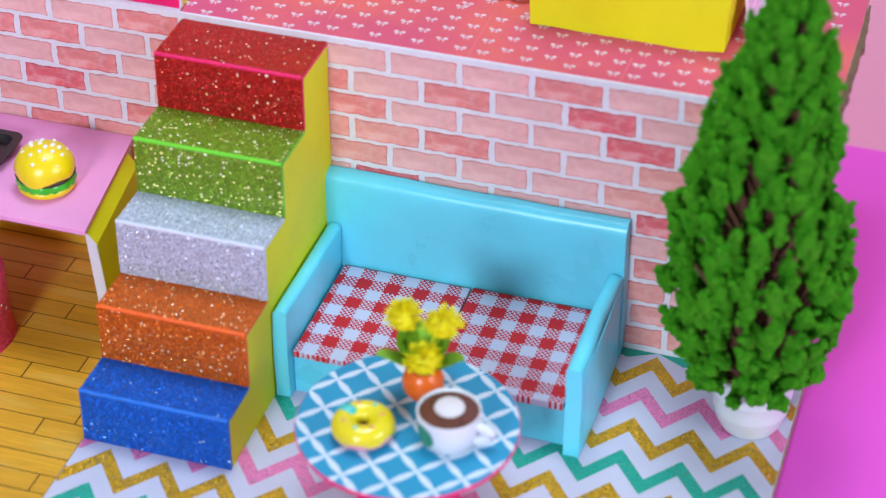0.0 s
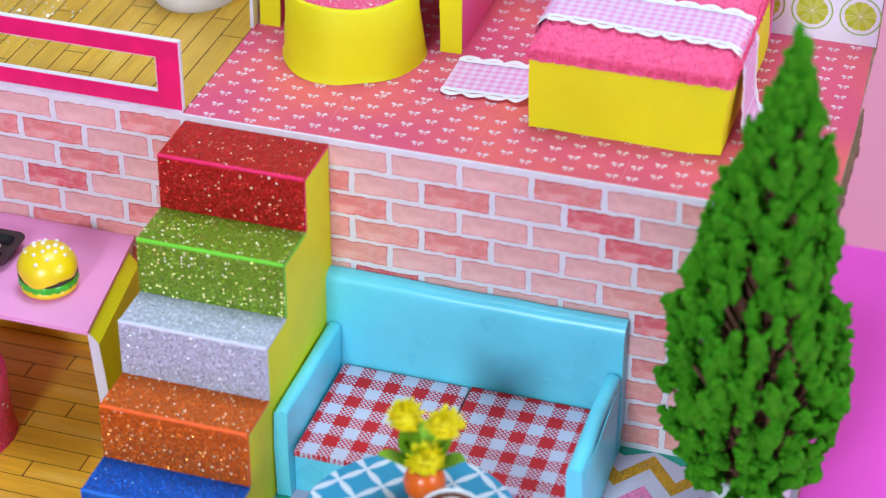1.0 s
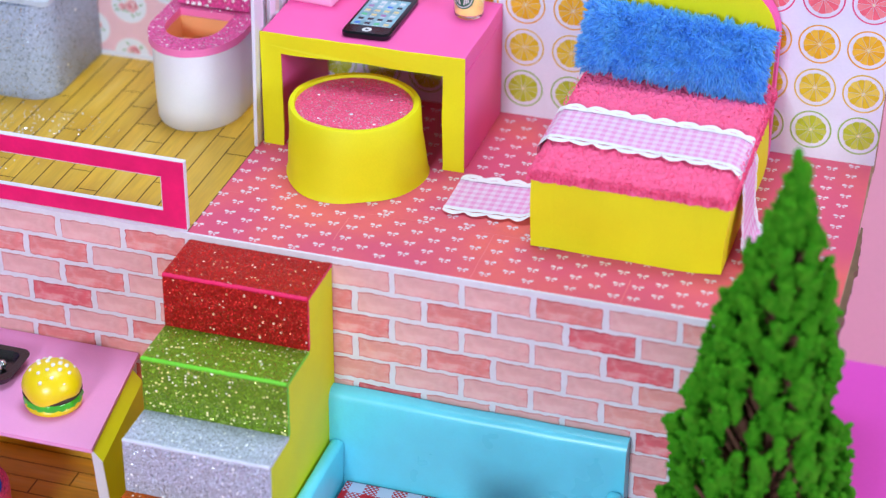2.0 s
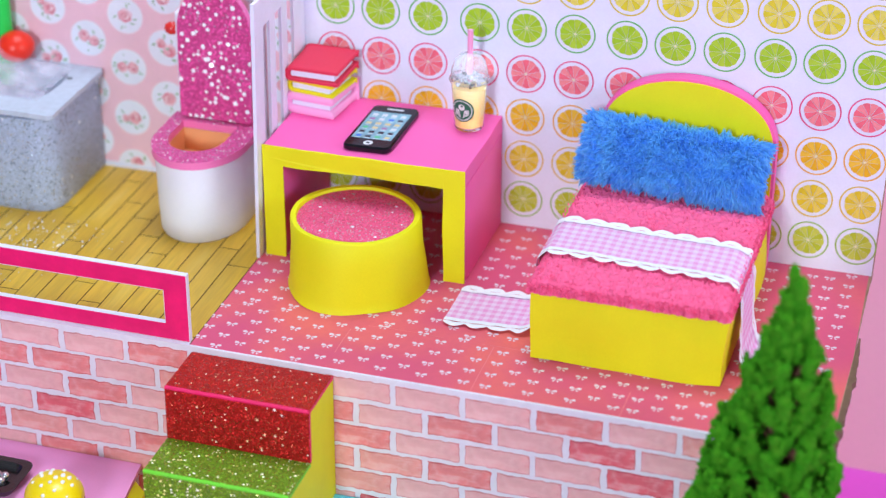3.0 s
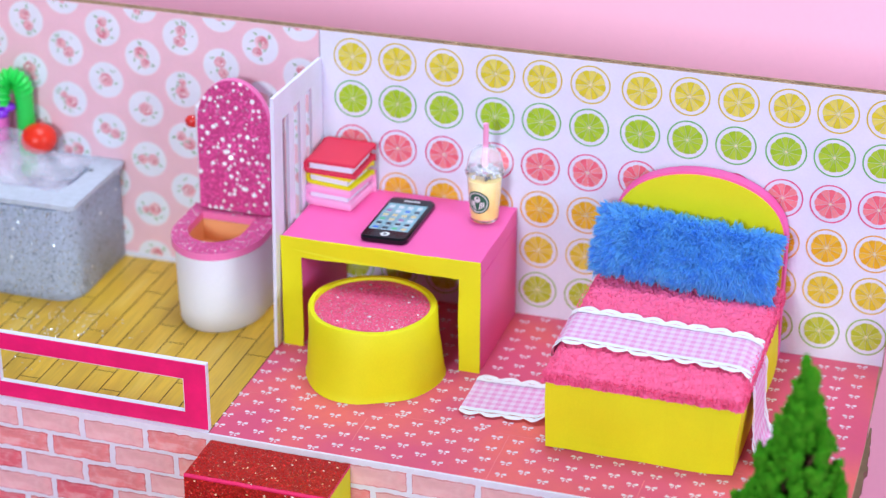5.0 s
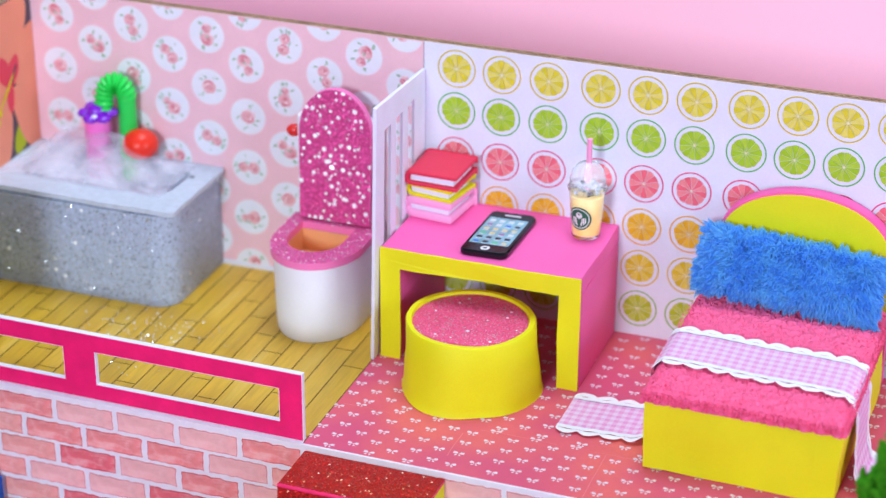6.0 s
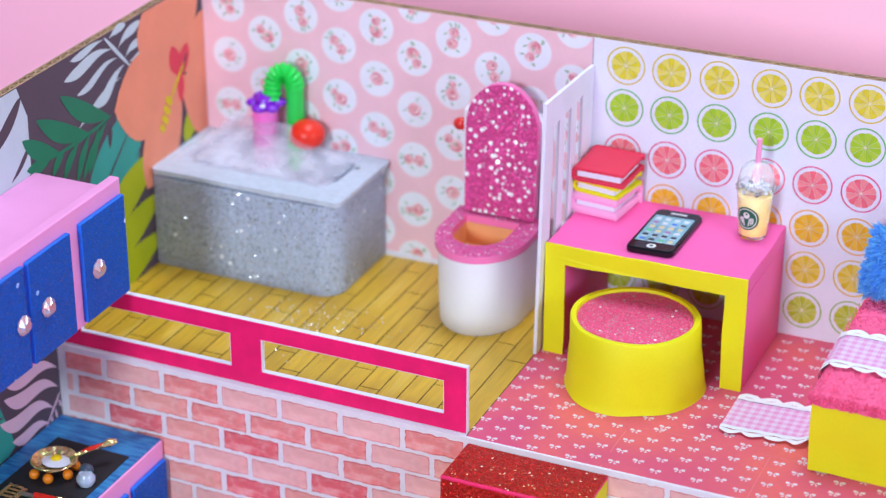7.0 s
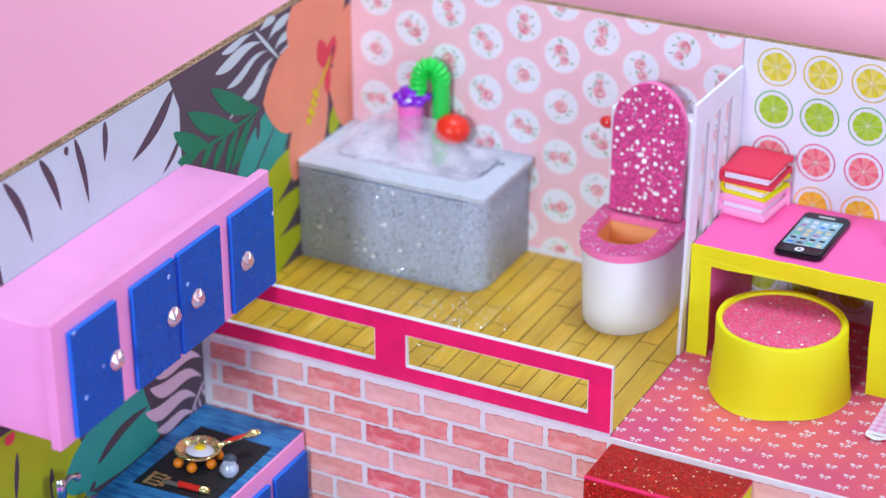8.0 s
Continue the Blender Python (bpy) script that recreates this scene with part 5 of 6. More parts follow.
    for _ in range(1500):
        # one lock: strands that grow towards a shared tip
        a, b = rr.uniform(-0.99, 0.99), rr.uniform(-0.98, 0.98)
        mid = Vector((a * hx, b * hy, swell(a, b)))
        lean = Vector((a ** 5 * 1.2, b ** 3 * 1.2 - 0.2, 0.7)) + noise.noise_vector(mid * 1.1) * 0.5 + 0.22 * Vector((rr.gauss(0, 1), rr.gauss(0, 1), 0))
        tip = mid + lean.normalized() * 0.5
        for _ in range(22):
            u, w = max(-1, min(1, a + rr.gauss(0, 0.032))), max(-1, min(1, b + rr.gauss(0, 0.085)))
            p = Vector((u * hx, w * hy, swell(u, w) - 0.02))
            spots.append((m @ p, m.to_3x3() @ (tip - p)))
    for vv in bm.verts:
        vv.co = m @ vv.co
    back = bmesh.ops.duplicate(bm, geom=bm.faces[:])
    for g in back["geom"]:
        if isinstance(g, bmesh.types.BMVert):
            q = m.inverted() @ g.co
            g.co = m @ Vector((q.x, q.y, -q.z * 0.5))
    part("pillow_core", bm, blue, pw, smooth=True)
    v, f = strands(spots, 0.4, 0.03, 0.2, seed=6, spread=0.1, steps=3)
    raw("plush", v, f, blue, pw)
    # ribbon across the bed
    rb = thing("ribbon", (36.4, 7.5, z1 + 0.6), "pink gingham ribbon with white lace edges laid across the bed", "ribbon")
    cloth = gingham("gingham_ribbon", srgb(240, 142, 208), 0.38)
    lace = plain("white_lace", srgb(244, 240, 248), 0.9, 0.05, 300, 900, 0.4)
    zt = z1 + 0.68
    # run of the ribbon: place across (x, z) and how far it swings in y
    run = [(28.55, H + 0.1, -0.25), (29.4, H + 0.08, -0.2), (30.6, H + 0.1, -0.15), (31.7, H + 0.12, -0.1), (32.25, H + 0.35, -0.1), (32.34, H + 1.6, 0.0), (32.36, z1 - 0.2, 0), (32.4, z1 + 0.4, 0.1), (32.75, zt, 0.15),
           (34.5, zt + 0.03, 0.1), (36.4, zt, 0.0), (38.4, zt + 0.02, -0.05), (39.9, zt, -0.1), (40.42, z1 + 0.45, -0.12), (40.62, z1 - 0.4, -0.15), (40.66, 14.0, -0.3), (40.75, 13.1, -0.6), (41.0, 12.5, -0.8), (41.3, H + 0.14, -0.9)]
    fine = []
    for i in range(len(run) - 1):
        for k in range(6):
            u = k / 6
            fine.append(tuple(run[i][q] + (run[i + 1][q] - run[i][q]) * u for q in range(3)))
    fine.append(run[-1])
    dist = [0.0]
    for a, b in zip(fine, fine[1:]):
        dist.append(dist[-1] + math.hypot(b[0] - a[0], b[1] - a[1]))
    bm = bmesh.new()
    uv = bm.loops.layers.uv.new("UVMap")
    nv = 8
    half = 1.22
    g = []
    for (x, z, sw), s in zip(fine, dist):
        g.append([bm.verts.new((x, 6.35 + sw - half + 2 * half * j / nv, z + 0.03 * noise.noise(Vector((s, j * 0.7, 3))))) for j in range(nv + 1)])
    for i in range(len(g) - 1):
        for j in range(nv):
            f = bm.faces.new((g[i][j], g[i + 1][j], g[i + 1][j + 1], g[i][j + 1]))
            for lp, (a, b) in zip(f.loops, ((i, j), (i + 1, j), (i + 1, j + 1), (i, j + 1))):
                lp[uv].uv = (dist[a], 2 * half * b / nv)
    part("gingham_band", bm, cloth, rb, "woven pink and white check", smooth=True)
    for sgn, nm in ((-1, "lace_edge"), (1, "lace_edge")):
        bm = bmesh.new()
        inn, out = [], []
        total = dist[-1]
        ns = int(total / 0.08)
        for k in range(ns + 1):
            s = total * k / ns
            i = max(q for q in range(len(dist)) if dist[q] <= s + 1e-6)
            i = min(i, len(dist) - 2)
            u = (s - dist[i]) / max(dist[i + 1] - dist[i], 1e-6)
            x, z, sw = (fine[i][q] + (fine[i + 1][q] - fine[i][q]) * u for q in range(3))
            swell = abs(math.sin(math.pi * s / 0.92))
            gap = 0.025 * max(0.0, swell - 0.55) / 0.45
            e = 6.35 + sw + sgn * half
            lift = z + 0.035 + 0.012 * math.sin(s * 9.0)
            inn.append([bm.verts.new((x, e + sgn * q, lift)) for q in (-0.12, 0.13 - gap)])
            out.append([bm.verts.new((x, e + sgn * q, lift - 0.01)) for q in (0.13 + gap, 0.2 + 0.27 * swell ** 0.7)])
        for k in range(ns):
            for strip in (inn, out):
                bm.faces.new((strip[k][0], strip[k + 1][0], strip[k + 1][1], strip[k][1]))
        for k in range(0, ns, 2):
            p, q = inn[k][0].co, inn[min(k + 1, ns)][0].co
            a = Vector((0, sgn * 0.04, 0.012))
            b = Vector((0, sgn * 0.15, 0.012))
            bm.faces.new([bm.verts.new(w) for w in (p + a, q + a, q + b, p + b)])
        part(nm, bm, lace, rb, "white scalloped lace")


bed()


def loose_glitter():
    rr = random.Random(77)
    verts, faces = [], []
    for _ in range(190):
        x, y = rr.gauss(9.3, 1.6), rr.gauss(6.4, 1.5)
        if x < 0.3 or x > 18 or y < 0.7 or y > 8.2:
            continue
        r = rr.uniform(0.014, 0.036)
        a, b = rr.gauss(-0.2, 0.25), rr.gauss(0.6, 0.25)
        k = len(verts)
        for q in range(6):
            u, w = r * math.cos(q * math.pi / 3), r * math.sin(q * math.pi / 3)
            verts.append((x + u, y + w, H + 0.06 + a * u + b * w))
        faces.append(tuple(range(k, k + 6)))
    holder = thing("loose_glitter", (8.2, 6.3, H), "loose silver glitter flakes spilled on the floor before the bathtub", "glitter", kind="stuff")
    raw("flake", verts, faces, plain("silver_flake", srgb(246, 246, 250), 0.15, 0.02, metal=0.35), holder, smooth=False)


loose_glitter()


# ---- lower rooms ----
def staircase():
    t = thing("staircase", (22.5, -5.9, 0), "five-step foam staircase, each step in another glitter colour", "staircase")
    x0, x1 = 19.54, 25.5
    ys = (-0.1, -2.8, -5.2, -7.3, -9.5, -11.6)
    zs = (11.95, 9.6, 7.2, 4.8, 2.35, 0.0)
    prof = [(ys[0], 0.0)]
    for i in range(5):
        prof += [(ys[i], zs[i] - 0.14), (ys[i + 1] + 0.14, zs[i] - 0.14)] if i == 0 else [(ys[i] + 0.14, zs[i] - 0.14), (ys[i + 1] + 0.14, zs[i] - 0.14)]
    prof += [(ys[5] + 0.14, 0.0)]
    part("core", prism(prof, "x", x0 + 0.1, x1 - 0.02), OLIVE, t, "yellow foam sides")
    prof2 = [(ys[0], 0.0)]
    for i in range(5):
        prof2 += [(ys[i] + (0.12 if i else 0), zs[i] - 0.13), (ys[i + 1] + 0.13, zs[i] - 0.13)]
    prof2 += [(ys[5] + 0.13, 0.0)]
    part("side_panel", prism(prof2, "x", x1 - 0.02, x1 + 0.02), OLIVE, t, "yellow foam side")
    cols = [((180, 30, 24), (236, 24, 96)), ((116, 150, 34), (112, 212, 44)), ((194, 200, 220), (214, 216, 232)), ((206, 92, 20), (246, 100, 24)), ((20, 92, 196), (20, 110, 214))]
    for i, (c, e) in enumerate(cols):
        tint = ((1.0, 0.3, 0.16, 1), (0.9, 1.0, 0.3, 1), (0.95, 0.95, 1.0, 1), (1.0, 0.62, 0.18, 1), (0.25, 0.6, 1.0, 1))[i]
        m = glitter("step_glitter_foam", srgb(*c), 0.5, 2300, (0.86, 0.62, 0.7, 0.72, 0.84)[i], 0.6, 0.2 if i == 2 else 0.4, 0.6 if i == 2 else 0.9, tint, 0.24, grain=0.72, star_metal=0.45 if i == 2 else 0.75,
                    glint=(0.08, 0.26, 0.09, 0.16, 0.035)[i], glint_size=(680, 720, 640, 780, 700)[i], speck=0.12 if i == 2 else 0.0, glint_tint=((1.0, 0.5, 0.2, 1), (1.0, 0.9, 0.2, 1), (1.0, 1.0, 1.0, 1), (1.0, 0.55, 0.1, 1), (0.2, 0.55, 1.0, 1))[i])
        yb, yf, zt, zb = ys[i], ys[i + 1], zs[i], zs[i + 1]
        r = 0.16
        sheet = [(yb, zt - 0.15), (yb, zt)]
        sheet += [(yf + r - r * math.sin(math.pi / 2 * k / 5), zt - r + r * math.cos(math.pi / 2 * k / 5)) for k in range(6)]
        sheet += [(yf - 0.05, zb + 0.01), (yf + 0.12, zb + 0.01), (yf + 0.15, zt - 0.15)]
        bare = plain("foam_edge", srgb(*e), 0.5, 0.08)
        step = part("step", prism(sheet, "x", x0, x1 + 0.03, None, 1, 0), [m, bare], t, ("red", "green", "silver", "orange", "blue")[i] + " glitter foam step")
        n = 40
        pts = [(x0 + (x1 - x0) * k / n, yf + 0.06 + 0.015 * noise.noise(Vector((k * 0.4, i, 0))), zt - 0.055 + 0.02 * noise.noise(Vector((k * 0.3, i, 5)))) for k in range(n + 1)]
        part("edge_strip", tube(pts, 0.085, 8), bare, step, "bare foam edge", smooth=True)


staircase()


def sofa():
    t = thing("sofa", (31.6, -3.6, 0), "aqua paper sofa against the brick wall", "sofa")
    back = [(-0.12, 0), (-0.12, 6.26), (-0.2, 6.36), (-0.55, 6.36), (-0.76, 6.2), (-0.85, 5.9), (-0.85, 0)]
    part("backrest", wobble(prism(back, "x", 25.45, 37.72), 0.07, 0.35, 7, 3.0), AQUA, t, smooth=True)
    for x0, x1 in ((25.58, 26.14), (37.08, 37.68)):
        r = (x1 - x0) / 2
        prof = [(x0, 0), (x1, 0)] + [(x0 + r + r * math.cos(math.pi * k / 8), 4.15 - r * 0.7 + r * 0.7 * math.sin(math.pi * k / 8)) for k in range(9)]
        bm = wobble(prism(prof, "y", -7.05, -0.9), 0.07, 0.4, 6, x0)
        part("armrest", bm, AQUA, t, smooth=True)
    part("paper_flap", wobble(box(37.70, 37.735, -6.6, -1.2, 0.05, 3.7), 0.04, 0.5, 6, 37.0), AQUA, t, "loose aqua paper flap")
    part("seat", wobble(box(26.14, 37.08, -6.55, -0.9, 0, 1.86, 0.06), 0.04, 0.5, 4, 5.0), AQUA, t)
    for x0, x1, tilt, dx, dy in ((26.25, 31.6, 0.0, -0.295, 0.64), (31.68, 36.98, 0.1, -0.04, 0.35)):
        c = thing("seat_cushion", ((x0 + x1) / 2, -3.9, 1.9), "red and white checked flat cushion on the sofa seat", "cushion", "sofa cushions")
        bm = box(x0, x1, -6.85, -0.95, 1.91, 2.2 + tilt * 0.6, 0.06, None, 2)
        part("cushion_pad", bm, check_print(dx, dy), c)


def check_print(dx, dy):
    """Red and white picnic check with a dotted half-tone, set off by dx, dy from the cushion's middle (centimetres)."""
    t = Tree("red_check_print")
    x, y, _ = t.sep()
    px, py = 0.0119, 0.0130
    wob = t.math("MULTIPLY", t.math("SUBTRACT", t.noise(1400, 1), 0.5), 0.14)
    u = t.math("ADD", t.math("FRACT", t.math("MULTIPLY_ADD", x, 1 / px, 100.25 - dx * S / px)), wob)
    w = t.math("ADD", t.math("FRACT", t.math("MULTIPLY_ADD", y, 1 / py, 100.25 - dy * S / py)), wob)
    su = t.math("LESS_THAN", u, 0.5)
    sw = t.math("LESS_THAN", w, 0.5)
    both = t.math("MULTIPLY", su, sw)
    one = t.math("SUBTRACT", t.math("ADD", su, sw), t.math("MULTIPLY", both, 2.0))
    a = t.math("SINE", t.math("MULTIPLY", t.math("ADD", x, y), 3000.0))
    b = t.math("SINE", t.math("MULTIPLY", t.math("SUBTRACT", x, y), 3000.0))
    dots = t.math("GREATER_THAN", t.math("ADD", a, b), -0.12)
    k = t.math("ADD", both, t.math("MULTIPLY", one, dots))
    col = t.mix(k, srgb(188, 192, 215), srgb(188, 8, 24))
    t.bump(t.noise(700, 2), 0.1, 0.0003)
    return t.done(col, 0.6)


sofa()


def lattice_print():
    """Blue ground with white lens-shaped lattice lines."""
    t = Tree("blue_lattice_print")
    pos = t.t.nodes.new("ShaderNodeNewGeometry").outputs["Position"]
    x, y, _ = t.node("ShaderNodeSeparateXYZ", Vector=pos).outputs
    p = 0.0116
    th = radians(48)
    u = t.math("ADD", t.math("MULTIPLY", x, math.cos(th) / p), t.math("MULTIPLY", y, math.sin(th) / p))
    w = t.math("SUBTRACT", t.math("MULTIPLY", y, math.cos(th) / p), t.math("MULTIPLY", x, math.sin(th) / p))
    du = t.math("ABSOLUTE", t.math("SUBTRACT", t.math("FRACT", t.math("ADD", u, 100.0)), 0.5))
    dw = t.math("ABSOLUTE", t.math("SUBTRACT", t.math("FRACT", t.math("ADD", w, 100.0)), 0.5))
    lu = t.math("LESS_THAN", du, t.math("MULTIPLY_ADD", t.math("ABSOLUTE", t.math("SINE", t.math("MULTIPLY", t.math("SUBTRACT", t.math("FRACT", t.math("ADD", w, 100.0)), 0.5), math.pi))), 0.085, 0.03))
    lw = t.math("LESS_THAN", dw, t.math("MULTIPLY_ADD", t.math("ABSOLUTE", t.math("SINE", t.math("MULTIPLY", t.math("SUBTRACT", t.math("FRACT", t.math("ADD", u, 100.0)), 0.5), math.pi))), 0.085, 0.03))
    col = t.mix(t.math("MAXIMUM", lu, lw), srgb(30, 146, 187), srgb(210, 222, 236))
    return t.done(col, 0.5)


def round_table():
    t = thing("round_table", (32.45, -11.45, 0), "round table with a blue and white lattice top and pink edge", "table")
    c = (32.45, -11.45)
    part("tabletop", lathe([(0, 3.78), (4.0, 3.78), (4.02, 3.84), (4.02, 3.94), (3.98, 3.97)], c, 80), plain("pink_rim", srgb(238, 50, 120), 0.5, 0.06), t, "hot pink rim", smooth=True)
    part("top_paper", lathe([(3.99, 3.972), (3.95, 4.0), (0, 4.0)], c, 80), lattice_print(), t, "blue and white lattice paper")
    part("pedestal", lathe([(0, 0), (1.9, 0), (1.9, 0.2), (0.5, 0.5), (0.42, 3.3), (1.2, 3.78), (0, 3.78)], c, 32), plain("pedestal_pink", srgb(238, 60, 130), 0.5, 0.06), t, smooth=True)


round_table()


def donut():
    t = thing("donut", (31.2, -12.6, 4.0), "toy donut with yellow icing on a pink base", "donut")
    def ring(cz, rr_, r, flat, lo, hi, wob=0.0):
        bm = bmesh.new()
        n, m = 44, 18
        g = []
        for i in range(n):
            a = 2 * math.pi * i / n
            row = []
            for j in range(m):
                b = lo + (hi - lo) * j / (m - 1)
                k = r * (1 + (wob * math.sin(a * 7) if j in (0, m - 1) else 0))
                row.append(bm.verts.new((31.2 + (rr_ + k * math.cos(b)) * math.cos(a), -12.6 + (rr_ + k * math.cos(b)) * math.sin(a), cz + flat * k * math.sin(b) - (0.08 * math.sin(a * 6 + 1) if wob and j in (0, m - 1) else 0))))
            g.append(row)
        for i in range(n):
            for j in range(m - 1):
                bm.faces.new((g[i][j], g[(i + 1) % n][j], g[(i + 1) % n][j + 1], g[i][j + 1]))
        return bm
    part("dough", ring(4.42, 0.68, 0.44, 0.95, 0, 2 * math.pi), plain("pink_clay", srgb(250, 160, 180), 0.45, 0.06), t, "pink base", smooth=True)
    part("icing", ring(4.47, 0.68, 0.46, 0.98, -0.15, math.pi + 0.15, 0.05), plain("yellow_icing", srgb(236, 214, 30), 0.2, 0.06, spec=0.7), t, "glossy yellow icing", smooth=True)
    part("icing_blot", ball((30.55, -12.35, 4.78), 0.36, 2, None, 0, (1, 1, 0.5), 0.2), plain("teal_icing", srgb(80, 200, 190), 0.25, 0.06), t, "teal blob", smooth=True)
    for i in range(7):
        a = 0.4 + 0.85 * i
        part("sprinkle", ball((31.2 + 0.7 * math.cos(a), -12.6 + 0.7 * math.sin(a), 4.9), 0.09, 1), plain("sprinkle_clay", srgb(*((240, 140, 120), (110, 210, 200))[i % 2]), 0.4), t, smooth=True)


donut()


def coffee():
    c = (34.12, -11.85)
    t = thing("coffee_cup", (*c, 4.0), "white toy cup of coffee with foam on the round table", "cup")
    white = plain("white_glaze", srgb(226, 230, 236), 0.25, 0.03, spec=0.6)
    part("cup", lathe([(0, 4.0), (0.9, 4.0), (1.0, 4.08), (1.1, 4.5), (1.16, 5.3), (1.13, 5.36), (1.08, 5.34), (1.05, 5.22), (0, 5.2)], c, 40), white, t, smooth=True)
    part("coffee", lathe([(1.06, 5.25), (0.6, 5.28), (0, 5.28)], c, 32), plain("coffee_brown", srgb(104, 58, 46), 0.3, 0.25, 300), t, "brown coffee", smooth=True)
    part("foam", lathe([(0.55, 5.28), (0.5, 5.38), (0.3, 5.44), (0, 5.45)], (34.1, -11.7), 26), plain("milk_foam", srgb(226, 218, 222), 0.5, 0.08), t, "white foam heart of the coffee", smooth=True)
    pts = [(c[0] + 1.0 + 0.55 * math.sin(math.pi * i / 12), c[1] - 0.2 + 0.1 * math.sin(math.pi * i / 12), 5.02 - 0.7 * i / 12) for i in range(13)]
    part("handle", tube(pts, 0.2, 12), white, t, smooth=True)
    bm = ringed_disc((0, 0, 4.7), 0.46)
    for v in bm.verts:
        r = 1.04 + 0.1 * (v.co.z - 4.2) + 0.03
        a = v.co.x / r - 0.62
        v.co = Vector((c[0] + r * math.sin(a), c[1] - r * math.cos(a), v.co.z))
    part("round_badge", bm, plain("green_cup_print", srgb(46, 140, 104), 0.35, 0.05), t, "green badge")


coffee()


def vase():
    t = thing("flower_vase", (32.5, -9.8, 4.0), "orange round vase with three yellow flowers on the table", "vase")
    part("pot", lathe([(0, 4.0), (0.5, 4.0), (0.72, 4.3), (0.78, 4.65), (0.66, 5.05), (0.5, 5.2), (0.44, 5.1), (0, 5.0)], (32.5, -9.8), 28), plain("orange_glaze", srgb(252, 110, 16), 0.3, 0.05, spec=0.6), t, "glossy orange pot", smooth=True)
    leaf_m = plain("lime_leaf_plastic", srgb(138, 190, 40), 0.5, 0.15, 150)
    yel = plain("yellow_petal", srgb(242, 228, 20), 0.6, 0.1, 200)
    rr = random.Random(12)
    heads = [(31.75, -9.6, 7.15), (33.2, -9.65, 7.2), (32.8, -10.6, 6.2)]
    for h in heads:
        part("stem", tube([(32.5, -9.8, 5.1), ((32.5 + h[0]) / 2, (-9.8 + h[1]) / 2, 5.8), h], 0.08, 8), leaf_m, t, smooth=True)
        bm = bmesh.new()
        for k in range(150):
            a = rr.uniform(0, 6.28)
            el = rr.uniform(-0.25, 1.5)
            d = Vector((math.cos(a) * math.cos(el), math.sin(a) * math.cos(el) - 0.25, math.sin(el))).normalized()
            ln = rr.uniform(0.62, 0.86)
            s = d.cross(Vector((0, 0, 1))).normalized() * 0.075
            p = Vector(h)
            quad_fill(bm, [p - s * 0.4, p + d * ln * 0.75 - s, p + d * ln, p + d * ln * 0.75 + s, p + s * 0.4])
        ball(h, 0.52, 2, bm)
        part("blossom", bm, yel, t, "yellow many-petalled blossom")
    for k in range(16):
        a = 2 * math.pi * k / 16 + rr.uniform(-0.2, 0.2)
        el = rr.uniform(0.65, 1.3)
        d = Vector((math.cos(a) * math.cos(el), math.sin(a) * math.cos(el), math.sin(el)))
        s = d.cross(Vector((0, 0, 1))).normalized()
        up = s.cross(d)
        ln, w = rr.uniform(1.6, 2.3), rr.uniform(0.48, 0.7)
        p0 = Vector((32.5, -9.8, 5.1)) + d * 0.2
        bm = bmesh.new()
        rows = []
        for i in range(7):
            u = i / 6
            ww = w * math.sin(math.pi * min(0.04 + u * 0.96, 0.985)) ** 0.7
            q = p0 + d * ln * u - Vector((0, 0, 0.35 * u * u))
            rows.append([bm.verts.new(q - s * ww + up * 0.08), bm.verts.new(q), bm.verts.new(q + s * ww + up * 0.08)])
        for i in range(6):
            for j in range(2):
                bm.faces.new((rows[i][j], rows[i][j + 1], rows[i + 1][j + 1], rows[i + 1][j]))
        part("leaf", bm, leaf_m, t, smooth=True)


vase()


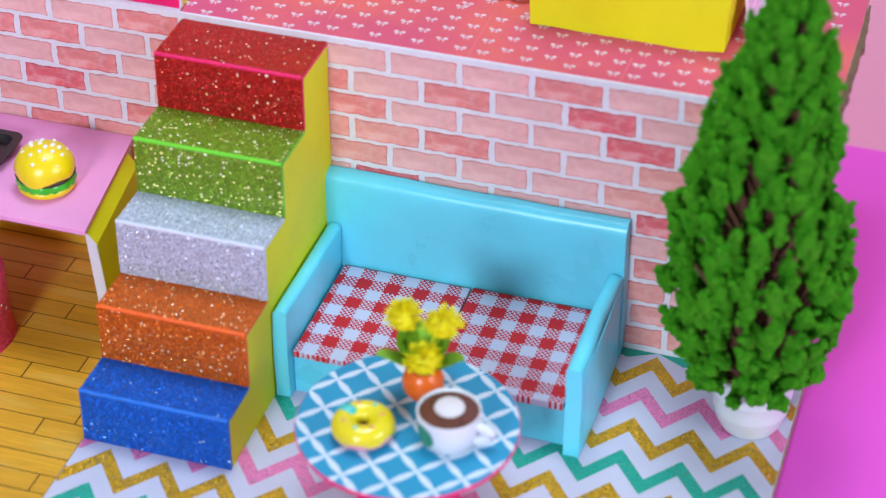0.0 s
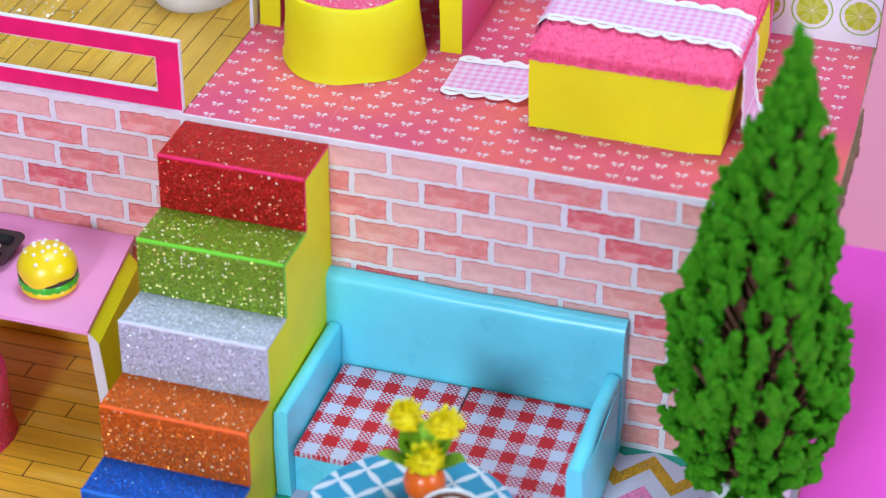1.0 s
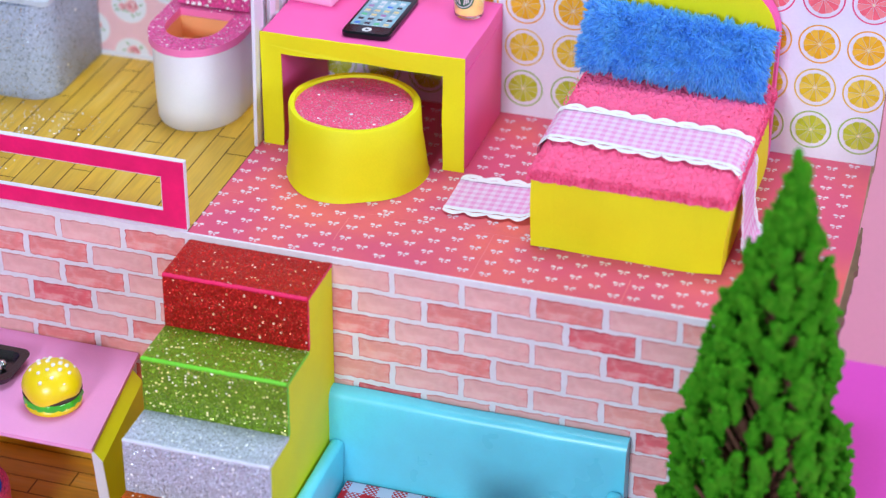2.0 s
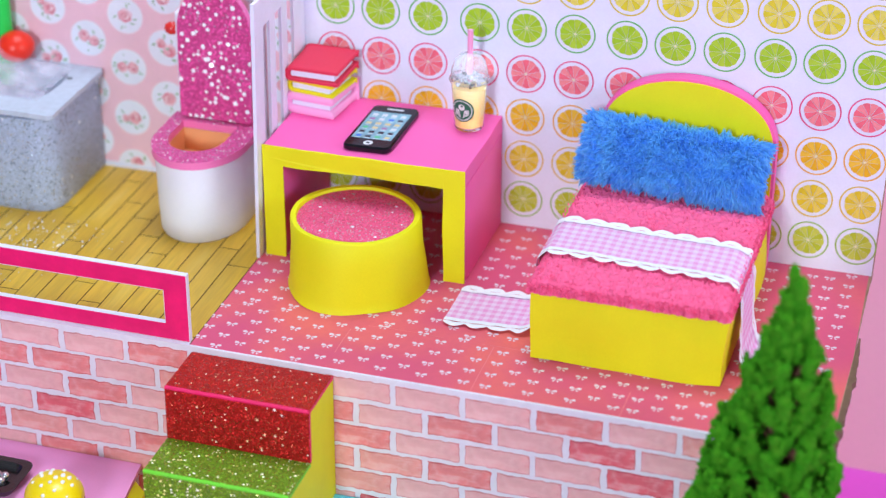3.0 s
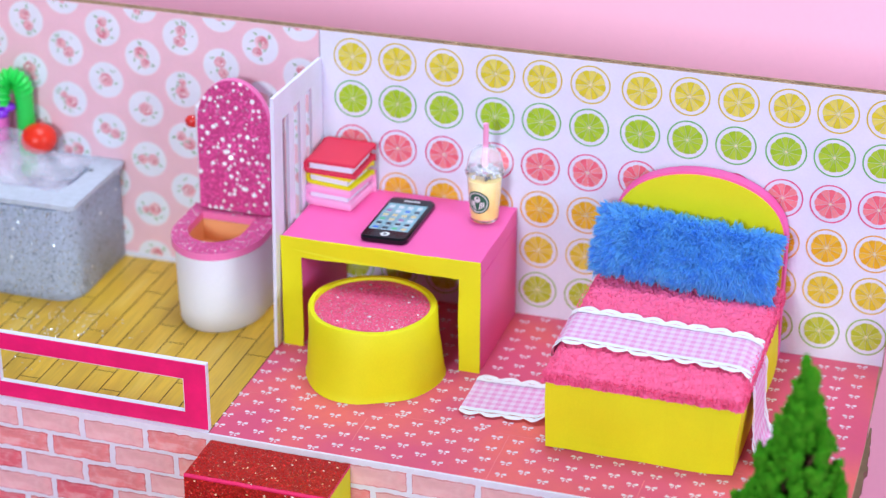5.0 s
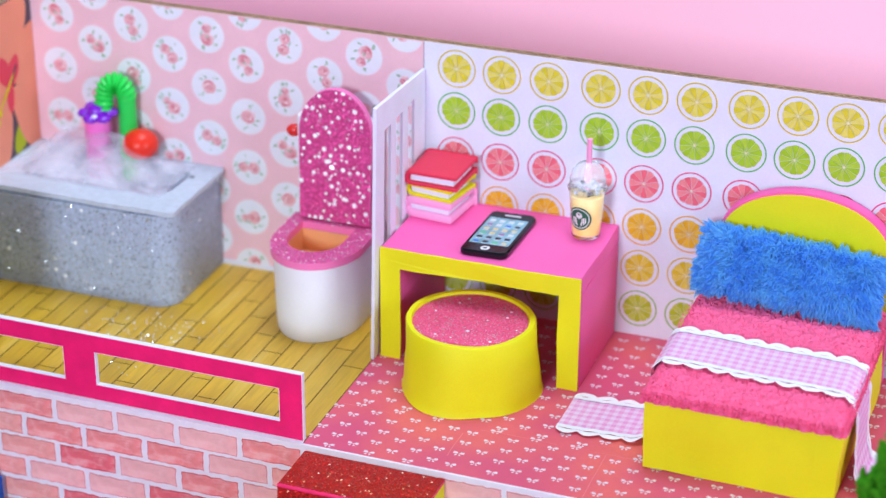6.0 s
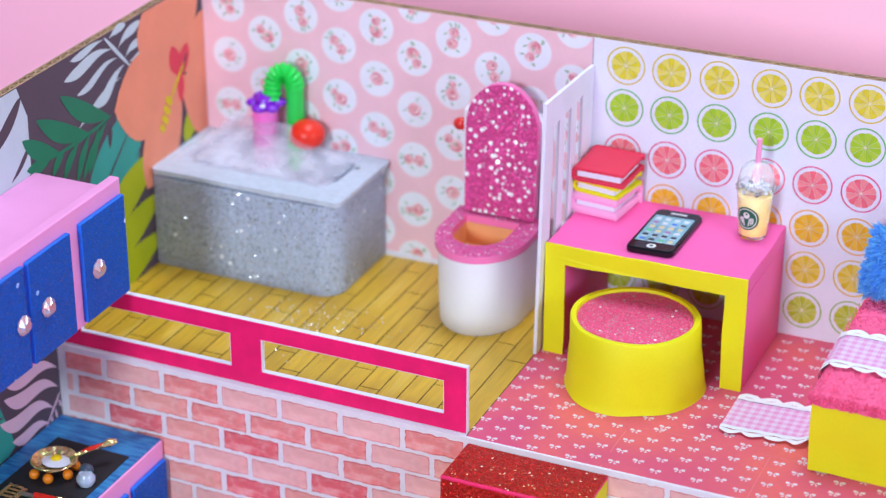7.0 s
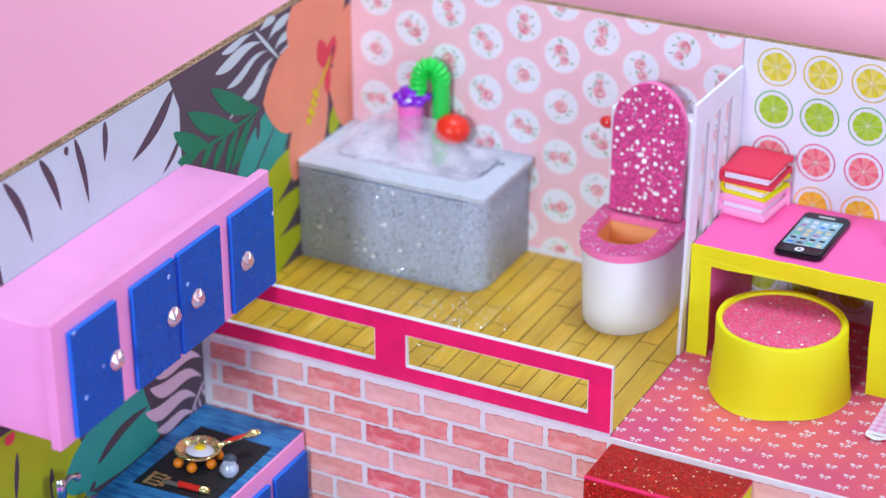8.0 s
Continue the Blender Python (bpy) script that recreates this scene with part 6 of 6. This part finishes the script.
def toy_tree():
    t = thing("potted_tree", (43.4, -3.1, 0), "tall dense green toy conifer in a white ribbed pot", "tree")
    cx, cy = 43.4, -3.1
    part("pot", lathe([(0, 0), (0.95, 0), (1.1, 0.06), (1.3, 0.45), (1.42, 0.9), (1.46, 1.0), (1.45, 1.08), (1.5, 1.7), (1.53, 1.76), (1.51, 1.84), (1.5, 2.3), (1.4, 2.5), (1.2, 2.5), (1.1, 2.2), (0, 2.2)], (cx, cy), 40),
         plain("white_ceramic", srgb(220, 224, 226), 0.3, 0.04, spec=0.6), t, "white ribbed pot", smooth=True)
    bark = plain("brown_bark", srgb(128, 86, 66), 0.9, 0.3, 300, 900, 0.6)
    part("trunk", tube([(cx, cy, 2.1), (cx + 0.05, cy, 8), (cx - 0.2, cy, 14), (cx, cy, 19.8)], [0.42, 0.34, 0.22, 0.06], 12), bark, t, smooth=True)
    green = Tree("green_flock")
    a = green.noise(420, 3)
    b = green.noise(90, 2)
    isl = green.t.nodes.new("ShaderNodeNewGeometry").outputs["Random Per Island"]
    col = green.mix(green.ramp(a, 0.3, 0.7), srgb(56, 136, 22), srgb(84, 160, 32))
    col = green.mix(green.math("MULTIPLY", isl, 0.45), col, srgb(42, 130, 18))
    green.bump(green.noise(2200, 3), 0.9, 0.0008)
    green.p.inputs["Sheen Weight"].default_value = 0.5
    green.p.inputs["Sheen Tint"].default_value = srgb(70, 170, 30)
    gm = green.done(col, 0.95, 0.0, 0.1)
    rr = random.Random(33)
    # outline: height, spread and where the middle stands
    outline = ((2.2, 2.3, 43.1), (4.0, 3.1, 43.2), (6.6, 3.45, 43.1), (8.4, 3.35, 43.0), (10.4, 3.1, 42.95), (12.8, 2.6, 43.15), (15.0, 2.1, 43.3), (17.2, 1.55, 43.4), (18.3, 1.2, 43.45), (19.5, 0.75, 43.5), (20.4, 0.42, 43.52), (21.2, 0.15, 43.65))

    def at(z):
        for (z0, r0, x0), (z1, r1, x1) in zip(outline, outline[1:]):
            if z <= z1:
                k = (z - z0) / (z1 - z0)
                return r0 + (r1 - r0) * k, x0 + (x1 - x0) * k
        return 0.1, 43.65
    verts, faces = [], []
    limbs = bmesh.new()

    def sprig(p, d, ln, r):
        """One flocked shoot: a tapered, lumpy finger."""
        n, m = 9, max(6, int(ln / 0.13))
        side = d.cross(Vector((0.3, 0.5, -0.2))).normalized()
        up = d.cross(side)
        bend = Vector((rr.uniform(-1, 1), rr.uniform(-1, 1), 0)) * 0.1 * ln
        ph = Vector((rr.uniform(0, 90), rr.uniform(0, 90), 0))
        base = len(verts)
        for q in range(m + 1):
            u = q / m
            c = p + d * ln * u + bend * u * u
            prof = r * (0.55 + 0.75 * u) * (1 - u ** 4) ** 0.5 if q else r * 0.3
            for i in range(n):
                a = 2 * math.pi * i / n
                o = side * math.cos(a) + up * math.sin(a)
                k = 1 + 0.45 * noise.noise(c * 2.6 + o * 0.8 + ph) + 0.6 * noise.noise(c * 9.0 + o * 2.4 + ph)
                verts.append(c + o * (prof * k + 0.01) + d * rr.uniform(-0.03, 0.03))
        for q in range(m):
            for i in range(n):
                a, b = base + q * n, base + (q + 1) * n
                faces.append((a + i, a + (i + 1) % n, b + (i + 1) % n, b + i))
        faces.append(tuple(range(base + m * n, base + m * n + n)))

    z, k = 2.3, 0
    while z < 20.3:
        r, mx = at(z)
        open_low = z < 11.5
        count = int(5 + r * (4.0 if open_low else 6.0))
        for i in range(count):
            az = 2 * math.pi * (i + 0.5 * (k % 2)) / count + rr.uniform(-0.3, 0.3)
            out = Vector((math.cos(az), math.sin(az), 0))
            tip_r = r * rr.choice((1.04, 1.0, 0.94, 0.86) if open_low else (1.0, 0.97, 0.9, 0.72)) * rr.uniform(0.86, 1.04)
            ln = rr.uniform(1.1, 1.9) * (0.55 + 0.45 * r / 3.4)
            lean = rr.uniform(0.12, 0.4) if z > 6 else rr.uniform(0.35, 1.1)
            d = (out * lean + Vector((rr.uniform(-0.12, 0.12), rr.uniform(-0.12, 0.12), 1 if z > 4 else rr.uniform(0.1, 0.8)))).normalized()
            tip = Vector((mx, cy, z + 0.3)) + out * max(tip_r - 0.25, 0.05)
            start = tip - d * ln * 0.75
            root = Vector((cx, cy, max(z - 1.3 * tip_r, 2.2)))
            tube([root, root.lerp(start, 0.55) - Vector((0, 0, 0.2)), start + d * ln * 0.5], [0.13, 0.1, 0.06], 5, limbs)
            fat = rr.uniform(0.24, 0.34) * (0.6 + 0.4 * r / 3.4)
            sprig(start, d, ln, fat)
            for q in range(11):
                u = rr.uniform(0.1, 0.95)
                sd = (d * 0.6 + Vector((rr.gauss(0, 1), rr.gauss(0, 1), rr.gauss(0.2, 0.5)))).normalized()
                sprig(start + d * ln * u, sd, fat * rr.uniform(1.2, 1.9), fat * rr.uniform(0.35, 0.6))
        z += 0.72 if open_low else 0.55
        k += 1
    for q in range(5):
        sprig(Vector((43.58 + rr.uniform(-0.15, 0.15), cy + rr.uniform(-0.15, 0.15), 19.4 + 0.1 * q)), Vector((rr.uniform(-0.12, 0.12), rr.uniform(-0.1, 0.1), 1)).normalized(), 1.3 + 0.1 * q, 0.2)
    part("branchwork", limbs, bark, t)
    raw("crown", verts, faces, gm, t, "dense flocked green foliage")


toy_tree()


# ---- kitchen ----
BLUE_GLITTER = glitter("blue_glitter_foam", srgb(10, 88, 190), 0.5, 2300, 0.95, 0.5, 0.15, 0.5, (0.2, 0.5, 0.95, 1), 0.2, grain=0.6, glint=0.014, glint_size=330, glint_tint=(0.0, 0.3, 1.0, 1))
BLUE_EDGE = plain("blue_foam_edge", srgb(24, 112, 228), 0.6, 0.06)


def gem(c, r, parent, name="knob"):
    t = bmesh.new()
    rings = []
    for k, (rad, d) in enumerate(((1.0, 0.0), (1.0, 0.12), (0.55, 0.42))):
        rings.append([t.verts.new((c[0] + d * r * 1.4, c[1] + rad * r * math.cos(2 * math.pi * i / 8 + k * 0.4), c[2] + rad * r * math.sin(2 * math.pi * i / 8 + k * 0.4))) for i in range(8)])
    for a, b in zip(rings, rings[1:]):
        for i in range(8):
            t.faces.new((a[i], a[(i + 1) % 8], b[(i + 1) % 8], b[i]))
    t.faces.new(rings[-1])
    part(name, t, GEM, parent, "faceted pearly gem knob")


def gem_material():
    t = Tree("pearly_gem")
    v = t.node("ShaderNodeTexVoronoi", Scale=700.0, Vector=t.tc)
    rgb = t.node("ShaderNodeSeparateColor", Color=v.outputs["Color"]).outputs
    col = t.mix(rgb[0], srgb(214, 150, 148), srgb(168, 178, 196))
    return t.done(col, 0.15, 0.3, 0.8)


GEM = gem_material()


def door_slab(x0, x1, y0, y1, z0, z1):
    """A foam door: glitter on its face, bare foam round its cut edges."""
    bm = box(x0, x1, y0, y1, z0, z1, 0.05, seg=2)
    bm.normal_update()
    for f in bm.faces:
        f.material_index = 0 if f.normal.x > 0.8 else 1
    return bm


def wall_cabinet():
    t = thing("wall_cabinet", (2, -7.5, 15.7), "pink foam wall cabinet with four blue glitter doors and gem knobs", "cabinet")
    part("cabinet_body", box(0.03, 3.36, -15.0, -0.55, 15.75, 20.55, 0.08, seg=3), BABY, t, smooth=True)
    part("front_panel", box(3.4, 3.85, -15.15, -0.05, 15.5, 20.82, 0.06), BABY, t, "raised pink front panel")
    for y0, y1, ky in ((-3.4, -0.15, -2.45), (-7.2, -4.2, -6.15), (-10.35, -7.45, -7.85), (-14.3, -11.35, -11.7)):
        d = part("door", door_slab(3.86, 4.08, y0, y1, 15.68, 20.12), [BLUE_GLITTER, BLUE_EDGE], t, "blue glitter foam door")
        gem((4.09, ky, 17.75), 0.42, d)


wall_cabinet()


def counter():
    t = thing("kitchen_counter", (2.6, -9, 0), "pink foam kitchen counter with blue doors and a blue top", "counter")
    part("counter_body", box(0.04, 5.2, -18, -0.2, 0, 8.62, 0.05), BABY, t)
    top = Tree("blue_streaked_paper")
    mp = top.node("ShaderNodeMapping", Vector=top.tc)
    mp.inputs["Scale"].default_value = (90, 420, 90)
    a = top.noise(1.0, 5, mp.outputs[0])
    col = top.mix(top.ramp(a, 0.35, 0.7), srgb(20, 84, 158), srgb(62, 150, 204))
    part("counter_top", box(0.06, 5.12, -18, -0.24, 8.625, 8.7, 0.02), top.done(col, 0.45), t, "streaky blue worktop paper")
    for y0, y1 in ((-3.0, -0.35), (-6.2, -3.4), (-9.4, -6.6)):
        part("door", door_slab(5.21, 5.42, y0, y1, 3.2, 7.8), [BLUE_GLITTER, BLUE_EDGE], t, "blue glitter foam door")
    z = 8.702
    solo("stove_mat", prism([(1.0, -1.95), (4.7, -2.1), (4.75, -6.9), (0.9, -7.05)], "z", z, z + 0.02), plain("black_paper", srgb(30, 30, 36), 0.6, 0.15), (2.7, -4.5, z), "black paper stove plate on the blue counter", "stove")
    gold = Tree("gold_metal")
    gold.bump(gold.noise(200, 1), 1.0, 0.003)
    gold = gold.done(gold.mix(gold.ramp(gold.noise(300, 3), 0.3, 0.7), srgb(224, 200, 114), srgb(252, 238, 182)), 0.18, 0.85, 1.0)
    red = plain("red_enamel", srgb(206, 40, 30), 0.3, 0.08)
    z += 0.02
    px, py = 2.58, -4.55
    pan = thing("frying_pan", (px, py, z), "small gold frying pan with a red handle and a fried egg", "frying pan")
    # shallow bowl with a rolled rim
    prof = [(0, z + 0.42), (0.6, z + 0.42), (0.8, z + 0.56), (0.94, z + 0.68)]
    prof += [(0.95 + 0.055 * math.cos(q), z + 0.735 + 0.055 * math.sin(q)) for q in (-1.2, -0.4, 0.4, 1.2, 2.0, 2.8)]
    prof += [(0.78, z + 0.64), (0.62, z + 0.52), (0, z + 0.52)]
    part("pan_body", lathe(prof, (px, py), 40), gold, pan, smooth=True)
    part("fried_egg", lathe([(0, z + 0.64), (0.4, z + 0.62), (0.58, z + 0.55)], (px - 0.02, py + 0.14), 24, None, 0, 1.1, 0.9), WHITE, pan, "white of the egg", smooth=True)
    part("yolk", ball((px - 0.06, py + 0.24, z + 0.64), 0.25, 2, None, 0, (1, 1, 0.5)), plain("egg_yolk", srgb(240, 206, 20), 0.3, 0.05), pan, "yellow yolk", smooth=True)
    grip = part("handle", tube([(px + 0.62, py + 0.62, z + 0.7), (px + 1.0, py + 1.02, z + 0.84), (px + 1.45, py + 1.48, z + 0.94), (px + 1.68, py + 1.74, z + 1.0), (px + 1.88, py + 1.94, z + 1.02)], [0.1, 0.1, 0.11, 0.19, 0.1], 12), gold, pan, "gold handle", smooth=True)
    part("inlay", tube([(px + 0.85, py + 0.86, z + 0.82), (px + 1.15, py + 1.17, z + 0.91), (px + 1.45, py + 1.48, z + 0.97)], [0.08, 0.11, 0.09], 10), red, grip, "red enamel strip", smooth=True)
    for x, y in ((2.0, -5.22), (2.72, -5.3), (3.3, -4.68), (3.2, -3.95), (1.85, -4.1)):
        solo("burner_bead", ball((x, y, z + 0.23), 0.23, 2), plain("orange_bead", srgb(240, 132, 26), 0.4, 0.06), (x, y, z), "orange bead that the pan rests on", "bead", "burner beads", smooth=True)
    olive_metal = plain("dull_gold_metal", srgb(206, 168, 116), 0.28, 0.25, 400, 700, 0.8, metal=0.7)
    sp = thing("spatula", (2.4, -6.3, z), "small metal spatula with a red handle on the stove plate", "spatula")
    for nm, x0, x1, y0, y1 in (("blade_end", 1.3, 1.46, -6.95, -5.99), ("blade_end", 2.0, 2.25, -6.85, -6.1), ("tine", 1.46, 2.0, -6.93, -6.8), ("tine", 1.46, 2.0, -6.65, -6.55), ("tine", 1.46, 2.0, -6.4, -6.3), ("tine", 1.46, 2.0, -6.15, -6.02)):
        part(nm, box(x0, x1, y0, y1, z + 0.02, z + 0.09, 0.03), olive_metal, sp, smooth=True)
    part("neck", box(2.15, 2.9, -6.6, -6.35, z + 0.03, z + 0.1, 0.02), plain("grey_metal", srgb(150, 156, 140), 0.3, 0.1, metal=0.8), sp)
    part("handle", tube([(2.85, -6.48, z + 0.14), (3.9, -6.45, z + 0.16)], 0.14, 10), red, sp, "red handle", smooth=True)
    part("handle_end", tube([(3.9, -6.45, z + 0.16), (4.3, -6.42, z + 0.16)], [0.17, 0.13], 10), gold, sp, smooth=True)
    eg = thing("salt_pot", (4.2, -4.7, z), "small clear and grey pot on the stove plate", "pot")
    part("pot_glass", lathe([(0, z), (0.3, z), (0.4, z + 0.18), (0.41, z + 0.34), (0.27, z + 0.55), (0, z + 0.6)], (4.2, -4.7), 18), plain("frosted_white", srgb(178, 190, 212), 0.15, 0.35, 260, spec=0.8), eg, smooth=True)
    part("lid", ball((4.06, -4.4, z + 0.52), 0.33, 2, None, 0, (1, 0.8, 0.75)), plain("slate_plastic", srgb(62, 74, 92), 0.3, 0.1), eg, "slate grey lid", smooth=True)
    tap = thing("tap", (0.8, -11.2, 8.7), "small chrome tap at the back of the counter", "tap")
    chrome = plain("chrome", srgb(206, 212, 222), 0.12, 0.03, metal=1.0)
    part("pillar", lathe([(0.3, 8.7), (0.3, 8.85), (0.2, 8.95), (0.2, 10.6), (0.28, 10.7), (0.28, 11.3), (0.15, 11.5), (0, 11.5)], (0.8, -11.7), 16), chrome, tap, smooth=True)
    part("spout", tube([(0.8, -11.7, 11.1), (0.95, -11.2, 11.35), (1.0, -10.8, 11.15)], [0.14, 0.13, 0.12], 12), chrome, tap, smooth=True)
    part("tap_knob", ball((0.95, -10.76, 11.1), 0.2, 2), chrome, tap, smooth=True)
    part("handle", lathe([(0.2, 8.7), (0.14, 8.8), (0.14, 9.3), (0.24, 9.4), (0.24, 9.6), (0, 9.7)], (0.8, -9.7), 16), chrome, tap, smooth=True)


counter()


def kitchen_table():
    t = thing("kitchen_table", (13, -3.5, 0), "baby pink foam table with olive legs against the wall", "table")
    pts = [(8.0, -0.15), (16.95, -0.15), (17.95, -6.85), (8.0, -6.85)]
    part("tabletop", prism(pts, "z", 5.86, 6.04), BABY, t)
    # side panels that stand just outside the top and lean in towards the floor
    for x, slant in ((17.8, 0.143), (7.5, 0.0)):
        at_y = lambda y: x - slant * (y + 6.6)
        outline = lambda y: [(at_y(y), y), (at_y(y) + 0.45, y), (at_y(-1.0) + 0.45, -1.0), (at_y(-1.0), -1.0)]
        def sloped(bm):
            for v in bm.verts:
                if v.co.z > 5.8 and v.co.x > at_y(v.co.y) + 0.3:
                    v.co.z -= 0.55
            return bm
        leg = part("leg", sloped(loft([(outline(-5.6), 0.0), (outline(-6.2), 3.6), (outline(-6.55), 5.84)], cap_lo=True, cap_hi=True)), OLIVE, t, "olive yellow side")
        front = lambda y: [(at_y(y), y - 0.05), (at_y(y) + 0.45, y - 0.05), (at_y(y) + 0.45, y - 0.004), (at_y(y), y - 0.004)]
        part("leg_edge", sloped(loft([(front(-5.6), 0.0), (front(-6.2), 3.6), (front(-6.55), 5.84)], cap_lo=True, cap_hi=True)), WHITE, leg, "white cut edge")
    b = thing("burger", (15.2, -4.45, 6.05), "toy burger with a yellow sesame bun on the pink table", "burger")
    c = (15.2, -4.45)
    bun = plain("yellow_bun", srgb(246, 216, 12), 0.3, 0.08, spec=0.6)
    part("bottom_bun", lathe([(0, 6.05), (1.0, 6.05), (1.13, 6.15), (1.16, 6.3), (1.08, 6.42), (0, 6.42)], c, 36), bun, b, smooth=True)
    bm = bmesh.new()
    g = []
    for j in range(6):
        row = []
        for i in range(60):
            a = 2 * math.pi * i / 60
            r = (0.9, 1.16, 1.2, 1.18, 1.12, 0.85)[j] + (0.03 * math.sin(a * 15 + j * 0.7) + 0.03 * math.sin(a * 37 + j * 1.9) if 0 < j < 5 else 0) - 0.03
            row.append(bm.verts.new((c[0] + r * math.cos(a), c[1] + r * math.sin(a), (6.38, 6.36, 6.45, 6.58, 6.68, 6.7)[j])))
        g.append(row)
    for j in range(5):
        for i in range(60):
            bm.faces.new((g[j][i], g[j][(i + 1) % 60], g[j + 1][(i + 1) % 60], g[j + 1][i]))
    part("lettuce", bm, plain("green_lettuce", srgb(60, 196, 30), 0.3, 0.3, 260, spec=0.7), b, "crinkled green lettuce", smooth=True)
    part("patty", lathe([(0, 6.66), (1.14, 6.66), (1.19, 6.76), (1.12, 6.88), (0, 6.84)], c, 36), plain("dark_patty", srgb(58, 34, 26), 0.5, 0.2), b, "dark brown patty", smooth=True)
    bun_top = part("top_bun", lathe([(0.9, 6.84), (1.06, 6.9), (1.12, 7.04), (1.06, 7.3), (0.86, 7.62), (0.5, 7.84), (0, 7.92)], c, 36, None, 0, 1.07, 1.07), bun, b, "domed bun", smooth=True)
    # the bun sags over the filling on one side
    for v in bun_top.data.vertices:
        low = min(1.0, max(0.0, (7.45 - 6.05 - v.co.z / S) / 0.5))
        ang = math.atan2(v.co.y, v.co.x)
        gap = lambda mid: (ang - mid + math.pi) % (2 * math.pi) - math.pi
        sag = math.exp(-(gap(radians(-88)) / 0.62) ** 2) + 0.5 * math.exp(-(gap(radians(-5)) / 0.4) ** 2)
        v.co.z -= S * low * (0.26 * sag - 0.02)
        v.co.x *= 1 + 0.05 * low * sag
        v.co.y *= 1 + 0.05 * low * sag
    rr = random.Random(3)
    seed_m = plain("sesame", srgb(246, 240, 232), 0.5, 0.05)
    for i in range(19):
        a, u = 2.4 * i + rr.uniform(-0.3, 0.3), math.sqrt((i + 0.5) / 19) * 0.96
        zz = 7.92 - 0.32 * u * u - 0.24 * u ** 6
        part("sesame_seed", ball((c[0] + u * math.cos(a), c[1] + u * math.sin(a), zz + 0.015), rr.uniform(0.085, 0.115), 1, None, 0, (1, 1.25, 0.7)), seed_m, b, smooth=True)
    p = thing("black_dish", (11.8, -3.0, 6.05), "shallow black dish with silver beads on the pink table", "dish")
    out, inn = rounded_poly(10.0, 13.1, -4.3, -1.9, 0.5), rounded_poly(10.4, 12.75, -3.95, -2.2, 0.4)
    low = rounded_poly(10.5, 12.8, -4.0, -2.3, 0.4)
    part("dish_body", loft([(low, 6.05), (out, 6.5), (inn, 6.5), (rounded_poly(10.6, 12.6, -3.8, -2.4, 0.3), 6.2)], cap_lo=True, cap_hi=True), plain("black_glaze", srgb(24, 20, 22), 0.25, 0.1, spec=0.6), p)
    for i in range(6):
        part("silver_bead", ball((11.6 + 0.33 * (i % 3), -3.5 + 0.4 * (i // 3), 6.42), 0.2, 2), plain("silver_bead_metal", srgb(210, 212, 216), 0.2, 0.05, metal=0.9), p, smooth=True)


kitchen_table()
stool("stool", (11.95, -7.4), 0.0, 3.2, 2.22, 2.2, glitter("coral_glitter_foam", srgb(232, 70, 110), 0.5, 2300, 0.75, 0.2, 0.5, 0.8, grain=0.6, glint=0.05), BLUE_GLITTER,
      "round coral pink glitter foam stool with a blue top", "blue glitter seat")
